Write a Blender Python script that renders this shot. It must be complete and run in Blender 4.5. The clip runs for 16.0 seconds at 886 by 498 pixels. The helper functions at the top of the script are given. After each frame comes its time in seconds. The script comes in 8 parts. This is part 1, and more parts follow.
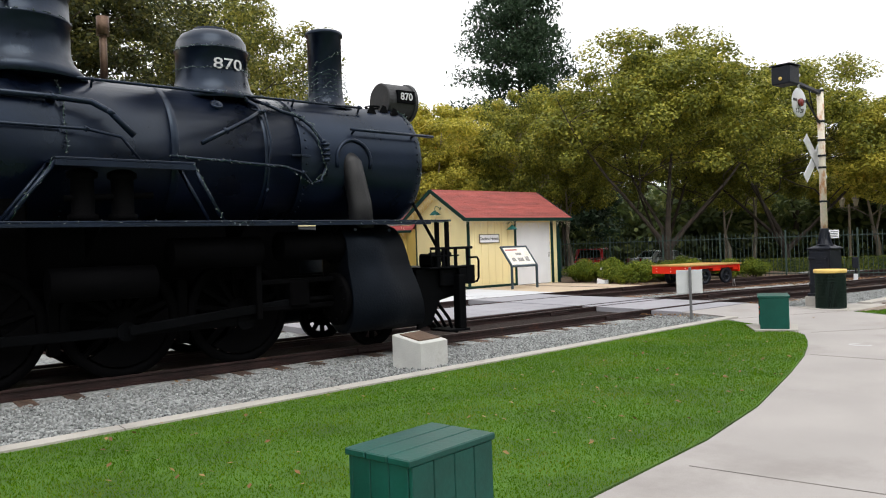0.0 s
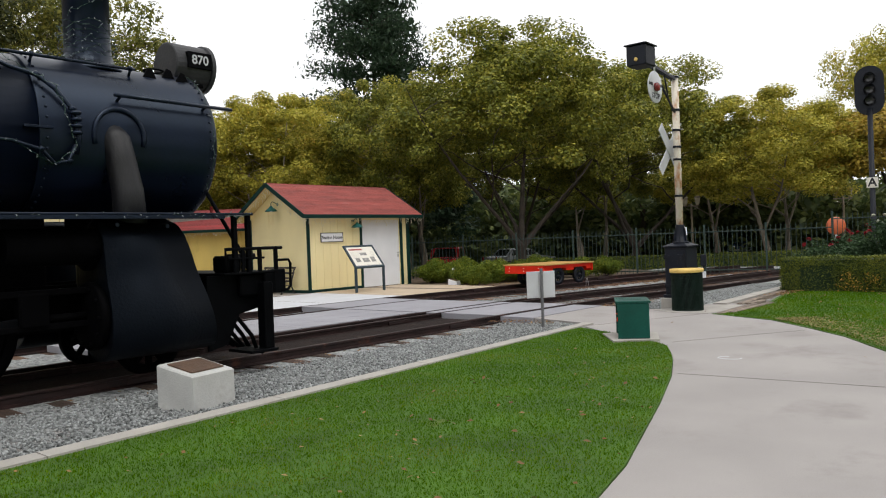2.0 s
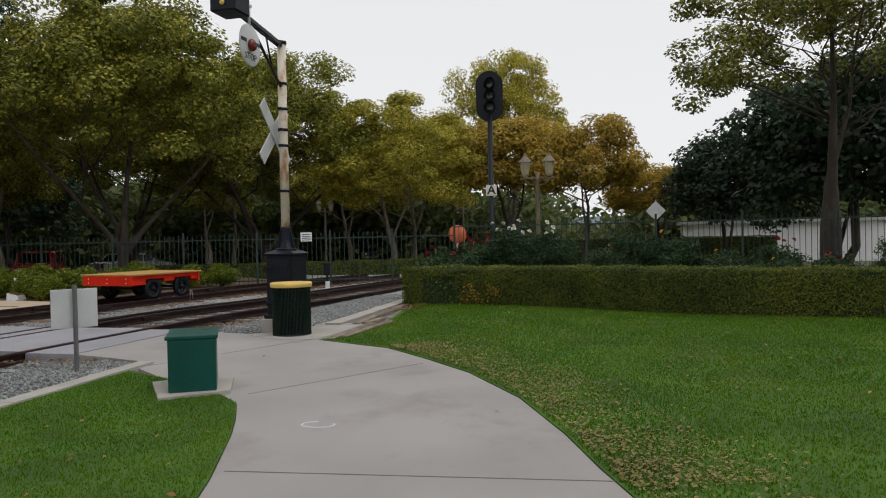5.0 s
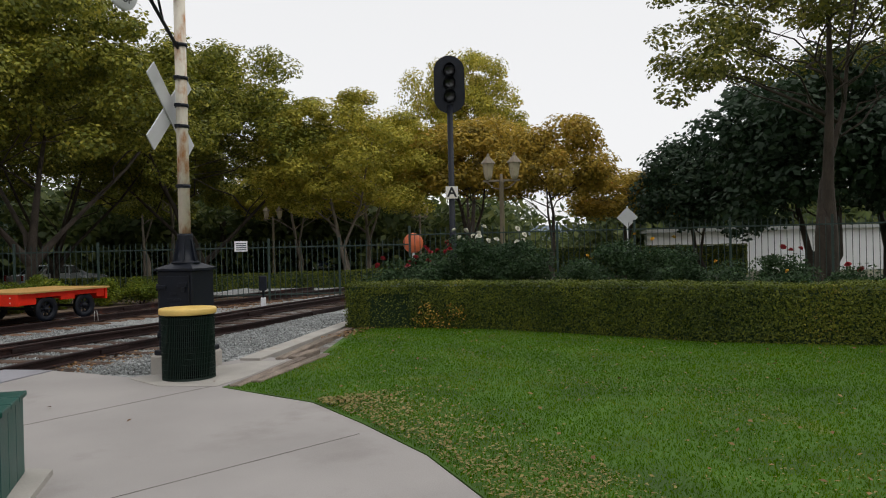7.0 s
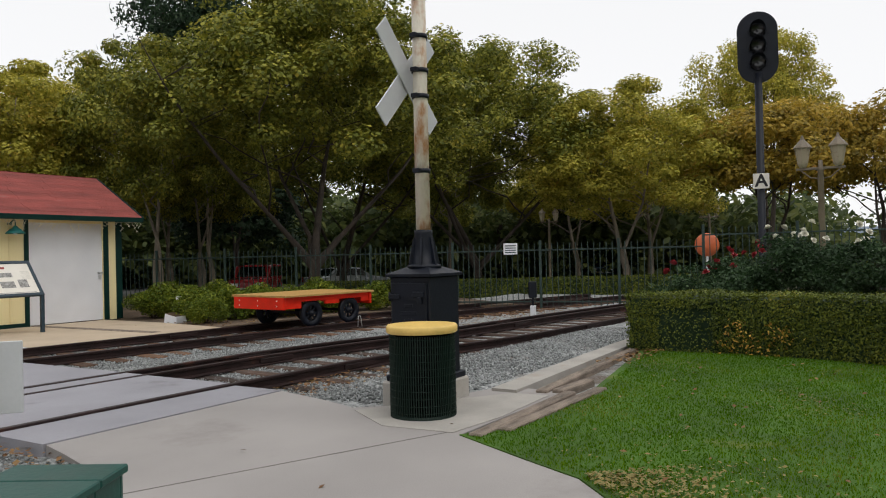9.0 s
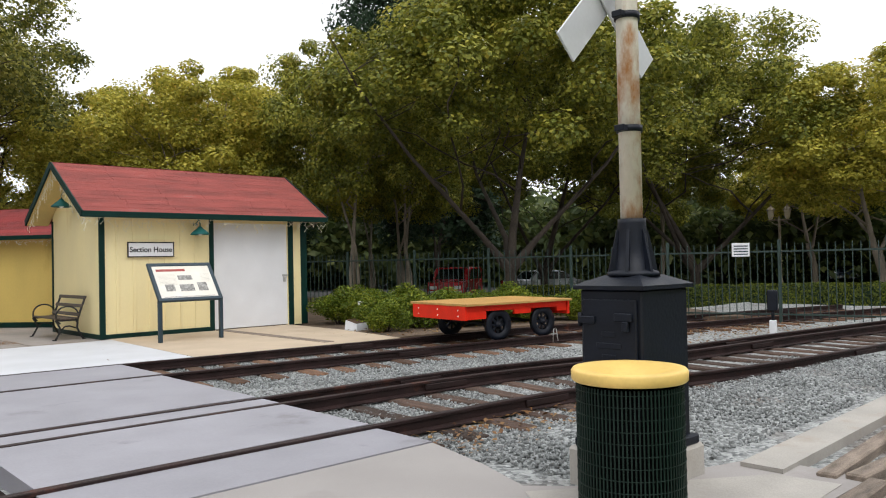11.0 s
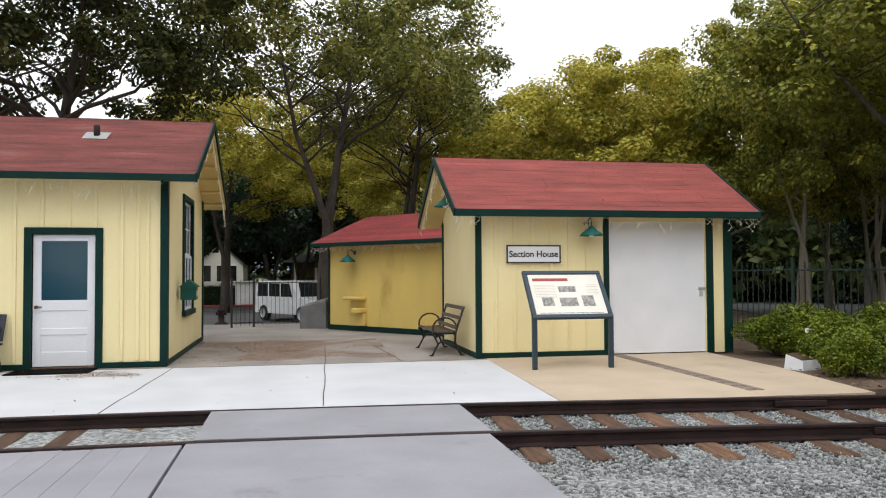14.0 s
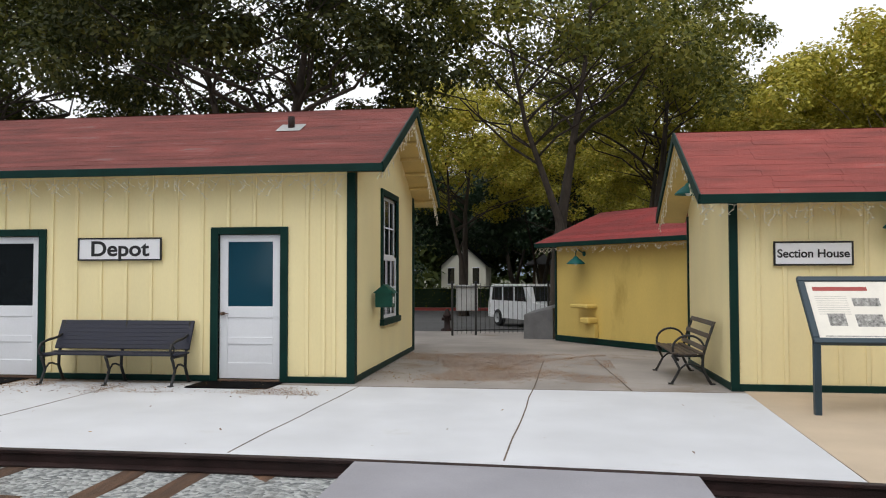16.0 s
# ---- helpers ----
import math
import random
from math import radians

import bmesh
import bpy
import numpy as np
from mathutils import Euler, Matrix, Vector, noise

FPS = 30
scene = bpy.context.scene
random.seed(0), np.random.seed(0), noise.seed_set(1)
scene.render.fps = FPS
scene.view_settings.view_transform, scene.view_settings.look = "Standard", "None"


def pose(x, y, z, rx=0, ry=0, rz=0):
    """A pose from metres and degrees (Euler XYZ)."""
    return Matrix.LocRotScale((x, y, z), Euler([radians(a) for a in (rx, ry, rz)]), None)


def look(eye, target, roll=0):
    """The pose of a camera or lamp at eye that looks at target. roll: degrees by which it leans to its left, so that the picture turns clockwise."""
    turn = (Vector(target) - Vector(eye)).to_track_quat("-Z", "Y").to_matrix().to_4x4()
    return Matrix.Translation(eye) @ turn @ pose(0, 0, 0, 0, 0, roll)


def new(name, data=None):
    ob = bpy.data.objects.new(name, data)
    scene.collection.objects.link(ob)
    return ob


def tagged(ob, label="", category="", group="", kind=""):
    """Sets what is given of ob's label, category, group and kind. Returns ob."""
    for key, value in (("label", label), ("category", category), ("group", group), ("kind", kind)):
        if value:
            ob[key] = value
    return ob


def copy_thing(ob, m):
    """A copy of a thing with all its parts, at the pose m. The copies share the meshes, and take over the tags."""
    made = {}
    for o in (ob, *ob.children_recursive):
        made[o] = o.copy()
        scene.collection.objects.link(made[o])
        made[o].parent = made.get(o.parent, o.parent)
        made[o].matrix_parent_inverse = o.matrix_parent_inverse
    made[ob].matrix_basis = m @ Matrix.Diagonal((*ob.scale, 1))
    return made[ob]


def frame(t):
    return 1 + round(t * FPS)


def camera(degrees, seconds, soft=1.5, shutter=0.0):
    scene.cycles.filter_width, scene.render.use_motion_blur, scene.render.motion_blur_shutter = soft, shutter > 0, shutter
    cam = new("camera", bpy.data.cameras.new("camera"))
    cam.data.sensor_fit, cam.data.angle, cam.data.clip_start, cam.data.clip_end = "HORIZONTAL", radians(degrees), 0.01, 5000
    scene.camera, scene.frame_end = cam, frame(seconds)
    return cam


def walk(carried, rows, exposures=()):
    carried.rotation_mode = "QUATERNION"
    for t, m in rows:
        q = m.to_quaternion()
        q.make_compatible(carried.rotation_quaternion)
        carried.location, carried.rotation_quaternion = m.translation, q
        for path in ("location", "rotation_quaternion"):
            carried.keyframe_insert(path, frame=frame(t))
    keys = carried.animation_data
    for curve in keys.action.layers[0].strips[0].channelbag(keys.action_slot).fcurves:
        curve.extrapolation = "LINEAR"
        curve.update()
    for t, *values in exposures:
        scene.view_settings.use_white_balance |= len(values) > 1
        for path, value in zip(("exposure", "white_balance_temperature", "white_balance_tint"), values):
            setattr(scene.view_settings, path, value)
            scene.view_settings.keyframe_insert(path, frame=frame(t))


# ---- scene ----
cam = camera(59.8, 16.0, 1.1)
PATH = [
    (0, (-0.276, 0.39, 1.493), (0.987, 1.94, 1.489), -1.9),
    (0.5, (0.069, 0.786, 1.481), (1.424, 2.257, 1.467), -1.7),
    (1, (0.575, 1.136, 1.466), (1.999, 2.54, 1.448), -2.0),
    (1.5, (1.087, 1.379, 1.463), (2.541, 2.752, 1.445), -2.0),
    (2, (1.669, 1.581, 1.474), (3.188, 2.883, 1.455), -2.2),
    (2.5, (2.208, 1.809, 1.46), (3.749, 3.084, 1.442), -2.1),
    (3, (2.77, 1.942, 1.438), (4.365, 3.148, 1.42), -2.2),
    (3.5, (3.359, 2.05, 1.411), (5.019, 3.165, 1.393), -1.9),
    (4, (4.031, 2.244, 1.394), (5.829, 3.119, 1.37), -1.9),
    (4.5, (4.56, 2.365, 1.408), (6.433, 3.065, 1.381), -1.7),
    (5, (5.094, 2.456, 1.426), (7.03, 2.958, 1.394), -1.2),
    (5.2, (5.325, 2.496, 1.469), (7.271, 2.957, 1.436), -1.2),
    (7.3, (8.216, 3.184, 1.402), (10.177, 3.577, 1.391), -1.3),
    (7.5, (8.453, 3.261, 1.375), (10.396, 3.736, 1.367), -1.3),
    (8, (9.025, 3.462, 1.375), (10.927, 4.081, 1.374), -1.4),
    (8.5, (9.592, 3.631, 1.373), (11.365, 4.555, 1.384), -1.4),
    (9, (10.118, 3.872, 1.385), (11.817, 4.926, 1.401), -1.3),
    (9.2, (10.353, 3.979, 1.383), (12.002, 5.11, 1.401), -1.3),
    (11.3, (12.444, 5.44, 1.382), (13.775, 6.933, 1.425), -1.2),
    (11.5, (12.662, 5.62, 1.384), (13.962, 7.139, 1.435), -1.2),
    (12, (13.1, 6.07, 1.381), (14.177, 7.754, 1.441), -0.9),
    (12.5, (13.531, 6.51, 1.409), (14.354, 8.332, 1.468), -0.7),
    (13, (13.942, 7.038, 1.412), (14.623, 8.917, 1.475), -0.5),
    (13.5, (14.22, 7.59, 1.411), (14.828, 9.494, 1.473), -0.4),
    (14, (14.442, 8.112, 1.442), (14.821, 10.075, 1.504), -0.3),
    (14.5, (14.682, 8.707, 1.441), (15.01, 10.678, 1.505), -0.3),
    (15, (14.838, 9.31, 1.464), (14.94, 11.307, 1.53), -0.1),
    (15.5, (15.03, 9.887, 1.469), (15.078, 11.885, 1.54), -0.3),
    (16, (15.093, 10.452, 1.477), (14.83, 12.434, 1.547), -0.1),
]
EXPOSURES = [(0, 0.66, 6500, 10), (1.5, 0.4, 6500, 10), (3.0, 0.02, 6500, 10), (4.0, -0.16, 6500, 10), (5.2, -0.28, 6500, 10), (7.3, -0.18, 6500, 10), (9.0, -0.09, 6500, 10), (11.3, 0.56, 6350, 10), (12.5, 0.68, 6350, 10), (14.0, 0.44, 6350, 10), (16.0, 0.22, 6350, 10)]
walk(cam, [(t, look(eye, target, roll)) for t, eye, target, roll in PATH], EXPOSURES)

# ---- world, sun ----
world = bpy.data.worlds.new("world")
scene.world = world
world.use_nodes = True
wn, wl = world.node_tree.nodes, world.node_tree.links
sky = wn.new("ShaderNodeTexSky")
sky.sky_type, sky.sun_disc = "NISHITA", False
sky.sun_elevation, sky.sun_rotation = radians(62), radians(200)
sky.air_density, sky.dust_density, sky.ozone_density = 1.0, 1.0, 1.0
grey = wn.new("ShaderNodeHueSaturation")
grey.inputs["Saturation"].default_value = 0.2
wl.new(sky.outputs[0], grey.inputs["Color"])
veil = wn.new("ShaderNodeMix")          # an even cloud layer over the sky
veil.data_type = "RGBA"
veil.inputs[0].default_value = 0.8
veil.inputs[7].default_value = (7.3, 7.3, 7.35, 1)
wl.new(grey.outputs[0], veil.inputs[6])
wl.new(veil.outputs[2], wn["Background"].inputs["Color"])
wn["Background"].inputs["Strength"].default_value = 0.15
sun = new("sun", bpy.data.lights.new("sun", "SUN"))
sun.data.energy, sun.data.angle, sun.data.color = 0.9, radians(40), (1.0, 0.97, 0.92)
sun.matrix_world = look((0, 0, 30), (4.5, 12.5, 5))


# ---- materials ----
def nodes_of(m):
    m.use_nodes = True
    return m.node_tree.nodes, m.node_tree.links, m.node_tree.nodes["Principled BSDF"]


def ramp_node(n, stops):
    r = n.new("ShaderNodeValToRGB")
    e = r.color_ramp.elements
    while len(e) < len(stops):
        e.new(0.5)
    for k, (p, c) in zip(e, stops):
        k.position, k.color = p, (*c, 1) if len(c) == 3 else c
    return r


def material(name, colour, rough=0.6, metal=0.0, vary=0.25, scale=3.0, bump=0.15, fine=60.0, stain=None, stain_scale=1.2, stain_at=0.58, island=0.0, obj=0.0, spec=0.5, stretch=None, tint=None):
    """A surface with broad and fine variation, fine relief and, where asked, stains."""
    m = bpy.data.materials.new(name)
    n, l, b = nodes_of(m)
    co = n.new("ShaderNodeTexCoord")
    out = co.outputs["Object"]
    if stretch:
        mp = n.new("ShaderNodeMapping")
        mp.inputs["Scale"].default_value = stretch
        l.new(out, mp.inputs[0])
        out = mp.outputs[0]
    big = n.new("ShaderNodeTexNoise")
    big.inputs["Scale"].default_value, big.inputs["Detail"].default_value = scale, 5
    l.new(out, big.inputs["Vector"])
    small = n.new("ShaderNodeTexNoise")
    small.inputs["Scale"].default_value, small.inputs["Detail"].default_value = fine, 4
    l.new(out, small.inputs["Vector"])
    lo = tuple(c * (1 - vary) for c in colour)
    hi = tuple(min(1, c * (1 + vary)) for c in colour)
    r1 = ramp_node(n, [(0.3, lo), (0.7, hi)])
    l.new(big.outputs[0], r1.inputs[0])
    mix = n.new("ShaderNodeMix")
    mix.data_type, mix.blend_type = "RGBA", "MULTIPLY"
    mix.inputs[0].default_value = 0.6
    r2 = ramp_node(n, [(0.3, (1 - vary,) * 3), (0.65, (1, 1, 1))])
    l.new(small.outputs[0], r2.inputs[0])
    l.new(r1.outputs[0], mix.inputs[6])
    l.new(r2.outputs[0], mix.inputs[7])
    col = mix.outputs[2]
    if island or obj:
        src = n.new("ShaderNodeNewGeometry").outputs["Random Per Island"] if island else n.new("ShaderNodeObjectInfo").outputs["Random"]
        k = island or obj
        rr = ramp_node(n, [(0, (1 - k,) * 3), (1, (1 + k * 0.3,) * 3)])
        l.new(src, rr.inputs[0])
        mm = n.new("ShaderNodeMix")
        mm.data_type, mm.blend_type = "RGBA", "MULTIPLY"
        mm.inputs[0].default_value = 1
        l.new(col, mm.inputs[6])
        l.new(rr.outputs[0], mm.inputs[7])
        col = mm.outputs[2]
    if stain:
        st = n.new("ShaderNodeTexNoise")
        st.inputs["Scale"].default_value, st.inputs["Detail"].default_value, st.inputs["Roughness"].default_value = stain_scale, 8, 0.65
        l.new(out, st.inputs["Vector"])
        rs = ramp_node(n, [(stain_at, (0, 0, 0)), (stain_at + 0.12, (1, 1, 1))])
        l.new(st.outputs[0], rs.inputs[0])
        ms = n.new("ShaderNodeMix")
        ms.data_type = "RGBA"
        l.new(rs.outputs[0], ms.inputs[0])
        l.new(col, ms.inputs[6])
        ms.inputs[7].default_value = (*stain, 1)
        col = ms.outputs[2]
    l.new(col, b.inputs["Base Color"])
    b.inputs["Metallic"].default_value = metal
    b.inputs["Specular IOR Level"].default_value = spec
    if tint:
        b.inputs["Specular Tint"].default_value = (*tint, 1)
    rg = n.new("ShaderNodeMapRange")
    rg.inputs["To Min"].default_value, rg.inputs["To Max"].default_value = max(0.02, rough - 0.12), min(1, rough + 0.12)
    l.new(big.outputs[0], rg.inputs["Value"])
    l.new(rg.outputs[0], b.inputs["Roughness"])
    if bump:
        bp = n.new("ShaderNodeBump")
        bp.inputs["Strength"].default_value, bp.inputs["Distance"].default_value = bump, 0.02
        l.new(small.outputs[0], bp.inputs["Height"])
        l.new(bp.outputs[0], b.inputs["Normal"])
    return m


def leaf_material(name, stops, trans=0.35, rough=0.55, spec=0.3):
    """Leaves in several greens, with light coming through."""
    m = bpy.data.materials.new(name)
    n, l, b = nodes_of(m)
    g = n.new("ShaderNodeNewGeometry")
    r = ramp_node(n, stops)
    co = n.new("ShaderNodeTexCoord")
    nz = n.new("ShaderNodeTexNoise")
    nz.inputs["Scale"].default_value = 1.0
    l.new(co.outputs["Object"], nz.inputs["Vector"])
    add = n.new("ShaderNodeMath")
    add.operation = "MULTIPLY_ADD"
    l.new(g.outputs["Random Per Island"], add.inputs[0])
    add.inputs[1].default_value = 0.6
    mr = n.new("ShaderNodeMapRange")
    mr.inputs["From Min"].default_value, mr.inputs["From Max"].default_value = 0.3, 0.7
    mr.inputs["To Max"].default_value = 0.4
    l.new(nz.outputs[0], mr.inputs["Value"])
    l.new(mr.outputs[0], add.inputs[2])
    l.new(add.outputs[0], r.inputs[0])
    l.new(r.outputs[0], b.inputs["Base Color"])
    b.inputs["Roughness"].default_value = rough
    b.inputs["Specular IOR Level"].default_value = spec
    t = n.new("ShaderNodeBsdfTranslucent")
    l.new(r.outputs[0], t.inputs["Color"])
    mx = n.new("ShaderNodeMixShader")
    mx.inputs[0].default_value = trans
    l.new(b.outputs[0], mx.inputs[1])
    l.new(t.outputs[0], mx.inputs[2])
    l.new(mx.outputs[0], n["Material Output"].inputs["Surface"])
    return m


def glass_material(name, colour, rough=0.05):
    m = bpy.data.materials.new(name)
    n, l, b = nodes_of(m)
    b.inputs["Base Color"].default_value = (*colour, 1)
    b.inputs["Roughness"].default_value = rough
    b.inputs["Specular IOR Level"].default_value = 0.7
    return m


def ballast_material(name, c0, c1):
    m = bpy.data.materials.new(name)
    n, l, b = nodes_of(m)
    co = n.new("ShaderNodeTexCoord")
    v = n.new("ShaderNodeTexVoronoi")
    v.inputs["Scale"].default_value = 26
    l.new(co.outputs["Object"], v.inputs["Vector"])
    r = ramp_node(n, [(0.0, c0), (0.5, c1), (1.0, tuple(c * 1.5 for c in c1))])
    sp = n.new("ShaderNodeSeparateColor")
    l.new(v.outputs["Color"], sp.inputs[0])
    l.new(sp.outputs[0], r.inputs[0])
    nz = n.new("ShaderNodeTexNoise")
    nz.inputs["Scale"].default_value, nz.inputs["Detail"].default_value = 0.9, 6
    l.new(co.outputs["Object"], nz.inputs["Vector"])
    rs = ramp_node(n, [(0.56, (0, 0, 0)), (0.72, (0.75, 0.75, 0.75))])
    l.new(nz.outputs[0], rs.inputs[0])
    mx = n.new("ShaderNodeMix")
    mx.data_type = "RGBA"
    l.new(rs.outputs[0], mx.inputs[0])
    l.new(r.outputs[0], mx.inputs[6])
    mx.inputs[7].default_value = (0.13, 0.085, 0.06, 1)
    l.new(mx.outputs[2], b.inputs["Base Color"])
    b.inputs["Roughness"].default_value = 0.9
    bp = n.new("ShaderNodeBump")
    bp.inputs["Strength"].default_value, bp.inputs["Distance"].default_value = 1.0, 0.03
    bp.invert = True
    l.new(v.outputs["Distance"], bp.inputs["Height"])
    l.new(bp.outputs[0], b.inputs["Normal"])
    return m


# blue base and tint put the sky's bluish reflection into the black
BLACK = material("loco_black", (0.0030, 0.0056, 0.0150), 0.30, 0.0, 0.5, 1.5, 0.05, 25, stain=(0.040, 0.028, 0.022), stain_scale=1.3, stain_at=0.66, spec=0.42, tint=(0.62, 0.78, 1.0))
# near-black; under the engine, the shade is put into this colour
DEEPBLACK = material("deep_black", (0.0014, 0.0014, 0.0018), 0.75, 0.0, 0.4, 3, 0.2, 40, spec=0.04)
RAIL = material("rusty_rail", (0.026, 0.0125, 0.0115), 0.6, 0.0, 0.45, 4, 0.3, 70, stain=(0.11, 0.036, 0.02), stain_scale=1.6, stain_at=0.60, spec=0.3)
TIE = material("old_tie", (0.10, 0.06, 0.042), 0.9, 0, 0.5, 2.5, 0.5, 40, obj=0.55, stretch=(6, 1, 1))
CONC = material("path_concrete", (0.345, 0.322, 0.308), 0.85, 0, 0.10, 0.8, 0.12, 90, stain=(0.27, 0.248, 0.235), stain_scale=0.5, stain_at=0.54)
WHITEC = material("white_platform", (0.555, 0.565, 0.59), 0.8, 0, 0.08, 1.0, 0.08, 80, stain=(0.50, 0.50, 0.50), stain_scale=1.1, stain_at=0.62)
TANC = material("tan_concrete", (0.50, 0.40, 0.29), 0.85, 0, 0.10, 1.2, 0.1, 90, stain=(0.38, 0.29, 0.21), stain_scale=0.7, stain_at=0.6)
OLDC = material("old_concrete", (0.30, 0.272, 0.25), 0.88, 0, 0.2, 0.9, 0.15, 70, stain=(0.19, 0.135, 0.09), stain_scale=0.55, stain_at=0.58)
CURB = material("curb_concrete", (0.41, 0.385, 0.35), 0.85, 0, 0.15, 2, 0.2, 70, stain=(0.36, 0.31, 0.26), stain_scale=1.5, stain_at=0.58)
DECK = material("grey_deck", (0.31, 0.305, 0.335), 0.72, 0, 0.10, 1.5, 0.1, 60, stain=(0.215, 0.205, 0.22), stain_scale=1.3, stain_at=0.6, obj=0.1)
WOODE = material("weathered_wood", (0.25, 0.20, 0.16), 0.9, 0, 0.5, 3, 0.5, 40, stretch=(1, 5, 5))
YELLOW = material("yellow_paint", (0.86, 0.74, 0.41), 0.55, 0, 0.05, 1.2, 0.06, 45, stain=(0.72, 0.56, 0.24), stain_scale=0.8, stain_at=0.64, stretch=(1, 1, 0.35))
YELLOWD = material("ochre_paint", (0.70, 0.52, 0.15), 0.6, 0, 0.08, 1.2, 0.08, 45, stain=(0.52, 0.36, 0.09), stain_scale=0.8, stain_at=0.6, stretch=(1, 1, 0.35))
GREEN = material("dark_green_paint", (0.0025, 0.026, 0.021), 0.5, 0, 0.2, 3, 0.08, 40, spec=0.18)
GREENB = material("box_green_paint", (0.002, 0.072, 0.055), 0.40, 0, 0.2, 3, 0.08, 40, obj=0.1, spec=0.35)
TEAL = material("teal_enamel", (0.010, 0.105, 0.10), 0.45, 0, 0.1, 3, 0.05, 30, spec=0.25)
NAVY = material("slate_blue_frame", (0.02, 0.042, 0.06), 0.45, 0, 0.15, 5, 0.05, 40)
WHITEP = material("white_paint", (0.74, 0.75, 0.78), 0.5, 0, 0.05, 1.5, 0.04, 40, stain=(0.6, 0.59, 0.57), stain_scale=1.5, stain_at=0.68)
SHINGLE = material("red_shingle", (0.29, 0.064, 0.052), 0.9, 0, 0.28, 2.2, 0.5, 90, stain=(0.24, 0.13, 0.12), stain_scale=2.2, stain_at=0.63, obj=0.12, stretch=(0.5, 2, 2))
SHINGLED = material("weathered_red_shingle", (0.20, 0.052, 0.043), 0.9, 0, 0.35, 2.2, 0.6, 90, stain=(0.17, 0.125, 0.12), stain_scale=2.2, stain_at=0.60, obj=0.2, stretch=(0.5, 2, 2))
SHINGLEF = material("bright_red_shingle", (0.24, 0.028, 0.026), 0.85, 0, 0.22, 1.6, 0.5, 110, obj=0.25)
SOFFIT = material("soffit_yellow", (0.66, 0.50, 0.20), 0.6, 0, 0.12, 2, 0.1, 40)
SIGNW = material("sign_white", (0.82, 0.82, 0.84), 0.4, 0, 0.03, 2, 0.02, 40)
INK = material("ink_black", (0.012, 0.012, 0.014), 0.5, 0, 0.1, 5, 0.02, 40)
INKG = material("print_grey", (0.34, 0.33, 0.31), 0.6, 0, 0.65, 32, 0.0, 90)
INKR = material("print_red", (0.35, 0.06, 0.05), 0.6, 0, 0.1, 5, 0.0, 40)
INKF = material("print_faint", (0.55, 0.52, 0.46), 0.6, 0, 0.2, 25, 0.0, 90)
BINC = material("dark_concrete", (0.15, 0.15, 0.155), 0.85, 0, 0.2, 3, 0.2, 60)
CREAM = material("print_cream", (0.78, 0.74, 0.66), 0.5, 0, 0.04, 5, 0.0, 40)
NUMW = material("number_white", (0.55, 0.56, 0.58), 0.6, 0, 0.1, 5, 0.0, 40)
RED = material("cart_red", (0.80, 0.022, 0.004), 0.5, 0, 0.12, 3, 0.05, 40, spec=0.25)
PLY = material("plywood", (0.52, 0.30, 0.09), 0.6, 0, 0.18, 2, 0.15, 50, stretch=(1, 8, 8))
POLEM = material("flaking_pole", (0.72, 0.66, 0.56), 0.75, 0, 0.12, 3, 0.3, 40, stain=(0.45, 0.20, 0.07), stain_scale=3.2, stain_at=0.5, stretch=(1, 1, 0.45))
# gear and casing: darker than the boiler black, low-down shade in the colour
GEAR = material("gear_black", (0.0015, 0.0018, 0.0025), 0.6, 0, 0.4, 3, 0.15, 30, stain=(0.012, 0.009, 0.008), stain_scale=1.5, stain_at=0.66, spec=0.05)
CASING = material("casing_black", (0.0022, 0.003, 0.005), 0.45, 0, 0.5, 2, 0.2, 30, stain=(0.009, 0.009, 0.011), stain_scale=1.6, stain_at=0.62, spec=0.13, tint=(0.62, 0.78, 1.0))
PIPEG = material("worn_pipe_grey", (0.007, 0.007, 0.009), 0.55, 0, 0.5, 4, 0.25, 30, stain=(0.036, 0.035, 0.034), stain_scale=2.6, stain_at=0.6, stretch=(1, 1, 0.4))
BULB = material("string_bulb", (0.19, 0.22, 0.235), 0.25, 0, 0.2, 9, 0, 40)
# headlight drum: its rim light is put into this lighter grey
DRUM = material("rimlit_drum", (0.022, 0.023, 0.026), 0.5, 0, 0.4, 5, 0.2, 30, stain=(0.06, 0.05, 0.045), stain_scale=2.5, stain_at=0.6)
TIEA = material("rusty_tie", (0.17, 0.09, 0.05), 0.9, 0, 0.5, 2.5, 0.5, 40, obj=0.6, stretch=(6, 1, 1))
JOINT = material("path_joint", (0.17, 0.155, 0.14), 0.95, 0, 0.3, 3, 0.2, 50)
BLACKP = material("black_paint", (0.005, 0.0075, 0.015), 0.5, 0, 0.3, 4, 0.1, 40, spec=0.3)
GALV = material("galvanised", (0.46, 0.47, 0.47), 0.45, 0.3, 0.12, 3, 0.08, 40)
ALU = material("aluminium_sheet", (0.62, 0.63, 0.65), 0.4, 0.25, 0.06, 3, 0.03, 40)
BINY = material("bin_yellow", (0.80, 0.55, 0.16), 0.5, 0, 0.1, 4, 0.05, 40)
BING = material("bin_green", (0.006, 0.02, 0.014), 0.5, 0, 0.2, 4, 0.05, 40, spec=0.3)
BENCH = material("bench_slate", (0.012, 0.014, 0.030), 0.6, 0, 0.2, 5, 0.1, 40, stretch=(1, 6, 6))
BENCHB = material("bench_brown", (0.07, 0.05, 0.038), 0.55, 0, 0.25, 5, 0.1, 40)
IRON = material("cast_iron", (0.02, 0.02, 0.021), 0.5, 0.1, 0.3, 5, 0.1, 40)
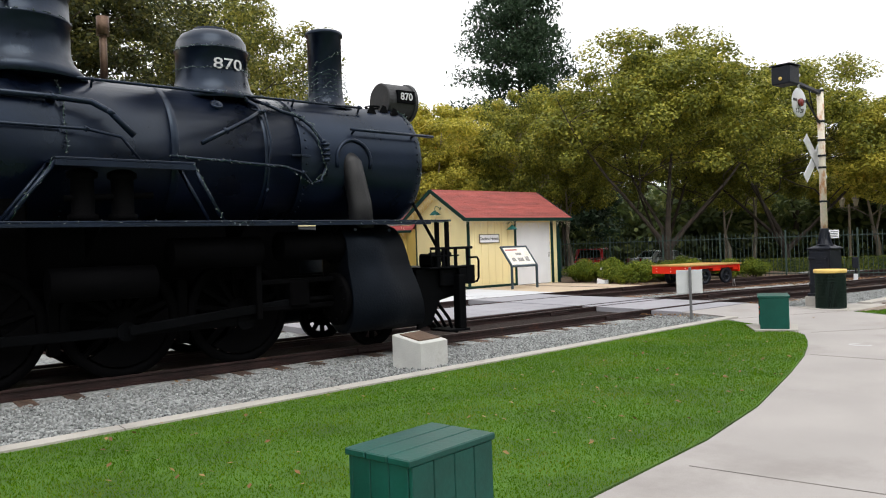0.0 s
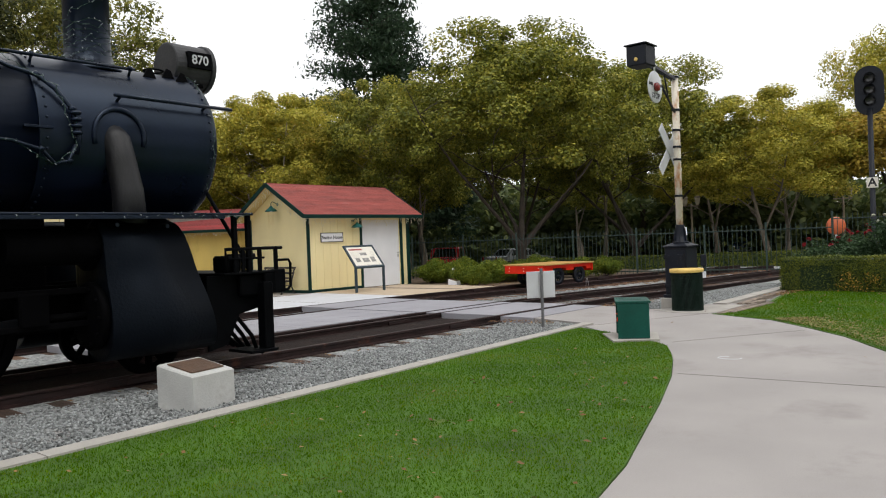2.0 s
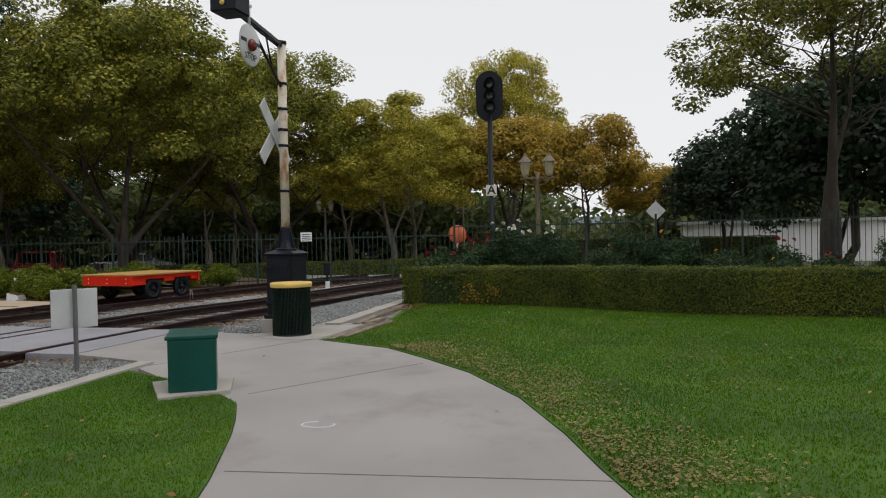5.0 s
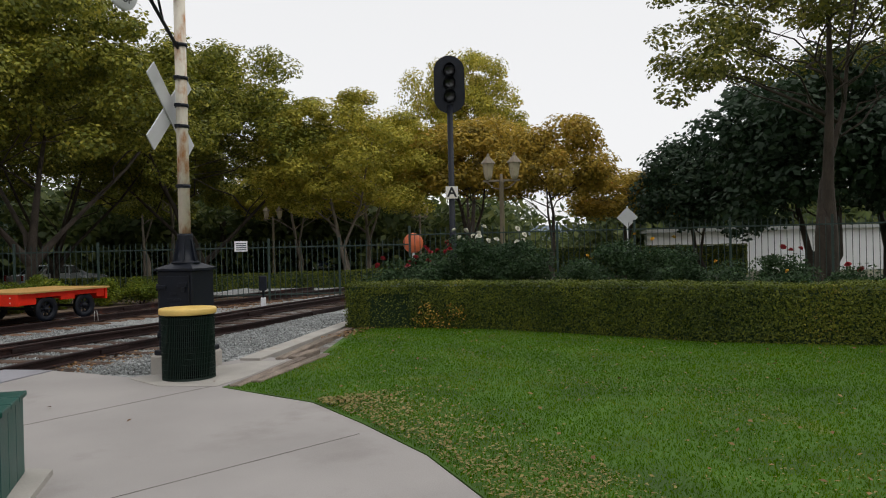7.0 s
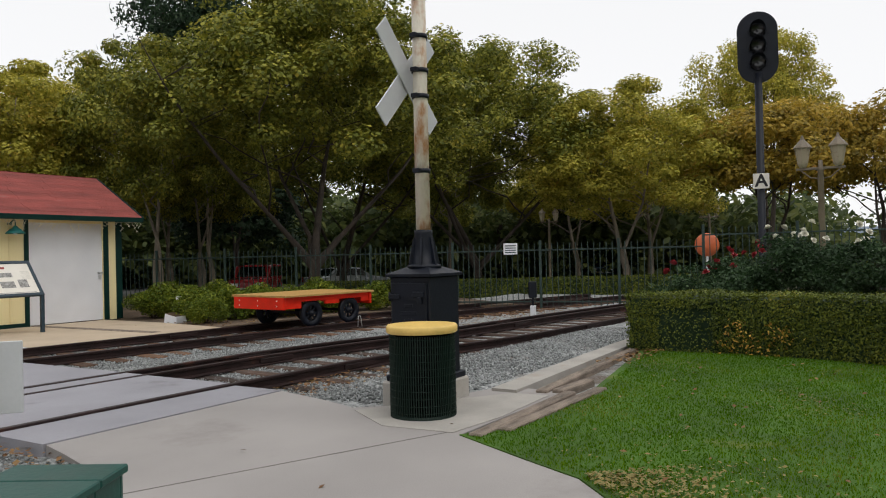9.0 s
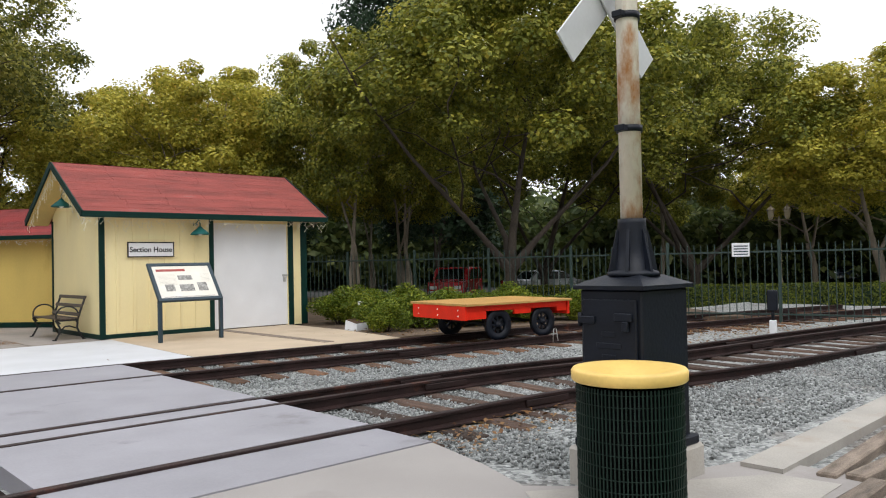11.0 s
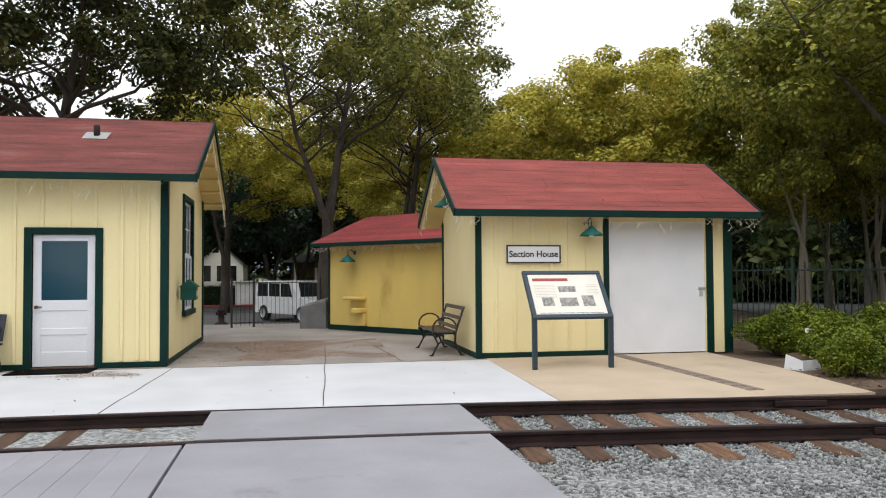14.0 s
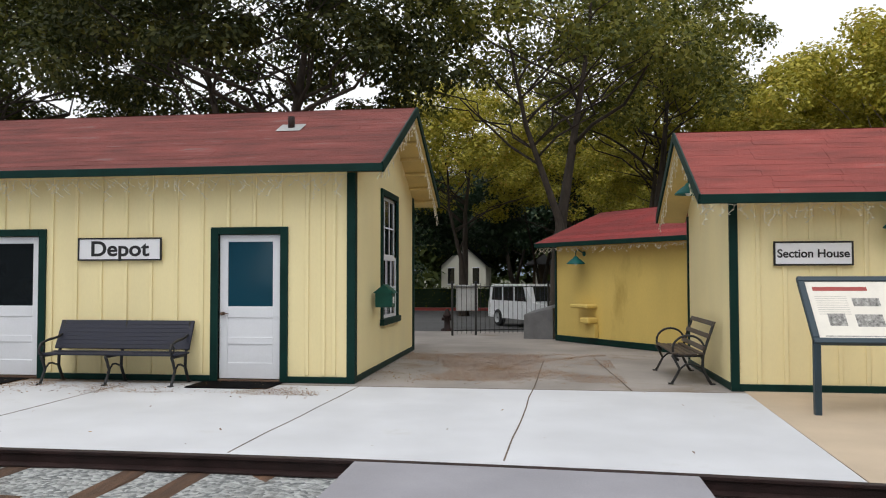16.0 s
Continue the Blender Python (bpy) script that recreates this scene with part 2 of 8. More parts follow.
FENCEM = material("fence_green", (0.022, 0.046, 0.040), 0.5, 0, 0.2, 5, 0.05, 40, spec=0.5)
BRONZE = material("bronze_plaque", (0.14, 0.085, 0.055), 0.5, 0.5, 0.3, 8, 0.3, 40)
BLOCKC = material("cast_concrete", (0.52, 0.52, 0.50), 0.8, 0, 0.1, 3, 0.25, 60, stain=(0.42, 0.41, 0.38), stain_scale=2.5, stain_at=0.58)
BARK = material("bark", (0.062, 0.048, 0.038), 0.95, 0, 0.4, 4, 0.8, 25, stretch=(1, 1, 0.3))
BARKP = material("pale_bark", (0.27, 0.225, 0.18), 0.9, 0, 0.3, 3, 0.5, 25, stretch=(1, 1, 0.3))
DIRT = material("dirt", (0.13, 0.09, 0.06), 0.95, 0, 0.4, 2, 0.6, 50)
EARTH = material("park_ground", (0.10, 0.10, 0.06), 0.95, 0, 0.4, 0.2, 0.4, 10)
ASPHALT = material("asphalt", (0.09, 0.09, 0.092), 0.9, 0, 0.2, 0.7, 0.3, 90)
WIRE = material("white_wire", (0.74, 0.69, 0.55), 0.5, 0, 0.05, 5, 0, 40)
WIREG = material("green_wire", (0.012, 0.05, 0.03), 0.5, 0, 0.1, 5, 0, 40)
TYRE = material("tyre_rubber", (0.018, 0.018, 0.018), 0.85, 0, 0.2, 5, 0.2, 40)
CARRED = material("car_red", (0.38, 0.02, 0.025), 0.25, 0, 0.05, 3, 0, 40)
CARWHITE = material("car_white", (0.78, 0.79, 0.8), 0.25, 0, 0.03, 3, 0, 40)
CARGREY = material("car_blue", (0.03, 0.05, 0.09), 0.25, 0.3, 0.05, 3, 0, 40)
CARSILVER = material("car_silver", (0.42, 0.44, 0.47), 0.25, 0.4, 0.05, 3, 0, 40)
LENS = glass_material("dark_lens", (0.03, 0.03, 0.035), 0.15)
WINDOW = glass_material("window_glass", (0.012, 0.015, 0.017), 0.04)
WINDOWB = glass_material("blue_blind_glass", (0.012, 0.055, 0.085), 0.12)
CARGLASS = material("car_glass", (0.012, 0.015, 0.018), 0.12, 0, 0.05, 3, 0, 40, spec=0.6)
REDLENS = glass_material("red_lens", (0.16, 0.01, 0.01), 0.2)
ORANGE = material("orange_panel", (0.62, 0.14, 0.05), 0.5, 0, 0.15, 3, 0.1, 40)
BALLAST = ballast_material("ballast", (0.13, 0.14, 0.14), (0.30, 0.31, 0.305))
STONE = material("ballast_stone", (0.33, 0.345, 0.34), 0.9, 0, 0.3, 20, 0.3, 90, island=0.65)
GRASS = material("lawn_soil", (0.052, 0.125, 0.006), 0.95, 0, 0.35, 1.4, 0.5, 70, stain=(0.15, 0.165, 0.03), stain_scale=0.9, stain_at=0.63)
BLADE = leaf_material("grass_blade", [(0.0, (0.044, 0.122, 0.002)), (0.5, (0.085, 0.19, 0.003)), (0.8, (0.14, 0.24, 0.006)), (0.94, (0.20, 0.21, 0.03)), (1.0, (0.30, 0.235, 0.07))], 0.4, 0.9, 0.0)
MIXLEAF = leaf_material("mixed_leaf", [(0.0, (0.032, 0.048, 0.010)), (0.4, (0.122, 0.134, 0.026)), (0.75, (0.29, 0.275, 0.048)), (1.0, (0.42, 0.37, 0.085))], 0.33)
OAK = leaf_material("olive_leaf", [(0.0, (0.05, 0.066, 0.010)), (0.4, (0.165, 0.185, 0.025)), (0.75, (0.36, 0.345, 0.048)), (1.0, (0.58, 0.48, 0.08))], 0.28)
YELLEAF = leaf_material("autumn_leaf", [(0.0, (0.13, 0.135, 0.02)), (0.4, (0.36, 0.34, 0.045)), (0.8, (0.62, 0.53, 0.085)), (1.0, (0.62, 0.36, 0.08))], 0.38)
GOLDLEAF = leaf_material("golden_leaf", [(0.0, (0.12, 0.10, 0.02)), (0.4, (0.34, 0.25, 0.035)), (0.8, (0.58, 0.40, 0.06)), (1.0, (0.55, 0.26, 0.06))], 0.4)
DARKLEAF = leaf_material("dark_leaf", [(0.0, (0.015, 0.024, 0.008)), (0.5, (0.052, 0.062, 0.015)), (1.0, (0.17, 0.16, 0.033))])
FARLEAF = leaf_material("far_leaf", [(0.0, (0.03, 0.05, 0.018)), (0.5, (0.085, 0.115, 0.035)), (1.0, (0.22, 0.24, 0.07))], 0.4)
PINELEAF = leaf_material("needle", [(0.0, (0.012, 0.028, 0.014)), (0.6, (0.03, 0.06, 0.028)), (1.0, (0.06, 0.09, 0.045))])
HEDGELEAF = leaf_material("hedge_leaf", [(0.0, (0.022, 0.038, 0.005)), (0.5, (0.085, 0.115, 0.010)), (0.9, (0.19, 0.205, 0.018)), (1.0, (0.28, 0.22, 0.04))], 0.2)
SHRUBLEAF = leaf_material("shrub_leaf", [(0.0, (0.028, 0.052, 0.006)), (0.5, (0.13, 0.185, 0.015)), (1.0, (0.36, 0.36, 0.03))], 0.22)
DRYTWIG = leaf_material("dry_hedge_leaf", [(0.0, (0.20, 0.09, 0.02)), (0.5, (0.45, 0.26, 0.04)), (1.0, (0.55, 0.38, 0.06))], 0.2)
ROSELEAF = leaf_material("rose_leaf", [(0.0, (0.013, 0.032, 0.012)), (0.6, (0.042, 0.085, 0.032)), (1.0, (0.11, 0.17, 0.07))])
STRAWLEAF = leaf_material("straw", [(0.0, (0.15, 0.10, 0.03)), (0.5, (0.24, 0.19, 0.055)), (1.0, (0.33, 0.27, 0.10))], 0.1)
RUSTLEAF = leaf_material("rusty_litter", [(0.0, (0.15, 0.062, 0.02)), (0.5, (0.27, 0.12, 0.036)), (1.0, (0.34, 0.18, 0.065))], 0.1)
DEADLEAF = leaf_material("fallen_leaf", [(0.0, (0.10, 0.045, 0.02)), (0.5, (0.22, 0.11, 0.04)), (1.0, (0.36, 0.24, 0.09))], 0.1)
PETALW = material("white_petal", (0.8, 0.78, 0.68), 0.6, 0, 0.05, 5, 0, 40)
PETALR = material("red_petal", (0.35, 0.02, 0.03), 0.6, 0, 0.1, 5, 0, 40)
PETALY = material("yellow_petal", (0.75, 0.45, 0.04), 0.6, 0, 0.1, 5, 0, 40)
# the haze of distance is put into this pale blue
HILL = material("hazy_hill", (0.24, 0.29, 0.36), 1.0, 0, 0.1, 0.01, 0, 1)
HOUSEW = material("house_cream", (0.72, 0.70, 0.60), 0.7, 0, 0.05, 1, 0.05, 20)


# ---- mesh helpers ----
class Shape:
    """Vertices and faces collected for one mesh."""

    def __init__(self):
        self.v, self.f, self.smooth = [], [], []

    def add(self, verts, faces, smooth=False):
        k = len(self.v)
        self.v += [tuple(p) for p in verts]
        self.f += [tuple(i + k for i in f) for f in faces]
        self.smooth += [smooth] * len(faces)
        return self

    def box(self, x0, y0, z0, x1, y1, z1, c=0.0, m=None):
        lo, hi = (min(x0, x1), min(y0, y1), min(z0, z1)), (max(x0, x1), max(y0, y1), max(z0, z1))
        c = min(c, 0.45 * min(hi[i] - lo[i] for i in range(3)))
        if c <= 0:
            vs = [(x, y, z) for x in (lo[0], hi[0]) for y in (lo[1], hi[1]) for z in (lo[2], hi[2])]
            fs = [(0, 1, 3, 2), (4, 6, 7, 5), (0, 4, 5, 1), (2, 3, 7, 6), (0, 2, 6, 4), (1, 5, 7, 3)]
        else:
            vs, idx = [], {}
            for sx in (0, 1):
                for sy in (0, 1):
                    for sz in (0, 1):
                        s = (sx, sy, sz)
                        for a in range(3):
                            idx[s, a] = len(vs)
                            vs.append(tuple((hi[i] if s[i] else lo[i]) + (0 if i == a else (-c if s[i] else c)) for i in range(3)))
            fs = []
            for a in range(3):
                b, d = (a + 1) % 3, (a + 2) % 3
                for s in (0, 1):
                    q = []
                    for u, w in ((0, 0), (1, 0), (1, 1), (0, 1)):
                        k = [0, 0, 0]
                        k[a], k[b], k[d] = s, u, w
                        q.append(idx[tuple(k), a])
                    fs.append(tuple(q if s else q[::-1]))
                for u in (0, 1):
                    for w in (0, 1):
                        k0, k1 = [0, 0, 0], [0, 0, 0]
                        k0[a], k1[a] = 0, 1
                        k0[b] = k1[b] = u
                        k0[d] = k1[d] = w
                        q = [idx[tuple(k0), b], idx[tuple(k1), b], idx[tuple(k1), d], idx[tuple(k0), d]]
                        fs.append(tuple(q if u == w else q[::-1]))
            for s in [(i, j, k) for i in (0, 1) for j in (0, 1) for k in (0, 1)]:
                q = [idx[s, 0], idx[s, 1], idx[s, 2]]
                fs.append(tuple(q if sum(s) % 2 else q[::-1]))
        if m is not None:
            vs = [m @ Vector(p) for p in vs]
        return self.add(vs, fs)

    def lathe(self, prof, n=24, m=None, smooth=True, caps=True):
        """Turns (radius, height) pairs about z."""
        vs, fs = [], []
        for r, z in prof:
            for i in range(n):
                a = 2 * math.pi * i / n
                vs.append((r * math.cos(a), r * math.sin(a), z))
        for j in range(len(prof) - 1):
            for i in range(n):
                k = (i + 1) % n
                fs.append((j * n + i, j * n + k, j * n + n + k, j * n + n + i))
        if m is not None:
            vs = [m @ Vector(p) for p in vs]
        self.add(vs, fs, smooth)
        if caps:
            k = len(self.v) - len(vs)
            self.f += [tuple(range(k + n - 1, k - 1, -1)), tuple(k + (len(prof) - 1) * n + i for i in range(n))]
            self.smooth += [False, False]
        return self

    def cyl(self, p, q, r, r2=None, n=12, smooth=True):
        p, q = Vector(p), Vector(q)
        d = q - p
        m = Matrix.Translation(p) @ d.to_track_quat("Z", "Y").to_matrix().to_4x4()
        return self.lathe([(r, 0), (r if r2 is None else r2, d.length)], n, m, smooth)

    def tube(self, pts, r, n=8, r_end=None):
        pts = [Vector(p) for p in pts]
        rings, last = [], None
        for i, p in enumerate(pts):
            d = (pts[min(i + 1, len(pts) - 1)] - pts[max(i - 1, 0)])
            if d.length < 1e-9:
                d = Vector((0, 0, 1))
            d.normalize()
            if last is None:
                u = d.orthogonal().normalized()
            else:
                u = (last - d * last.dot(d))
                u = u.normalized() if u.length > 1e-6 else d.orthogonal().normalized()
            last = u
            w = d.cross(u)
            rad = r if r_end is None else r + (r_end - r) * i / (len(pts) - 1)
            rings.append([p + (u * math.cos(2 * math.pi * k / n) + w * math.sin(2 * math.pi * k / n)) * rad for k in range(n)])
        vs = [q for ring in rings for q in ring]
        fs = [(j * n + k, j * n + (k + 1) % n, j * n + n + (k + 1) % n, j * n + n + k) for j in range(len(pts) - 1) for k in range(n)]
        fs += [tuple(range(n - 1, -1, -1)), tuple((len(pts) - 1) * n + k for k in range(n))]
        return self.add(vs, fs, n > 5)

    def prism(self, poly, d, m=None):
        """A polygon in x, y pushed along z from d[0] to d[1]."""
        n = len(poly)
        area = sum(poly[i][0] * poly[(i + 1) % n][1] - poly[(i + 1) % n][0] * poly[i][1] for i in range(n))
        if area < 0:
            poly = poly[::-1]
        vs = [(x, y, d[0]) for x, y in poly] + [(x, y, d[1]) for x, y in poly]
        fs = [tuple(range(n - 1, -1, -1)), tuple(range(n, 2 * n))] + [(i, (i + 1) % n, n + (i + 1) % n, n + i) for i in range(n)]
        if m is not None:
            vs = [m @ Vector(p) for p in vs]
        return self.add(vs, fs)

    def mesh(self, name, mat):
        me = bpy.data.meshes.new(name)
        me.from_pydata(self.v, [], self.f)
        me.polygons.foreach_set("use_smooth", self.smooth)
        me.materials.append(mat)
        me.update()
        return me


XZ = Matrix(((1, 0, 0, 0), (0, 0, -1, 0), (0, 1, 0, 0), (0, 0, 0, 1)))   # polygon in x, z; pushed along -y
YZ = Matrix(((0, 0, 1, 0), (1, 0, 0, 0), (0, 1, 0, 0), (0, 0, 0, 1)))    # polygon in y, z; pushed along x


ORIGIN = Matrix.Identity(4)
YARD = Matrix.Translation((0.34, 0.05, 0))


def thing(name, at=(0, 0, 0), rz=0, label="", category="", group="", kind=""):
    ob = new(name)
    ob.empty_display_size = 0.2
    ob.matrix_world = ORIGIN @ pose(*at, 0, 0, rz)
    return tagged(ob, label, category, group, kind)


def part(name, shape, mat, parent, label="", at=None):
    ob = new(name, shape.mesh(name, mat) if isinstance(shape, Shape) else shape)
    ob.parent = parent
    if at is not None:
        ob.matrix_basis = at
    if label:
        ob["label"] = label
    return ob


def solid(name, shape, mat, label="", category="", group="", kind="", at=None):
    ob = new(name, shape.mesh(name, mat))
    ob.matrix_world = ORIGIN @ (at if at is not None else Matrix.Identity(4))
    return tagged(ob, label, category, group, kind)


def lettering(name, text, size, mat, parent, at, depth=0.004, wide=1.0, bold=0.0):
    """Words as a thin mesh, centred, facing +z of the pose at."""
    cu = bpy.data.curves.new(name, "FONT")
    cu.offset = bold
    cu.body, cu.size, cu.align_x, cu.align_y, cu.extrude = text, size, "CENTER", "CENTER", depth
    tmp = bpy.data.objects.new(name, cu)
    me = bpy.data.meshes.new_from_object(tmp)
    bpy.data.objects.remove(tmp)
    me.materials.clear()
    me.materials.append(mat)
    ob = new(name, me)
    ob.parent = parent
    ob.matrix_basis = at @ Matrix.Diagonal((wide, 1, 1, 1))
    return ob


def poly_at(pts, x):
    """y at x on a broken line, smoothed."""
    xs, ys = [p[0] for p in pts], [p[1] for p in pts]
    w = np.linspace(-0.9, 0.9, 9)
    return float(np.mean(np.interp(x + w, xs, ys)))


# ---- ground ----
def land(x, y):
    """Height of the land: the park lies a little over the streets round it."""
    e = max(x - 29.5, y - 31.0, -22 - x, -26 - y, 0) / 5.0
    e = min(1.0, e)
    return -0.16 - 0.46 * e * e * (3 - 2 * e)


g = Shape()
xs = [-700, -120, -60, -27, -24.5, -22] + list(np.arange(-20, 29.1, 7)) + [29.5, 31, 32, 33, 34.5, 45, 60, 120, 700]
ys = [-700, -120, -60, -31, -28.5, -26] + list(np.arange(-20, 30.1, 7)) + [31, 32, 33, 34, 35, 36, 45, 60, 120, 700]
g.v = [(float(x), float(y), land(x, y)) for x in xs for y in ys]
k = len(ys)
g.f = [(i * k + j, (i + 1) * k + j, (i + 1) * k + j + 1, i * k + j + 1) for i in range(len(xs) - 1) for j in range(k - 1)]
g.smooth = [True] * len(g.f)
solid("ground", g, EARTH, "brown and green park ground reaching far out", "ground", kind="structure")

TRACK_A = [(-40, 15.72), (13, 15.7), (16, 15.56), (19, 15.26), (22.3, 14.86), (24, 14.66), (27, 14.0), (31, 13.0), (36, 11.6)]
TRACK_B = [(-40, 11.15), (14, 11.13), (16, 11.08), (18.8, 10.98), (20, 10.68), (21.6, 10.25), (25.7, 9.8), (28.8, 9.3), (36, 8.4)]


def bed_height(x, y):
    near = min(1.0, max(0.0, (y - 8.9) / 0.9))
    far = min(1.0, max(0.0, (16.9 - y) / 0.4)) if x > 21.5 else 1.0
    return -0.045 - (0.085 if x > 13.5 else 0.062) * near * far


b = Shape()
nx, ny = 200, 44
for i in range(nx + 1):
    for j in range(ny + 1):
        x, y = -14 + 50 * i / nx, 5.9 + 10.75 * j / ny
        b.v.append((x, y, bed_height(x, y) + 0.018 * noise.noise((x * 1.3, y * 1.3, 0))))
b.f = [(i * (ny + 1) + j, (i + 1) * (ny + 1) + j, (i + 1) * (ny + 1) + j + 1, i * (ny + 1) + j + 1) for i in range(nx) for j in range(ny)]
b.smooth = [True] * len(b.f)
solid("ballast_bed", b, BALLAST, "grey-green crushed stone ballast with rusty dirt patches", "ballast", kind="structure")


def sheet(name, poly, z0, z1, mat, label, category):
    s = Shape()
    s.prism(poly, (z0, z1))
    return solid(name, s, mat, label, category, kind="structure")


LEFT_EDGE = [(-16, 1.4), (-4, 2.2), (0, 2.77), (3.22, 3.36), (4.79, 3.6), (6.11, 3.92), (7.93, 4.53), (9.17, 4.98), (10.15, 5.4), (10.6, 5.62), (11.13, 5.91), (11.4, 6.2), (11.7, 6.6), (12.15, 7.35), (12.7, 8.05)]
RIGHT_EDGE = [(-16, -2.0), (-4, -1.0), (0, -0.4), (4, 0.67), (7, 1.58), (9.34, 2.53), (9.82, 2.73), (10.58, 3.01), (11.75, 3.52), (12.91, 4.23), (13.75, 4.94), (14.3, 5.45), (14.54, 5.68), (14.78, 6.15), (15.2, 6.92)]
sheet("path", LEFT_EDGE + [(13.08, 8.15), (13.29, 8.76), (13.42, 9.2), (13.52, 9.6), (16.08, 9.6), (15.9, 8.9), (15.7, 8.35), (16.0, 8.0), (17.3, 7.6), (17.25, 6.9)] + RIGHT_EDGE[::-1], -0.15, 0.0, CONC, "smooth grey concrete footpath curving to the crossing", "path")
CURBL = lambda x: 7.24 + 0.07 * x
sheet("lawn", [(x, y + 0.006) for x, y in LEFT_EDGE[:-1]] + [(12.5, CURBL(12.5) - 0.1), (12.0, CURBL(12.0) - 0.1), (-16, CURBL(-16) - 0.1)], -0.15, 0.012, GRASS, "short green lawn with dry patches and fallen leaves", "lawn")
HEDGE_LINE = [(20.62, 7.36), (20.66, 5.97), (20.45, 4.8), (20.07, 3.93), (19.5, 2.75), (18.92, 1.7), (18.68, 0.6), (18.58, -0.6), (18.3, -1.9), (17.8, -3.1), (16.9, -4.9)]
sheet("lawn_2", [(x, y - 0.006) for x, y in RIGHT_EDGE] + [(15.5, 6.72), (17.35, 6.68), (20.6, 7.2), (34, 7.4), (36, -14), (10, -26), (-16, -26)], -0.15, 0.008, GRASS, "short green lawn with yellowed edge and fallen leaves", "lawn")

cs = Shape()
for k in range(12):
    x0, x1 = -14 + k * 2.25, -14 + (k + 1) * 2.25 - 0.012
    x1 = min(x1, 13.05)
    cs.add([(x0, CURBL(x0) - 0.11, -0.15), (x1, CURBL(x1) - 0.11, -0.15), (x1, CURBL(x1) + 0.11, -0.15), (x0, CURBL(x0) + 0.11, -0.15),
            (x0, CURBL(x0) - 0.10, 0.03), (x1, CURBL(x1) - 0.10, 0.03), (x1, CURBL(x1) + 0.10, 0.03), (x0, CURBL(x0) + 0.10, 0.03)],
           [(0, 3, 2, 1), (4, 5, 6, 7), (0, 1, 5, 4), (1, 2, 6, 5), (2, 3, 7, 6), (3, 0, 4, 7)])
solid("kerb", cs, CURB, "pale concrete kerb between lawn and ballast", "kerb", kind="structure")
cs = Shape()
cs.prism([(17.0, 7.32), (20.9, 7.48), (30, 7.6), (30, 7.85), (20.9, 7.75), (17.0, 7.6)], (-0.15, 0.03))
solid("kerb_2", cs, CURB, "pale concrete kerb beside the railway track", "kerb", kind="structure")
for k, (a, c) in enumerate([((15.2, 6.78), (17.2, 6.83)), ((17.1, 7.1), (20.6, 7.32)), ((15.45, 6.66), (17.5, 6.62)), ((17.15, 6.95), (17.9, 6.9))]):
    w = Shape()
    d = Vector((c[0] - a[0], c[1] - a[1], 0))
    w.box(0, -0.06, -0.1, d.length, 0.06, 0.025, 0.012)
    solid("edging_board", w, WOODE, "weathered grey wooden edging board lying at the lawn", "edging", group="wood edging", at=Matrix.Translation((*a, 0.0 + 0.004 * k)) @ pose(0, 0, 0, 0, 0, math.degrees(math.atan2(d.y, d.x))))

# path joints and cracks
js = Shape()
for a, c, w in [((9.4, 4.86), (9.65, 2.47), 0.012), ((12.9, 7.9), (15.35, 6.9), 0.010), ((4.2, 3.2), (4.8, 0.75), 0.012), ((-0.5, 2.4), (0.2, -0.5), 0.012), ((11.6, 5.9), (13.5, 4.75), 0.008)]:
    d = Vector((c[0] - a[0], c[1] - a[1], 0))
    js.box(0, -w / 2, 0.0005, d.length, w / 2, 0.0025, 0, Matrix.Translation((*a, 0)) @ pose(0, 0, 0, 0, 0, math.degrees(math.atan2(d.y, d.x))))
solid("path_joints", js, JOINT, "dark narrow joints in the concrete path", "joint", kind="structure", at=Matrix.Translation((-0.05, 0.13, 0)))

# platform in front of the depot
ORIGIN = YARD
sheet("platform", [(-14, 16.60), (9, 16.52), (12.5, 16.4), (17.02, 16.22), (17.25, 20.52), (-14, 20.6)], -0.15, 0.0, WHITEC, "white painted concrete platform with cracks", "platform")
sheet("yard_pavement", [(-14, 20.6), (17.25, 20.52), (22, 22.5), (22, 31), (-14, 31)], -0.15, -0.006, OLDC, "old grey concrete yard with brown stains", "pavement")
sheet("tan_apron", [(17.03, 16.21), (20.86, 16.1), (21.25, 18.5), (21.35, 20.74), (17.26, 20.74)], -0.15, 0.002, TANC, "tan concrete apron before the section house", "pavement")
js = Shape()
for a, c, w in [((14.42, 16.62), (14.72, 24), 0.014), ((12.1, 16.62), (12.28, 20.6), 0.012), ((15.85, 20.55), (15.6, 24.5), 0.012), ((9.0, 16.62), (9.0, 20.7), 0.012), ((6.0, 16.62), (6.0, 20.7), 0.012), ((10.0, 20.57), (17.0, 20.54), 0.010)]:
    d = Vector((c[0] - a[0], c[1] - a[1], 0))
    n = 9
    for i in range(n):
        p0, p1 = Vector((*a, 0)) + d * (i / n), Vector((*a, 0)) + d * ((i + 1) / n)
        q = Vector((noise.noise(p0) * 0.02, 0, 0))
        e = p1 + Vector((noise.noise(p1) * 0.02, 0, 0)) - p0 - q
        js.box(0, -w / 2, 0.0005, e.length, w / 2, 0.003, 0, Matrix.Translation(p0 + q) @ pose(0, 0, 0, 0, 0, math.degrees(math.atan2(e.y, e.x))))
solid("platform_joints", js, DIRT, "dark joints and cracks in the platform", "joint", kind="structure")
w = Shape()
for x in (19.5, 19.62):
    w.box(x, 16.55, -0.1, x + 0.09, 20.68, 0.012, 0.006)
solid("apron_groove_boards", w, WOODE, "worn wooden strips let into the tan apron", "wood strip", kind="structure")
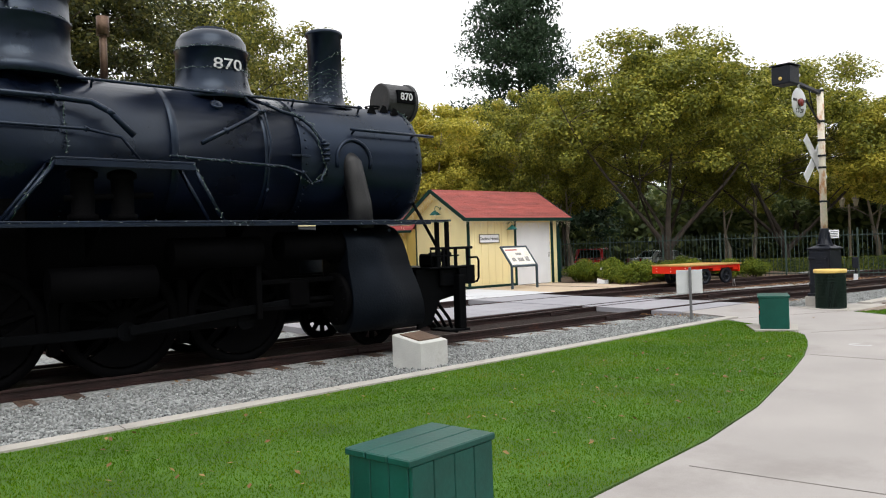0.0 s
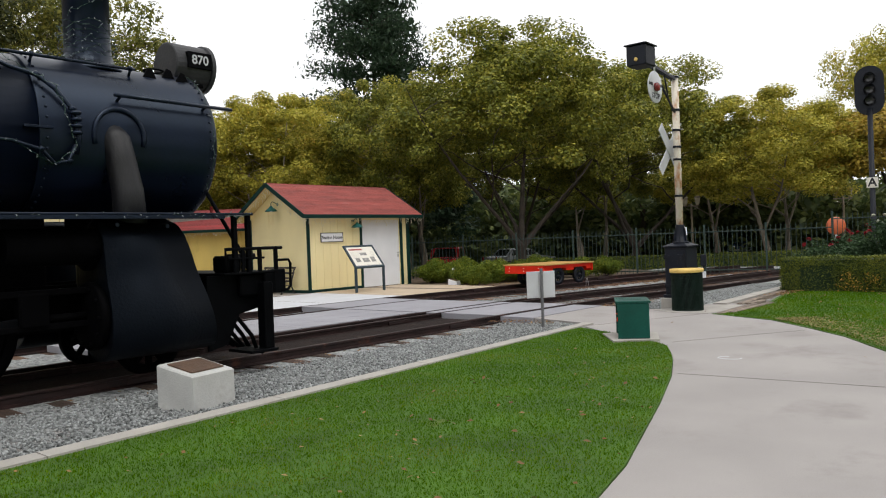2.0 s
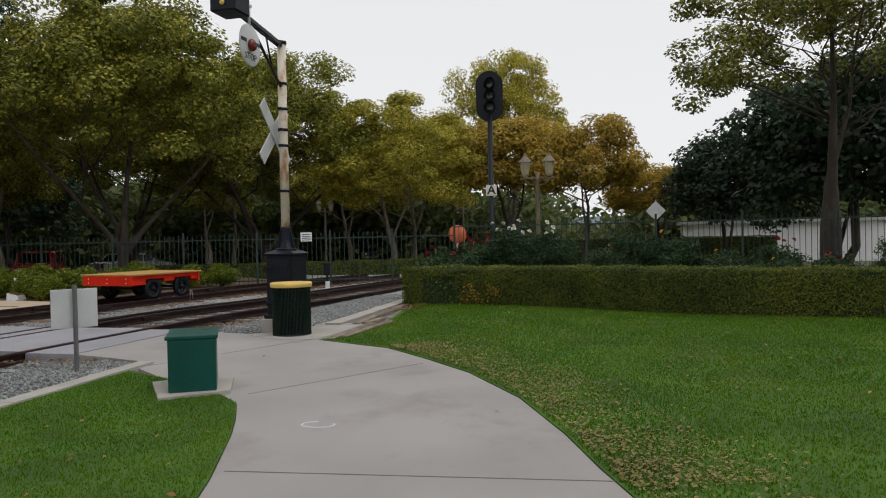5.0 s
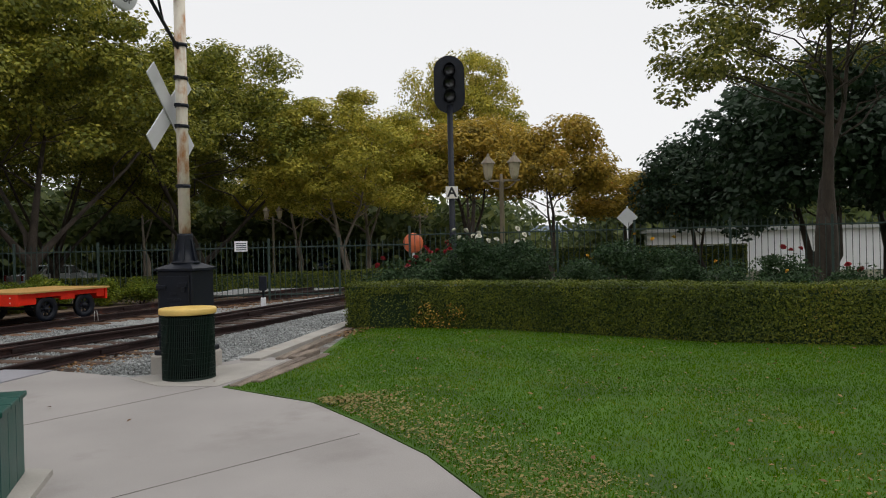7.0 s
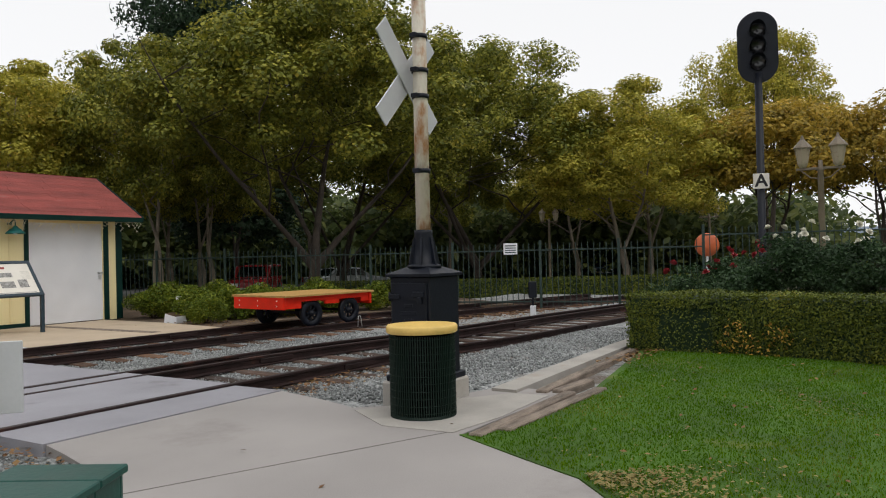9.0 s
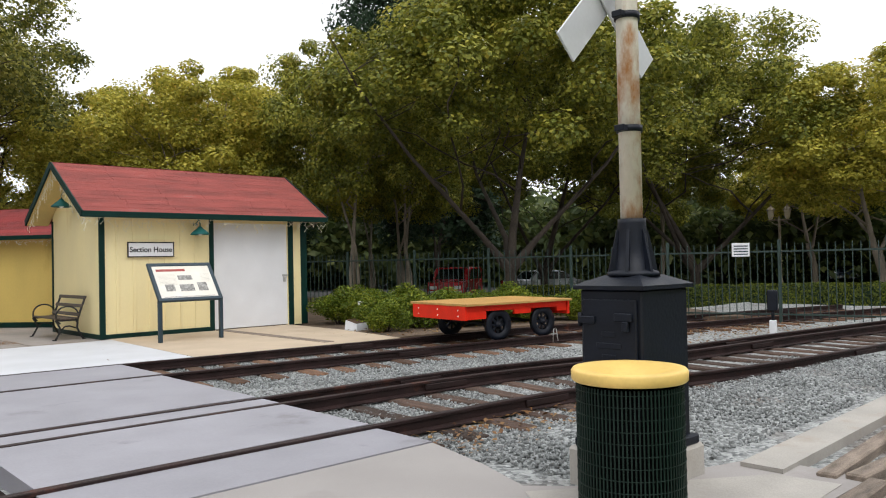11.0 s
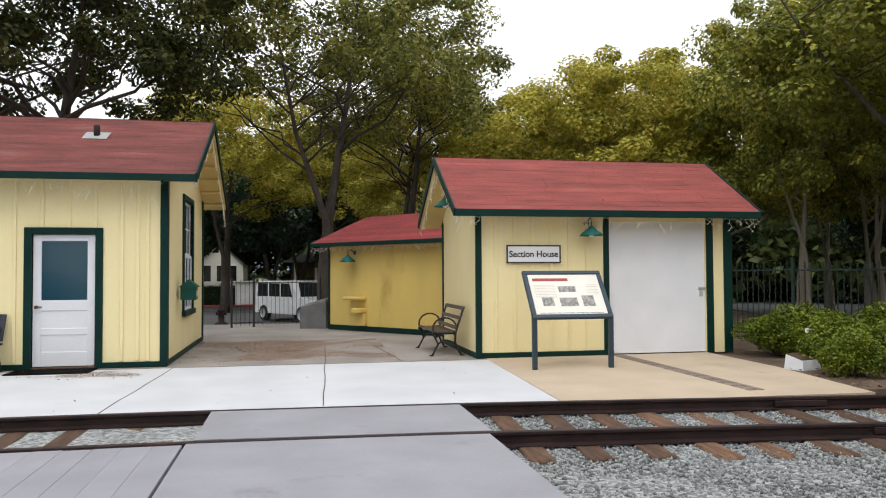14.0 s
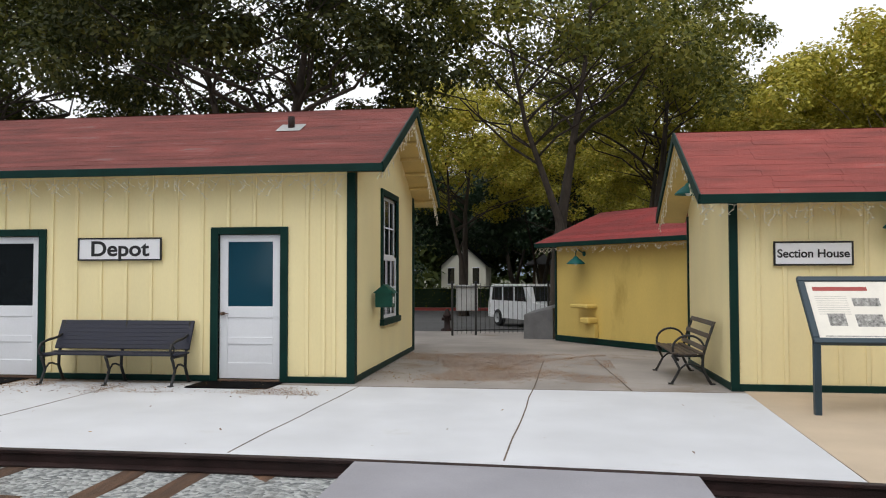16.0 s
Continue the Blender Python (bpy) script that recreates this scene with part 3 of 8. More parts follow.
# planted bed and land behind the tracks
sheet("shrub_bed", [(20.9, 16.5), (24, 16.3), (28, 14.9), (29.2, 13.4), (34, 20), (30, 34), (21.8, 24), (21.4, 20.7), (21.28, 18.5)], -0.15, -0.03, DIRT, "brown earth bed with leaf litter", "flower bed")
sheet("car_park", [(36, 14), (90, 8), (110, 20), (100, 75), (40, 60), (35, 36)], -0.75, -0.57, ASPHALT, "grey asphalt car park behind the fence", "car park")
sheet("street", [(-40, 37.5), (34, 37.5), (34, 56), (-40, 56)], -0.75, -0.585, ASPHALT, "grey asphalt street beyond the gate", "street")
s = Shape()
s.add([(8, 30.99, -0.006), (18, 30.99, -0.006), (18, 37.6, -0.57), (8, 37.6, -0.57), (8, 30.99, -0.2), (18, 30.99, -0.2), (18, 37.6, -0.75), (8, 37.6, -0.75)], [(0, 1, 2, 3), (7, 6, 5, 4), (0, 4, 5, 1), (1, 5, 6, 2), (2, 6, 7, 3), (3, 7, 4, 0)])
solid("driveway_ramp", s, OLDC, "old grey concrete ramp down to the street", "ramp", kind="structure")
s = Shape()
s.prism([(29.0, 13.0), (31.5, 11.9), (46, 14), (44, 21), (34, 19)], (-0.7, -0.5))
solid("concrete_drive", s, CONC, "pale concrete drive behind the fence", "drive", kind="structure")
k = Shape()
k.box(-30, 56, -0.75, 34, 56.4, -0.42, 0.03)
solid("red_kerb", k, INKR, "red painted kerb across the street", "kerb", kind="structure")


# ---- railway tracks ----
ORIGIN = Matrix.Identity(4)
RAILP = [(-0.07, 0), (0.07, 0), (0.07, 0.015), (0.012, 0.035), (0.012, 0.115), (0.036, 0.125), (0.036, 0.152), (0.03, 0.158), (-0.03, 0.158), (-0.036, 0.152), (-0.036, 0.125), (-0.012, 0.115), (-0.012, 0.035), (-0.07, 0.015)]


def rail_shape(line, off, x0, x1, z=-0.10):
    s = Shape()
    xs = np.arange(x0, x1 + 0.01, 0.6)
    n = len(RAILP)
    for x in xs:
        y = poly_at(line, x)
        slope = (poly_at(line, x + 0.05) - poly_at(line, x - 0.05)) / 0.1
        nn = Vector((-slope, 1, 0)).normalized()
        for u, h in RAILP:
            s.v.append((x + nn.x * (off + u), y + nn.y * (off + u), z + h * 0.85))
    m = len(xs)
    s.f = [(i * n + k, i * n + (k + 1) % n, (i + 1) * n + (k + 1) % n, (i + 1) * n + k) for i in range(m - 1) for k in range(n)]
    s.f += [tuple(range(n - 1, -1, -1)), tuple((m - 1) * n + k for k in range(n))]
    s.smooth = [False] * len(s.f)
    return s


def track(name, line, offs, x0, x1, skip, label):
    t = thing(name, label=label, category="railway track", kind="structure")
    for o in offs:
        part("rail", rail_shape(line, o, x0, x1), RAIL, t)
    jb = Shape()
    jb.box(-0.3, -0.045, 0.03, 0.3, -0.012, 0.098, 0.006)
    jb.box(-0.3, 0.012, 0.03, 0.3, 0.045, 0.098, 0.006)
    jm = jb.mesh("joint_bar", RAIL)
    for x in np.arange(x0 + 2.4, x1, 5.9):
        for o in offs:
            part("joint_bar", jm, RAIL, t, at=pose(x, poly_at(line, x) + o, -0.10, 0, 0, math.degrees(math.atan(poly_at(line, x + 0.5) - poly_at(line, x - 0.5)))))
    tm = []
    for v in range(3):
        s = Shape()
        s.box(-0.11, -1.28 - 0.04 * v, -0.16, 0.11, 1.26 + 0.05 * v, 0, 0.012 + 0.004 * v)
        tm.append(s.mesh("tie", TIEA if name == "track_1" else TIE))
    rnd = random.Random(5 if name == "track_1" else 6)
    for x in np.arange(x0 + 0.3, x1, 0.53):
        if skip[0] < x < skip[1]:
            continue
        a = math.degrees(math.atan(poly_at(line, x + 0.5) - poly_at(line, x - 0.5)))
        part("tie", tm[rnd.randrange(3)], TIE, t, at=pose(x, poly_at(line, x) + rnd.uniform(-0.05, 0.05), -0.098 + rnd.uniform(-0.012, 0.004), 0, 0, a + rnd.uniform(-1.5, 1.5)))
    return t


track("track_1", TRACK_A, (-0.7525, 0.7525), -6, 34, (13.3, 16.2), "rusty steel rails on weathered wooden ties")
track("track_2", TRACK_B, (-0.7525, 0.7525, 1.19), -7.8, 34, (13.3, 16.1), "rusty steel rails with a third rail on wooden ties")

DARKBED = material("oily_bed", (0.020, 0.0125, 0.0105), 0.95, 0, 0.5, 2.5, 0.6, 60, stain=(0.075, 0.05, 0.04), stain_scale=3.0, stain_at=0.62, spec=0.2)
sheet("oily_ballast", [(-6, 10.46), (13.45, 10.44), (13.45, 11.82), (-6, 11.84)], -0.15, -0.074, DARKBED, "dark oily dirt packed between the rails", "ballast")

# crossing deck
deck = thing("crossing_deck", label="grey painted crossing panels laid level between the rails", category="crossing", kind="structure")


def panel(y0, y1, z, lean0, lean1):
    xl, xr = 13.5 + 0.02 * (y0 - 9.7), 16.08 + 0.02 * (y0 - 9.75)
    s = Shape()
    s.prism([(xl, y0 - 1.3 * lean0), (xr, y0 + 1.3 * lean0), (xr, y1 + 1.3 * lean1), (xl, y1 - 1.3 * lean1)], (-0.12, z))
    part("panel", s, DECK, deck)


panel(14.93, 16.33, 0.030, -0.06, -0.06)
panel(12.40, 14.83, 0.026, -0.01, -0.06)
panel(11.93, 12.27, 0.024, -0.01, -0.01)
panel(10.43, 11.83, 0.026, -0.01, -0.01)
panel(9.605, 10.33, 0.010, 0, -0.01)
s = Shape()
s.box(0, 12.58, -0.1, 0.2305, 14.88, 0.018, 0.003)
pm = s.mesh("plank", DECK)
for i in range(28):
    part("plank", pm, DECK, deck, at=pose(7.03 + i * 0.232, 0.01 * math.sin(i * 2.3), 0.0012 * math.sin(i * 1.7)))


# ---- buildings ----
ORIGIN = YARD
def wall(parent, u0, u1, z0, z1, holes, m, mat, name="wall", thick=0.14):
    """An upright wall along local x from u0 to u1, its outer face at local y 0, with openings (u, u, z, z)."""
    pieces = []
    us = sorted({u0, u1, *[h[0] for h in holes], *[h[1] for h in holes]})
    zs = sorted({z0, z1, *[h[2] for h in holes], *[h[3] for h in holes]})
    for a, c in zip(us, us[1:]):
        run = None
        for d, e in zip(zs, zs[1:]):
            if any(h[0] <= a + 1e-6 and c <= h[1] + 1e-6 and h[2] <= d + 1e-6 and e <= h[3] + 1e-6 for h in holes):
                if run:
                    pieces.append((a, 0, run[0], c, thick, run[1]))
                run = None
            else:
                run = (run[0], e) if run else (d, e)
        if run:
            pieces.append((a, 0, run[0], c, thick, run[1]))
    for q in pieces:
        s = Shape()
        s.box(*q)
        part(name, s, mat, parent, at=m)


def battens(parent, u0, u1, z0, z1, step, m, mat, holes=(), top=None):
    cache = {}
    u = u0
    while u < u1:
        zt = z1 if top is None else top(u)
        spans = [(z0, zt)]
        for h in holes:
            if h[0] - 0.06 < u < h[1] + 0.06:
                spans = [q for a, c in spans for q in ((a, min(c, h[2])), (max(a, h[3]), c)) if q[1] - q[0] > 0.05]
        for a, c in spans:
            key = (round(a, 2), round(c, 2))
            if key not in cache:
                s = Shape()
                s.box(-0.028, -0.022, a, 0.028, 0.0, c, 0.006)
                cache[key] = s.mesh("batten", mat)
            part("batten", cache[key], mat, parent, at=m @ pose(u, 0, 0))
        u += step


def roof_slope(parent, x0, x1, ye, ze, yr, zr, mat, courses, seed):
    """Shingle courses from eave to ridge, lapped."""
    rnd = random.Random(seed)
    L = math.hypot(yr - ye, zr - ze)
    sl = Shape()
    d = Vector((0, yr - ye, zr - ze)) / L
    nrm = Vector((0, -d.z, d.y)) if d.y > 0 else Vector((0, d.z, -d.y))
    a, c = Vector((x0, ye, ze)), Vector((x0, yr, zr))
    X = Vector((x1 - x0, 0, 0))
    vs = [a, a + X, c + X, c]
    vs = vs + [v - nrm * 0.07 for v in vs]
    sl.add(vs, [(0, 1, 2, 3), (7, 6, 5, 4), (0, 4, 5, 1), (1, 5, 6, 2), (2, 6, 7, 3), (3, 7, 4, 0)])
    roof = part("roof", sl, mat, parent)
    step = L / courses
    for k in range(courses):
        p = a + d * (k * step - (0.02 if k == 0 else 0))
        s = Shape()
        x = x0 - 0.01
        up = d * (step * 1.08)
        while x < x1 + 0.0:
            w = min(rnd.uniform(0.85, 1.05), x1 + 0.01 - x)
            if w < 0.03:
                break
            o = Vector((x, p.y, p.z))
            t0, t1 = nrm * (0.0055 + rnd.uniform(-0.0015, 0.0015)), nrm * 0.004
            q = [o, o + Vector((w - 0.006, 0, 0)), o + Vector((w - 0.006, 0, 0)) + up, o + up]
            s.add([q[0] + t0, q[1] + t0, q[2] + t1, q[3] + t1, q[0], q[1], q[2], q[3]], [(0, 1, 2, 3), (0, 4, 5, 1), (1, 5, 6, 2), (3, 7, 4, 0)])
            x += w
        part("shingle_course", s, mat, roof)
    return roof


def board(parent, name, p, q, w, t, mat, up=(0, 0, 1)):
    """A board from p to q, w wide and t thick."""
    p, q = Vector(p), Vector(q)
    d = q - p
    y = Vector(up).cross(d).normalized()
    z = d.normalized().cross(y)
    m = Matrix((d.normalized(), y, z)).transposed().to_4x4()
    m.translation = p
    s = Shape()
    s.box(0, -t / 2, -w / 2, d.length, t / 2, w / 2, 0.006)
    return part(name, s, mat, parent, at=m)


def icicles(name, p, q, drop, seed, normal):
    """A string of white icicle lights from p to q with short hanging tails."""
    rnd = random.Random(seed)
    p, q = Vector(p), Vector(q)
    s = Shape()
    n = max(2, int((q - p).length / 0.075))
    last = None
    for i in range(n + 1):
        a = p + (q - p) * (i / n) + Vector((0, 0, -0.012 * (i % 2)))
        if last is not None:
            s.tube([last, a], 0.004, 3)
        last = a
        h = drop * 1.15 * rnd.choice((0.35, 0.6, 1.0, 0.8, 0.5)) * rnd.uniform(0.7, 1.15)
        e = a.copy()
        k = max(2, int(h / 0.06))
        along = (q - p).normalized()
        for j in range(k):
            f = e + Vector((0, 0, -h / k)) + along * rnd.uniform(-0.085, 0.085) + Vector(normal) * rnd.uniform(-0.01, 0.012)
            s.tube([e, f], 0.004, 3)
            bq = f + along * rnd.choice((-0.028, 0.028)) + Vector((0, 0, -0.012))
            s.tube([f, bq], 0.010, 4, 0.004)
            e = f
    return solid(name, s, WIRE, "white icicle string lights hanging under the eave", "string lights", group="eave lights")


def gooseneck(name, at, rz, label, reach=0.3):
    """A teal barn lamp on a bent arm; local -y points away from the wall."""
    t = thing(name, at, rz, label, "wall lamp", "barn lamps")
    s = Shape()
    s.lathe([(0.05, -0.02), (0.055, 0), (0.03, 0.02)], 14, pose(0, 0, 0.16, 90))
    s.tube([(0, 0, 0.16), (0, -0.08, 0.2), (0, -0.18, 0.25), (0, -reach + 0.04, 0.24), (0, -reach, 0.18), (0, -reach, 0.08)], 0.012, 8)
    part("arm", s, TEAL, t)
    s = Shape()
    s.lathe([(0.03, 0.1), (0.045, 0.085), (0.06, 0.06), (0.12, 0.02), (0.19, -0.045), (0.205, -0.07), (0.2, -0.07), (0.11, 0.0), (0.02, 0.05)], 22, pose(0, -reach, 0), caps=False)
    part("shade", s, TEAL, t, "teal enamel shade")
    s = Shape()
    s.lathe([(0.02, 0.03), (0.035, -0.01), (0.045, -0.05), (0.03, -0.085), (0.005, -0.095)], 12, pose(0, -reach, 0))
    part("bulb", s, SIGNW, t, "white glass bulb")
    return t


def panel_door(parent, name, x0, x1, z0, z1, y, glass, blind):
    s = Shape()
    w = x1 - x0
    zg0, zg1 = z0 + 0.5 * (z1 - z0), z1 - 0.1
    s.box(x0 + 0.11, y + 0.012, z0 + 0.02, x1 - 0.11, y + 0.03, zg0 - 0.02)
    d = part(name, s, WHITEP, parent, "white panelled door with a large pane")
    for a in (x0, x1 - 0.12):
        s = Shape()
        s.box(a, y, z0, a + 0.12, y + 0.045, z1, 0.004)
        part("stile", s, WHITEP, d)
    for a, c in ((zg1, z1), (zg0 - 0.16, zg0), (z0, z0 + 0.22), (z0 + 0.48, z0 + 0.58)):
        s = Shape()
        s.box(x0 + 0.12, y + 0.001, a, x1 - 0.12, y + 0.044, c, 0.004)
        part("rail", s, WHITEP, d)
    s = Shape()
    s.box(x0 + 0.12, y + 0.018, zg0, x1 - 0.12, y + 0.028, zg1)
    part("pane", s, glass, d)
    s = Shape()
    s.lathe([(0.025, 0), (0.025, 0.02), (0.012, 0.025), (0.012, 0.05), (0.028, 0.06), (0.02, 0.085), (0.004, 0.09)], 12, pose(x0 + 0.06, y, zg0 - 0.1, 90))
    s.tube([(x0 + 0.06, y - 0.05, zg0 - 0.1), (x0 + 0.15, y - 0.05, zg0 - 0.1)], 0.009, 6)
    part("handle", s, BRONZE, d, "brass lever handle")
    return d


def sign(name, at, w, h, text, size, label, wide=1.0):
    t = thing(name, at, 0, label, "sign")
    s = Shape()
    s.box(-w / 2, -0.02, -h / 2, w / 2, 0, h / 2, 0.004)
    part("sign_board", s, SIGNW, t)
    for i, (a, c, d, e) in enumerate([(-w / 2, w / 2, h / 2 - 0.022, h / 2), (-w / 2, w / 2, -h / 2, -h / 2 + 0.022), (-w / 2, -w / 2 + 0.022, -h / 2 + 0.022, h / 2 - 0.022), (w / 2 - 0.022, w / 2, -h / 2 + 0.022, h / 2 - 0.022)]):
        s = Shape()
        s.box(a, -0.032, d, c, -0.002, e, 0.003)
        part("frame_strip", s, INK, t)
    lettering("lettering", text, size, INK, t, pose(0, -0.0225, -0.005, 90), 0.002, wide, size * 0.022)
    return t


# depot
DX0, DX1, DY0, DY1 = -3.0, 12.12, 20.80, 25.68
depot = thing("depot", label="pale yellow board-and-batten depot with red shingle roof", category="building")
F = pose(0, DY0, 0)
doors = [(10.17, 11.08, 0.02, 2.07), (6.5, 7.42, 0.02, 2.07), (2.6, 3.5, 0.02, 2.07)]
wall(depot, DX0, DX1, 0, 3.04, doors, F, YELLOW)
battens(depot, DX1 - 0.42, DX1 - 0.1, 0.1, 2.98, 0.9, F, YELLOW, doors)
battens(depot, 0.3, DX1 - 0.2, 0.1, 2.98, 0.385, F, YELLOW, [(a - 0.1, c + 0.1, d, e + 0.1) for a, c, d, e in doors])
SIDE = Matrix(((0, -1, 0, DX1), (1, 0, 0, 0), (0, 0, 1, 0), (0, 0, 0, 1)))
win = (22.68, 23.88, 0.78, 2.80)
wall(depot, DY0 + 0.14, DY1, 0, 3.04, [win], SIDE, YELLOW)
ridge_y, ridge_z = 23.2, 4.32
s = Shape()
s.prism([(DY0 + 0.02, 3.04), (DY1, 3.04), (ridge_y, ridge_z - 0.1)], (DX1 - 0.14, DX1), YZ)
part("gable", s, YELLOW, depot)
s = Shape()
s.box(DX0, DY1 - 0.14, 0, DX1 - 0.14, DY1, 3.04)
part("wall", s, YELLOW, depot)
s = Shape()
s.box(DX0, DY0 + 0.14, 0, DX0 + 0.14, DY1 - 0.14, 3.04)
part("wall", s, YELLOW, depot)
s = Shape()
s.prism([(DY0 + 0.02, 3.04), (DY1, 3.04), (ridge_y, ridge_z - 0.1)], (DX0, DX0 + 0.14), YZ)
part("gable", s, YELLOW, depot)
# unseen black sheet added behind the openings to keep the inside dark
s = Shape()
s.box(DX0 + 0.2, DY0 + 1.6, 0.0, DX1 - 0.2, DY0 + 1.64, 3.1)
part("dark_backing", s, DEEPBLACK, depot)
for x in (DX1 - 0.085,):
    s = Shape()
    s.box(x, DY0 - 0.03, 0.0, DX1 + 0.03, DY0 + 0.0, 2.99, 0.005)
    s.box(DX1, DY0 + 0.0, 0.0, DX1 + 0.03, DY0 + 0.12, 2.99, 0.005)
    part("corner_board", s, GREEN, depot, "dark green corner board")
s = Shape()
s.box(DX1, DY1 - 0.12, 0.0, DX1 + 0.028, DY1, 3.1, 0.005)
part("corner_board", s, GREEN, depot)
for a, c in ((DX0, 2.5), (3.6, 6.4), (7.53, 10.06), (11.19, DX1 - 0.085)):
    s = Shape()
    s.box(a, DY0 - 0.028, 0, c, DY0, 0.085, 0.005)
    part("skirting_board", s, GREEN, depot, "dark green base board")
s = Shape()
s.box(DX1, DY0 + 0.12, 0, DX1 + 0.028, DY1 - 0.12, 0.085, 0.005)
part("skirting_board", s, GREEN, depot)
for k, (a, c, d, e) in enumerate(doors):
    s = Shape()
    s.box(a - 0.11, DY0 - 0.035, 0, a, DY0 + 0.06, e + 0.1, 0.005)
    s.box(c, DY0 - 0.035, 0, c + 0.11, DY0 + 0.06, e + 0.1, 0.005)
    s.box(a, DY0 - 0.034, e, c, DY0 + 0.06, e + 0.1, 0.005)
    part("door_frame", s, GREEN, depot, "dark green door frame")
    panel_door(depot, "door", a + 0.005, c - 0.005, d + 0.02, e - 0.005, DY0 + 0.03, WINDOWB if k == 0 else WINDOW, k == 0)
    s = Shape()
    s.box(a, DY0 - 0.02, 0, c, DY0 + 0.08, 0.03, 0.004)
    part("threshold", s, BRONZE, depot, "brass threshold")
# side window
s = Shape()
a, c, d, e = win
s.box(DX1 - 0.1, a - 0.1, d - 0.06, DX1 + 0.035, a, e + 0.1, 0.005)
s.box(DX1 - 0.1, c, d - 0.06, DX1 + 0.035, c + 0.1, e + 0.1, 0.005)
s.box(DX1 - 0.1, a, e, DX1 + 0.034, c, e + 0.1, 0.005)
s.box(DX1 - 0.1, a - 0.14, d - 0.1, DX1 + 0.07, c + 0.14, d - 0.0, 0.008)
wf = part("window_frame", s, GREEN, depot, "dark green window frame with sill")
for z0, z1, off in ((d, (d + e) / 2, 0.03), ((d + e) / 2, e, 0.0)):
    s = Shape()
    x = DX1 - 0.06 + off
    s.box(x, a, z0, x + 0.03, a + 0.05, z1)
    s.box(x, c - 0.05, z0, x + 0.03, c, z1)
    s.box(x, a + 0.05, z0, x + 0.03, c - 0.05, z0 + 0.05)
    s.box(x, a + 0.05, z1 - 0.05, x + 0.03, c - 0.05, z1)
    for q in (1, 2):
        yy = a + (c - a) * q / 3
        s.box(x + 0.004, yy - 0.012, z0 + 0.05, x + 0.026, yy + 0.012, z1 - 0.05)
    zz = (z0 + z1) / 2
    s.box(x + 0.005, a + 0.05, zz - 0.012, x + 0.025, c - 0.05, zz + 0.012)
    sash = part("sash", s, WHITEP, wf, "white window sash")
s = Shape()
s.box(DX1 - 0.05, a + 0.02, d, DX1 - 0.044, c - 0.02, e)
part("pane", s, WINDOW, wf)
roof_slope(depot, DX0 - 0.4, 12.60, 20.42, 2.98, ridge_y, ridge_z, SHINGLED, 17, 3)
roof_slope(depot, DX0 - 0.4, 12.60, 25.95, 2.98, ridge_y, ridge_z, SHINGLED, 14, 4)
board(depot, "fascia", (DX0 - 0.4, 20.41, 2.93), (12.62, 20.41, 2.93), 0.11, 0.03, GREEN)
for y0 in (20.41, 25.96):
    board(depot, "rake_board", (12.615, y0, 2.93), (12.615, ridge_y, ridge_z - 0.05), 0.15, 0.03, GREEN)
s = Shape()
for y0, sg in ((20.46, 1), (25.9, -1)):
    s.add([(DX1, y0, 2.87), (12.6, y0, 2.87), (12.6, ridge_y, ridge_z - 0.13), (DX1, ridge_y, ridge_z - 0.13)], [(0, 1, 2, 3)])
s.add([(DX0, 20.44, 2.92), (DX1, 20.44, 2.92), (DX1, DY0, 3.03), (DX0, DY0, 3.03)], [(0, 1, 2, 3)])
part("soffit", s, SOFFIT, depot)
for k in range(6):
    for y0 in (20.5, 25.88):
        f = (k + 0.5) / 6
        y, z = y0 + (ridge_y - y0) * f, 2.87 + (ridge_z - 0.13 - 2.87) * f
        s = Shape()
        s.box(DX1, y - 0.03, z - 0.05, 12.59, y + 0.03, z, 0.004)
        part("lookout", s, SOFFIT, depot)
s = Shape()
m = pose(10.75, 22.2, 3.86)
s.lathe([(0.055, -0.05), (0.055, 0.16), (0.045, 0.165)], 12, m)
vent = part("vent_pipe", s, RAIL, depot, "rusty vent pipe")
s = Shape()
s.add([(10.55, 22.0, 3.76), (10.95, 22.0, 3.76), (10.95, 22.35, 3.93), (10.55, 22.35, 3.93)], [(0, 1, 2, 3)])
part("flashing", s, GALV, vent)
sign("depot_sign", (8.69, 20.775, 1.87), 1.28, 0.33, "Depot", 0.30, "white sign board with black frame reading Depot", 1.15)
icicles("light_string", (DX0, 20.52, 2.86), (12.1, 20.52, 2.86), 0.24, 1, (0, -1, 0))
icicles("light_string", (12.56, 20.5, 2.88), (12.56, ridge_y, ridge_z - 0.2), 0.2, 2, (1, 0, 0))
icicles("light_string", (12.56, ridge_y, ridge_z - 0.2), (12.56, 25.9, 2.84), 0.3, 3, (1, 0, 0))

# section house
SX0, SX1, SY0, SY1 = 17.13, 21.78, 20.72, 23.72
sh = thing("section_house", label="small pale yellow section house with red shingle roof", category="building")
F = pose(0, SY0, 0)
gd = (19.50, 21.33, 0.0, 2.33)
wall(sh, SX0, SX1, 0, 2.55, [gd], F, YELLOW)
for u in (17.45, 17.78, 18.1, 18.43, 18.76, 19.08):
    s = Shape()
    s.box(-0.028, -0.02, 0.09, 0.028, 0, 2.5, 0.006)
    part("batten", s, YELLOW, sh, at=F @ pose(u, 0, 0))
W = Matrix(((0, 1, 0, SX0), (1, 0, 0, 0), (0, 0, 1, 0), (0, 0, 0, 1)))
s = Shape()
s.box(SX0, SY0 + 0.14, 0, SX0 + 0.14, SY1, 2.55)
part("wall", s, YELLOW, sh)
s = Shape()
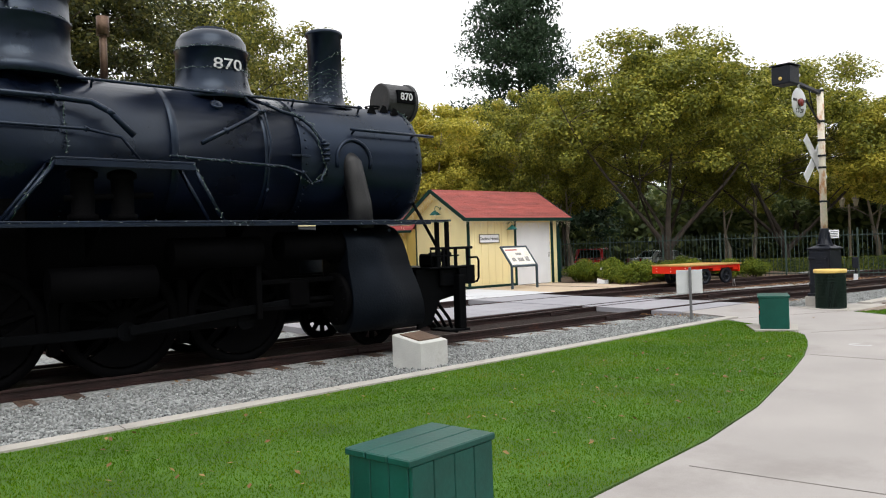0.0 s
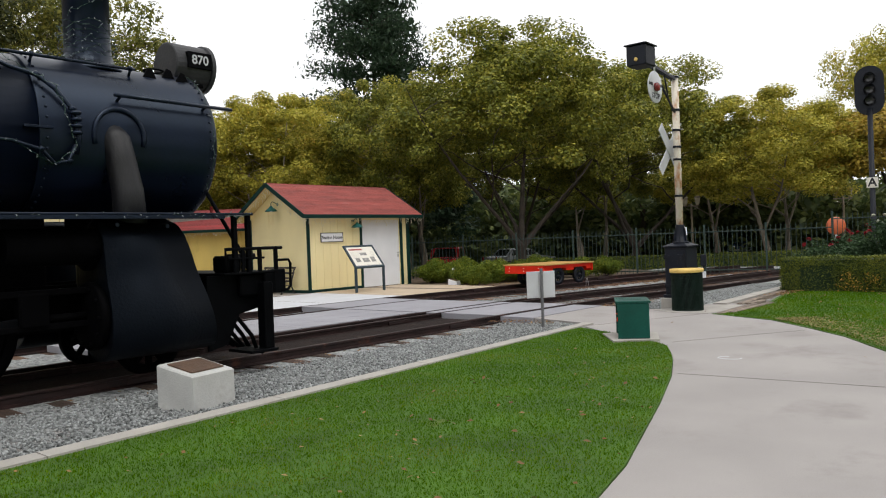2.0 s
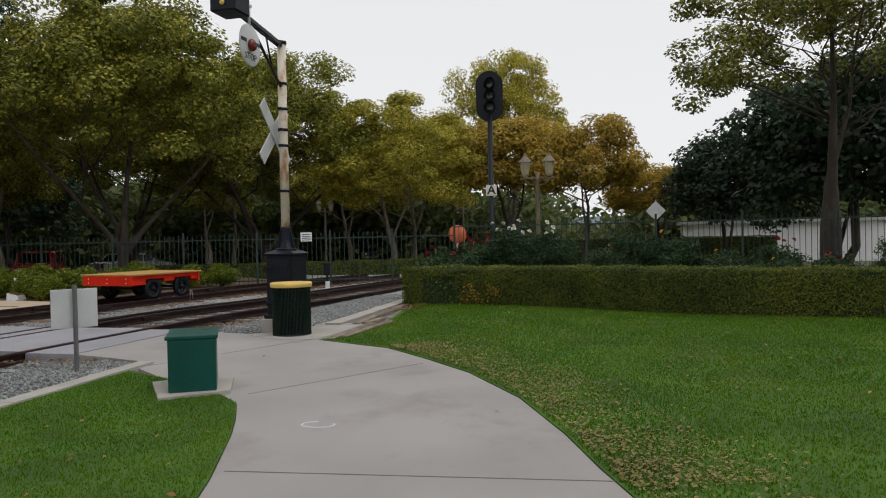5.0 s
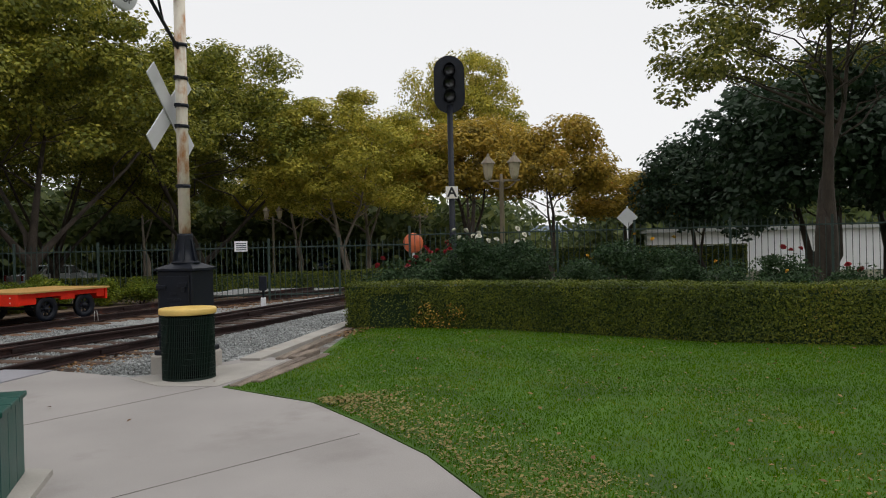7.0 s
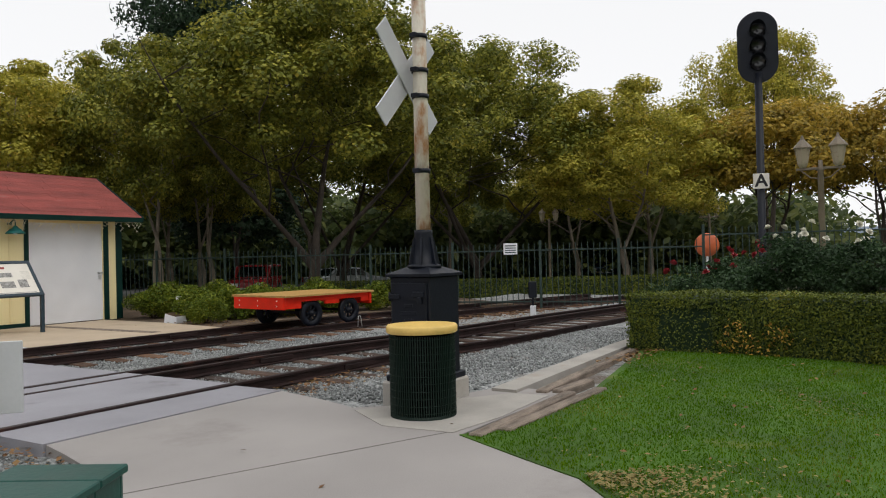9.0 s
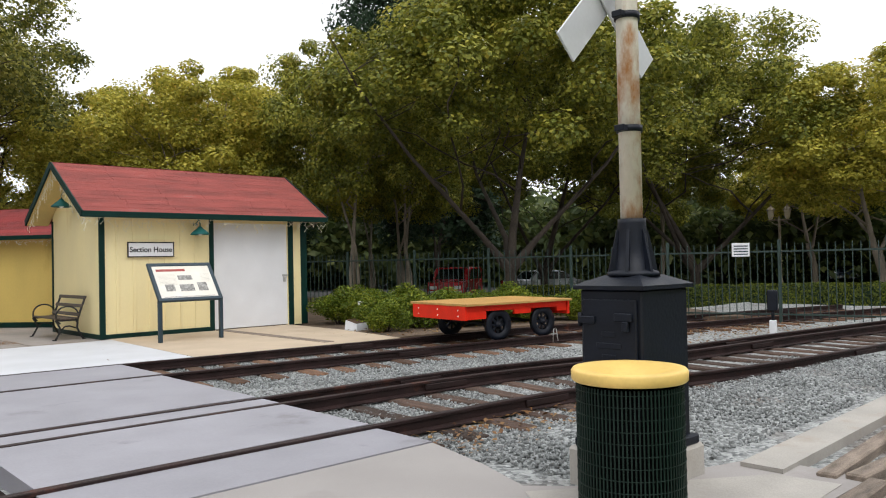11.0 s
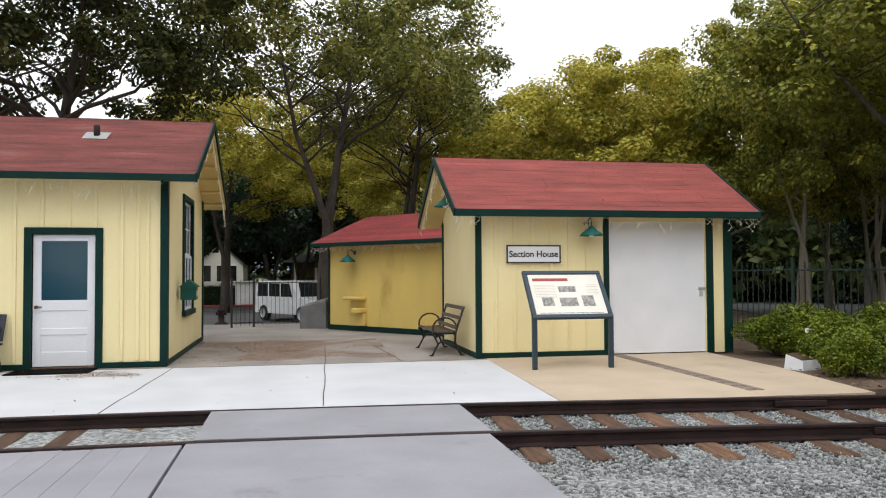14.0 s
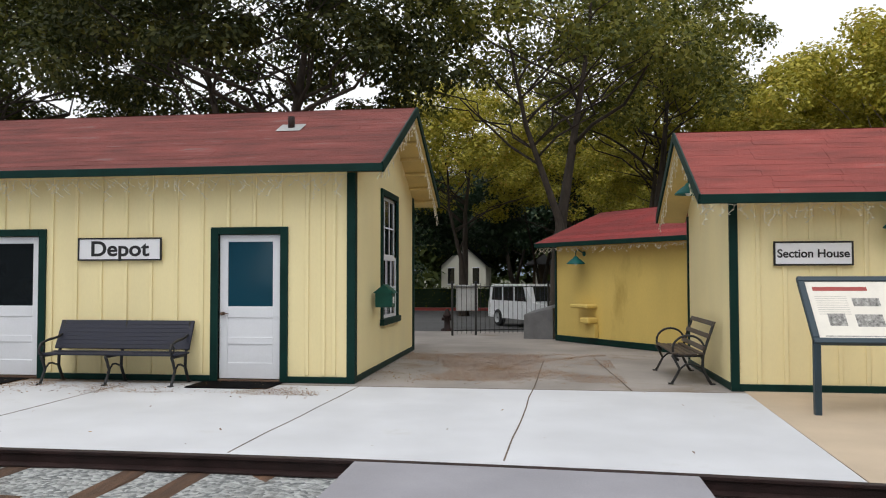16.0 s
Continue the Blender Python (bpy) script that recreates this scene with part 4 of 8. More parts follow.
s.prism([(SY0 + 0.0, 2.55), (SY1, 2.55), (22.2, 3.5)], (SX0, SX0 + 0.14), YZ)
part("gable", s, YELLOW, sh)
s = Shape()
s.box(SX1 - 0.14, SY0 + 0.14, 0, SX1, SY1, 2.55)
part("wall", s, YELLOW, sh)
s = Shape()
s.prism([(SY0 + 0.0, 2.55), (SY1, 2.55), (22.2, 3.5)], (SX1 - 0.14, SX1), YZ)
part("gable", s, YELLOW, sh)
s = Shape()
s.box(SX0 + 0.14, SY1 - 0.14, 0, SX1 - 0.14, SY1, 2.55)
part("wall", s, YELLOW, sh)
for (x0, x1, y0, y1, zt) in ((SX0 - 0.028, SX0 + 0.075, SY0 - 0.028, SY0, 2.46), (19.39, 19.49, SY0 - 0.03, SY0, 2.42), (21.34, 21.47, SY0 - 0.03, SY0, 2.42), (SX1 - 0.1, SX1 + 0.06, SY0 - 0.028, SY0, 2.46), (SX0 - 0.028, SX0, SY0, SY0 + 0.03, 2.46), (SX0 - 0.028, SX0, SY1 - 0.06, SY1, 2.46)):
    s = Shape()
    s.box(x0, y0, 0, x1, y1, zt, 0.004)
    part("corner_board", s, GREEN, sh, "dark green corner board")
for (x0, x1, y0, y1) in ((SX0 + 0.075, 19.39, SY0 - 0.026, SY0), (SX0 - 0.026, SX0, SY0 + 0.03, SY1 - 0.06)):
    s = Shape()
    s.box(x0, y0, 0, x1, y1, 0.09, 0.004)
    part("skirting_board", s, GREEN, sh)
s = Shape()
s.box(gd[0], SY0 + 0.03, 0.015, gd[1], SY0 + 0.07, gd[3], 0.006)
gdr = part("garage_door", s, WHITEP, sh, "plain white door with a metal hasp")
s = Shape()
s.box(gd[1] - 0.13, SY0 - 0.0, 1.13, gd[1] + 0.06, SY0 + 0.03, 1.17, 0.004)
s.box(gd[1] - 0.11, SY0 - 0.01, 1.0, gd[1] - 0.06, SY0 + 0.03, 1.1, 0.004)
part("hasp", s, GALV, gdr)
roof_slope(sh, 16.68, 22.18, 20.33, 2.48, 22.2, 3.60, SHINGLE, 12, 5)
roof_slope(sh, 16.68, 22.18, 24.05, 2.48, 22.2, 3.60, SHINGLE, 12, 6)
board(sh, "fascia", (16.67, 20.32, 2.43), (22.19, 20.32, 2.43), 0.12, 0.03, GREEN)
for x in (16.665, 22.195):
    for y0 in (20.32, 24.06):
        board(sh, "rake_board", (x, y0, 2.43), (x, 22.2, 3.55), 0.14, 0.03, GREEN)
s = Shape()
for x0, x1 in ((16.68, SX0), (SX1, 22.18)):
    for y0 in (20.36, 24.02):
        s.add([(x0, y0, 2.375), (x1, y0, 2.375), (x1, 22.2, 3.455), (x0, 22.2, 3.455)], [(0, 1, 2, 3)])
s.add([(SX0, 20.35, 2.42), (SX1, 20.35, 2.42), (SX1, SY0, 2.52), (SX0, SY0, 2.52)], [(0, 1, 2, 3)])
part("soffit", s, SOFFIT, sh)
sign("section_house_sign", (18.115, 20.695, 1.755), 0.96, 0.31, "Section House", 0.148, "white sign board with black frame reading Section House")
gooseneck("barn_lamp", (19.09, 20.72, 2.13), 0, "teal enamel barn lamp on the section house wall", 0.22)
gooseneck("barn_lamp", (17.13, 22.2, 2.75), -90, "teal enamel barn lamp under the gable", 0.26)
icicles("light_string", (16.72, 20.40, 2.37), (22.16, 20.40, 2.37), 0.2, 4, (0, -1, 0))
icicles("light_string", (16.71, 20.36, 2.40), (16.71, 22.2, 3.44), 0.22, 5, (1, 0, 0))
icicles("light_string", (16.71, 22.2, 3.44), (16.71, 24.02, 2.40), 0.26, 6, (1, 0, 0))

# washroom building behind
BK = pose(15.0, 28.3, 0, 0, 0, -51)
bk = thing("washroom_building", label="ochre yellow outbuilding with bright red shingle roof", category="building")
bk.matrix_world = ORIGIN @ BK
wall(bk, 0, 4.2, 0, 2.3, [], pose(0, 0, 0), YELLOWD)
s = Shape()
s.box(0, 0.14, 0, 0.14, 3.4, 2.3)
part("wall", s, YELLOWD, bk)
s = Shape()
s.box(4.06, 0.14, 0, 4.2, 3.4, 2.3)
part("wall", s, YELLOWD, bk)
s = Shape()
s.box(0.14, 3.26, 0, 4.06, 3.4, 2.3)
part("wall", s, YELLOWD, bk)
s = Shape()
s.box(-0.02, -0.025, 0, 4.2, 0, 0.13, 0.004)
part("skirting_board", s, GREEN, bk)
s = Shape()
s.box(-0.026, -0.026, 0.13, 0.03, 0.0, 2.2, 0.004)
part("corner_board", s, GREEN, bk)
rf = roof_slope(bk, -0.32, 4.5, -0.35, 2.22, 1.7, 3.02, SHINGLEF, 10, 7)
roof_slope(bk, -0.32, 4.5, 3.75, 2.22, 1.7, 3.02, SHINGLEF, 10, 8)
board(bk, "fascia", (-0.32, -0.36, 2.17), (4.5, -0.36, 2.17), 0.1, 0.03, GREEN)
board(bk, "rake_board", (-0.33, -0.36, 2.17), (-0.33, 1.7, 2.97), 0.1, 0.03, GREEN)
s = Shape()
s.lathe([(0.05, -0.1), (0.05, 0.14), (0.07, 0.15), (0.07, 0.18)], 10, pose(2.7, 1.4, 2.95))
part("vent_pipe", s, SHINGLEF, rf)
lampm = BK @ pose(0.95, 0, 1.8)
gooseneck("barn_lamp", tuple(lampm.translation), -51, "teal barn lamp on the ochre outbuilding", 0.24)
t = thing("drinking_fountain", label="yellow painted drinking fountain fixed to the outbuilding wall", category="fountain")
t.matrix_world = ORIGIN @ BK @ pose(1.15, -0.005, 0)
s = Shape()
s.box(-0.34, -0.3, 0.78, 0.22, 0, 0.86, 0.02)
part("upper_basin", s, YELLOWD, t)
s = Shape()
s.box(-0.02, -0.3, 0.46, 0.24, 0, 0.58, 0.02)
part("lower_basin", s, YELLOWD, t)
s = Shape()
s.box(-0.05, -0.12, 0.15, 0.25, 0, 0.45, 0.01)
part("pedestal", s, YELLOWD, t)
p0, p1 = BK @ Vector((-0.3, -0.3, 2.1)), BK @ Vector((4.2, -0.3, 2.1))
icicles("light_string", tuple(p0), tuple(p1), 0.1, 9, (0, -1, 0))
ORIGIN = Matrix.Identity(4)


# ---- steam locomotive ----
loco = thing("steam_locomotive", (0.06, 11.18, 0.0), label="black steam locomotive with rust streaks standing on the rails", category="locomotive")
AX = 2.88
ALONG = pose(0, 0, AX, 0, 90, 0)     # lathe height runs along +x, about the boiler's axis


def loft(sh, rings, caps=True, smooth=False):
    n = len(rings[0])
    vs = [p for r in rings for p in r]
    fs = [(j * n + k, j * n + (k + 1) % n, j * n + n + (k + 1) % n, j * n + n + k) for j in range(len(rings) - 1) for k in range(n)]
    sh.add(vs, fs, smooth)
    if caps:
        q = len(sh.v) - len(vs)
        sh.f += [tuple(q + k for k in range(n - 1, -1, -1)), tuple(q + (len(rings) - 1) * n + k for k in range(n))]
        sh.smooth += [False, False]
    return sh


s = Shape()
s.lathe([(0.55, -3.0), (1.0, -2.98), (1.0, 1.9), (0.955, 1.95), (0.94, 5.15)], 56, ALONG)
part("boiler", s, BLACK, loco, "black boiler barrel with rusty streaks")
s = Shape()
s.lathe([(0.95, 5.12), (0.955, 5.14), (0.955, 7.12), (0.965, 7.14), (0.965, 7.28), (0.94, 7.31), (0.80, 7.33), (0.78, 7.36), (0.55, 7.42), (0.2, 7.45), (0.05, 7.46)], 56, ALONG)
smokebox = part("smokebox", s, BLACK, loco)
s = Shape()
for x, r in ((7.21, 0.967), (5.2, 0.957), (2.0, 0.957)):
    for k in range(52):
        a = 2 * math.pi * k / 52
        s.lathe([(0.018, 0), (0.013, 0.012), (0.004, 0.016)], 6, pose(x, r * math.sin(a), AX + r * math.cos(a), -math.degrees(a)))
for k in range(24):
    a = 2 * math.pi * k / 24
    s.lathe([(0.02, 0), (0.02, 0.03)], 6, pose(7.33, 0.72 * math.sin(a), AX + 0.72 * math.cos(a), 0, 90, 0))
tagged(part("rivets", s, BLACK, loco), kind="stuff")
for x in (-0.6, 0.8, 3.3, 4.6):
    r = 1.0 if x < 1.9 else 0.95
    s = Shape()
    s.lathe([(r, x - 0.05), (r + 0.008, x - 0.045), (r + 0.008, x + 0.045), (r, x + 0.05)], 56, ALONG, caps=False)
    part("boiler_band", s, BLACK, loco)
# chimney
s = Shape()
s.lathe([(0.50, -0.02), (0.40, 0.05), (0.32, 0.10), (0.29, 0.18), (0.272, 0.3), (0.272, 1.19), (0.295, 1.20), (0.30, 1.25), (0.28, 1.27), (0.24, 1.265), (0.23, 0.9)], 36, pose(6.12, 0, 3.74))
part("chimney", s, BLACK, loco, "straight black chimney wrapped with a light string")
# domes
s = Shape()
s.lathe([(0.70, -0.12), (0.60, 0.0), (0.545, 0.08), (0.52, 0.17), (0.505, 0.28), (0.505, 0.60), (0.522, 0.605), (0.522, 0.63), (0.505, 0.635), (0.49, 0.76), (0.42, 0.86), (0.32, 0.91), (0.25, 0.93), (0.25, 0.965), (0.2, 0.98), (0.04, 0.985)], 40, pose(4.22, 0, 3.80))
sand = part("sand_dome", s, BLACK, loco, "black sand dome with white painted number")
num = lettering("number", "870", 0.215, NUMW, sand, pose(4.25, 0, 4.17, 90), 0.002, 1.35, 0.002)
for v in num.data.vertices:
    u = v.co.x * 1.15 / 0.517
    v.co.x, v.co.z = 0.519 * math.sin(u) / 1.15, 0.519 * math.cos(u) + v.co.z
s = Shape()
s.lathe([(0.82, -0.12), (0.70, 0.04), (0.62, 0.14), (0.585, 0.25), (0.58, 0.62), (0.60, 0.63), (0.60, 0.66), (0.58, 0.67), (0.57, 0.98), (0.59, 0.99), (0.59, 1.02), (0.56, 1.05), (0.46, 1.2), (0.3, 1.28), (0.05, 1.3)], 40, pose(1.72, 0, 3.84))
part("steam_dome", s, BLACK, loco)
s = Shape()
s.lathe([(0.05, 0), (0.05, 0.06), (0.03, 0.07), (0.03, 0.02)], 14, pose(1.45, -0.53, 4.62, 90))
part("dome_plug", s, BLACK, loco)
s = Shape()
s.cyl((2.75, 0.1, 3.8), (2.75, 0.1, 4.55), 0.05, n=10)
s.cyl((2.75, 0.1, 4.5), (2.75, 0.1, 4.75), 0.085, n=12)
part("whistle", s, BRONZE, loco, "weathered brass whistle")
# headlight
s = Shape()
s.lathe([(0.02, -0.262), (0.262, -0.262), (0.275, -0.25), (0.275, 0.2), (0.30, 0.21), (0.30, 0.26), (0.27, 0.27), (0.25, 0.2), (0.05, 0.12)], 32, pose(7.46, 0, 4.01, 0, 90, 0) @ Matrix.Diagonal((1.12, 1.12, 1.12, 1)), smooth=False)
hl = part("headlight", s, DRUM, loco, "black headlight drum, greyed for its rim light, with number plate")
s = Shape()
s.box(7.32, -0.335, 3.95, 7.68, -0.262, 4.17, 0.006)
part("number_plate", s, GEAR, hl)
lettering("number", "870", 0.17, NUMW, hl, pose(7.50, -0.337, 4.06, 90), 0.002, 1.0, 0.003)
s = Shape()
s.box(7.18, -0.2, 3.72, 7.62, 0.2, 3.78, 0.01)
for y in (-0.16, 0.16):
    s.cyl((7.25, y, 3.5), (7.25, y * 0.8, 3.74), 0.02)
    s.cyl((7.5, y * 1.4, 3.45), (7.5, y * 0.8, 3.74), 0.02)
part("headlight_bracket", s, GEAR, hl)
s = Shape()
s.tube([(6.85 + 0.12 * math.cos(a), -0.25 + 0.12 * math.sin(a), 3.84) for a in np.linspace(0, 2 * math.pi, 16)], 0.014, 6)
part("lifting_ring", s, GEAR, loco)
for x, y in ((6.95, -0.42), (7.1, -0.5), (6.65, -0.5)):
    s = Shape()
    z = AX + math.sqrt(0.95 ** 2 - y * y)
    s.prism([(-0.1, -0.03), (0.1, -0.03), (0.04, 0.1), (-0.02, 0.12)], (0, 0.02), Matrix.Translation((x, y, z)) @ XZ)
    part("step_bracket", s, GEAR, loco)


def on_boiler(x, ang, r=0.97):
    """A point on the near side of the boiler; ang in degrees up from the level."""
    a = radians(ang)
    return (x, -r * math.cos(a), AX + r * math.sin(a))


# handrails
s = Shape()
s.tube([on_boiler(x, 55, 1.05) for x in (-2.9, 0, 2.2, 2.5)] + [on_boiler(x, 54, 1.05) for x in (4, 5.5, 6.4)], 0.02, 8)
hr = part("handrail", s, BLACK, loco)
for x in (-1.0, 0.6, 2.4, 4.0, 5.2, 6.35):
    s = Shape()
    s.cyl(on_boiler(x, 54, 0.92), on_boiler(x, 54.5, 1.07), 0.016, n=8)
    s.lathe([(0.03, -0.02), (0.034, 0), (0.03, 0.02)], 10, Matrix.Translation(on_boiler(x, 54.5, 1.05)) @ pose(0, 0, 0, 0, 90, 0))
    part("stanchion", s, BLACK, hr)
s = Shape()
s.tube([on_boiler(5.95, 24, 1.07), on_boiler(7.52, 23, 1.07)], 0.024, 8)
hr = part("handrail", s, BLACK, loco)
for x in (6.03, 7.15):
    s = Shape()
    s.cyl(on_boiler(x, 24, 0.93), on_boiler(x, 24, 1.08), 0.018, n=8)
    part("stanchion", s, BLACK, hr)
# pipes on the boiler
PIPES = [
    ("sand_pipe", [on_boiler(4.35, 62), on_boiler(4.45, 52, 1.0), on_boiler(4.55, 42, 1.02), on_boiler(4.55, 36, 1.02), on_boiler(4.35, 27, 1.05), on_boiler(3.95, 14, 1.08), on_boiler(3.6, 4, 1.08)], 0.032),
    ("sand_pipe", [on_boiler(4.55, 60), on_boiler(4.75, 48, 1.0), on_boiler(4.9, 39, 1.02), on_boiler(5.15, 34, 1.03), on_boiler(5.3, 25, 1.03), on_boiler(5.45, 12, 1.03), on_boiler(5.5, -6, 1.04), on_boiler(5.48, -16, 1.04)], 0.026),
    ("sand_pipe", [on_boiler(4.45, 40, 1.0), on_boiler(4.62, 36, 1.03), on_boiler(4.62, 10, 1.02), on_boiler(4.6, -30, 1.02), on_boiler(4.6, -55, 1.04)], 0.018),
    ("feed_pipe", [on_boiler(0.2, 32, 1.05), on_boiler(1.9, 31, 1.05), on_boiler(2.3, 29, 1.06), on_boiler(2.5, 22, 1.06), on_boiler(2.75, 6, 1.07)], 0.04),
    ("air_pipe", [on_boiler(3.2, -6, 1.04), on_boiler(4.0, -8, 1.04), on_boiler(4.8, -10, 1.04), on_boiler(5.1, -14, 1.05), on_boiler(5.25, -22, 1.06), on_boiler(5.4, -20, 1.06), on_boiler(5.46, -10, 1.05)], 0.022),
    ("air_pipe", [on_boiler(0.0, 10, 1.05), on_boiler(2.2, 9, 1.05), on_boiler(2.6, 5, 1.05), on_boiler(2.9, -15, 1.06)], 0.02),
]
for nm, pts, r in PIPES:
    s = Shape()
    s.tube(pts, r, 8)
    p = part(nm, s, BLACK, loco)
    for q in pts[1:-1:2]:
        s = Shape()
        s.lathe([(r * 1.3, -0.03), (r * 1.6, -0.025), (r * 1.6, 0.025), (r * 1.3, 0.03)], 8, Matrix.Translation(q) @ pose(0, 0, 0, 20, 30, 0))
        part("pipe_union", s, BLACK, p)
s = Shape()
for k in range(4):
    s.lathe([(0.05, 0), (0.065, 0.02), (0.05, 0.04)], 10, Matrix.Translation(on_boiler(5.47, 8 - 4 * k, 1.05)))
part("check_valve", s, BLACK, loco)
for x, a in ((3.98, 44), (1.35, 42)):
    s = Shape()
    s.lathe([(0.085, -0.03), (0.085, 0.02), (0.06, 0.03), (0.055, 0.0), (0.02, 0.0), (0.02, 0.05)], 16, Matrix.Translation(on_boiler(x, a, 0.96)) @ pose(0, 0, 0, 90 - a + 0))
    part("washout_plug", s, BLACK, loco)
s = Shape()
s.tube([on_boiler(5.95, 2, 0.8), on_boiler(5.98, -6, 0.93), on_boiler(6.02, -20, 1.0), (6.05, -1.0, 2.2), (6.05, -1.05, 1.75)], 0.15, 16, 0.19)
part("steam_pipe", s, PIPEG, loco, "worn grey outside steam pipe")
s = Shape()
s.tube([(6.0 + 0.3 * math.cos(a), -math.sqrt(max(0.1, 0.96 ** 2 - (0.30 * math.sin(a) - 0.05) ** 2)) - 0.005, AX - 0.05 + 0.33 * math.sin(a)) for a in np.linspace(-0.3, math.pi + 0.3, 16)], 0.03, 6)
part("steam_pipe_flange", s, BLACK, loco)
s = Shape()
s.box(4.95, -0.99, 2.86, 5.25, -0.95, 2.89, 0.004)
part("clip_plate", s, BLACK, loco)
# running board
for side in (-1, 1):
    s = Shape()
    s.box(-3.0, side * 1.52, 1.90, 7.0, side * 0.80, 1.925, 0.006)
    s.box(-3.0, side * 1.52, 1.855, 7.0, side * 1.50, 1.90, 0.004)
    part("running_board", s, BLACK, loco)
    for x in (-1.5, 0.4, 2.2, 4.0, 5.4):
        s = Shape()
        s.prism([(0.8, 1.5), (0.83, 1.5), (1.48, 1.86), (1.48, 1.9), (0.8, 1.9)], (x, x + 0.02), Matrix.Diagonal((1, side, 1, 1)) @ YZ)
        part("bracket", s, DEEPBLACK, loco)
s = Shape()
s.box(6.6, -0.8, 1.895, 7.45, 0.8, 1.925, 0.006)
s.box(7.0, -1.5, 1.897, 7.42, -0.8, 1.927, 0.006)
s.box(7.0, 0.8, 1.897, 7.42, 1.5, 1.927, 0.006)
part("front_deck", s, BLACK, loco)
# raised plate over the air pump
s = Shape()
s.box(1.75, -1.48, 2.62, 3.35, -0.85, 2.65, 0.006)
s.box(1.75, -1.48, 2.55, 3.35, -1.46, 2.62, 0.003)
hood = part("raised_walkway", s, BLACK, loco)
for x0, x1 in ((1.78, 1.25), (3.32, 3.7)):
    for y in (-1.44, -1.0):
        s = Shape()
        s.tube([(x0, y, 2.62), (x1, y, 1.92)], 0.028, 6)
        part("strut", s, BLACK, hood)
s = Shape()
for x in (2.1, 2.55):
    s.lathe([(0.14, 0), (0.17, 0.02), (0.17, 0.08), (0.13, 0.1), (0.13, 0.5), (0.17, 0.52), (0.17, 0.58), (0.1, 0.62)], 16, pose(x, -1.18, 1.93))
s.cyl((1.9, -1.2, 2.2), (2.9, -1.2, 2.25), 0.04)
part("air_pump", s, DEEPBLACK, loco)
# cab, out at the back
s = Shape()
s.box(-4.8, -1.5, 1.2, -2.9, -1.45, 3.9, 0.01)
s.box(-4.8, 1.45, 1.2, -2.9, 1.5, 3.9, 0.01)
s.box(-2.95, -1.45, 1.2, -2.9, 1.45, 3.9, 0.01)
s.box(-5.0, -1.6, 3.9, -2.8, 1.6, 3.98, 0.02)
part("cab", s, BLACK, loco)
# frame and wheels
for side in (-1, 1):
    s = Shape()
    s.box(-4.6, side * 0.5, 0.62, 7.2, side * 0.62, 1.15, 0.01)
    part("frame_plate", s, DEEPBLACK, loco)
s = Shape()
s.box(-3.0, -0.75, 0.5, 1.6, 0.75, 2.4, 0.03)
part("firebox", s, DEEPBLACK, loco)
# block added as inner frame, closing the view between the wheels to black
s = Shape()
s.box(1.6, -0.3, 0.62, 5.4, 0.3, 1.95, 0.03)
part("inner_frame", s, DEEPBLACK, loco)
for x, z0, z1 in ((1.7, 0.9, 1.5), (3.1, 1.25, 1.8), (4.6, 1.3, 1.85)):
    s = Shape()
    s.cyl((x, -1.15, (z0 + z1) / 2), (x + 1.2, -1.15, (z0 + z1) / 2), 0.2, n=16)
    part("air_tank", s, DEEPBLACK, loco)
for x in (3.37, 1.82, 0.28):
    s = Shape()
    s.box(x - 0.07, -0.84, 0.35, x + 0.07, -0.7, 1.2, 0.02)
    part("brake_hanger", s, DEEPBLACK, loco)


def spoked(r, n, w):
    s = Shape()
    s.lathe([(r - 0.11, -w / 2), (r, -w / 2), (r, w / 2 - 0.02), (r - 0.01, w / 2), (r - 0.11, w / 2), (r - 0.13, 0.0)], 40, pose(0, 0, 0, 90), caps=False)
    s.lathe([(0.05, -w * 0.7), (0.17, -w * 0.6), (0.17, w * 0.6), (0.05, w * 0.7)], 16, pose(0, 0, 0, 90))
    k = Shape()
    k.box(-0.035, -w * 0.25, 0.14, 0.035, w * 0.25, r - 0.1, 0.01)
    return s.mesh("wheel", DEEPBLACK), k.mesh("spoke", DEEPBLACK), n


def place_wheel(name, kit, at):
    w = part(name, kit[0], DEEPBLACK, loco, at=at)
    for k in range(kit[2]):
        part("spoke", kit[1], DEEPBLACK, w, at=pose(0, 0, 0, 0, 360 * k / kit[2], 0))
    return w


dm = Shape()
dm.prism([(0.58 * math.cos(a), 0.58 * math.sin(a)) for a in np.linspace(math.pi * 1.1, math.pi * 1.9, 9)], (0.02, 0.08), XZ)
weight = dm.mesh("counterweight", DEEPBLACK)
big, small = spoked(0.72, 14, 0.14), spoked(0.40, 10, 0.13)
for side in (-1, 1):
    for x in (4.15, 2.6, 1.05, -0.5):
        part("counterweight", weight, DEEPBLACK, place_wheel("driving_wheel", big, pose(x, side * 0.76, 0.72, 0, 30 * side, 0)))
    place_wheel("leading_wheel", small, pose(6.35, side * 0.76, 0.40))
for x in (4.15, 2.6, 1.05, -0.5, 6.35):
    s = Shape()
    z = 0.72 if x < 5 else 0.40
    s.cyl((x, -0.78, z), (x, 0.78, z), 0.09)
    part("axle", s, DEEPBLACK, loco)
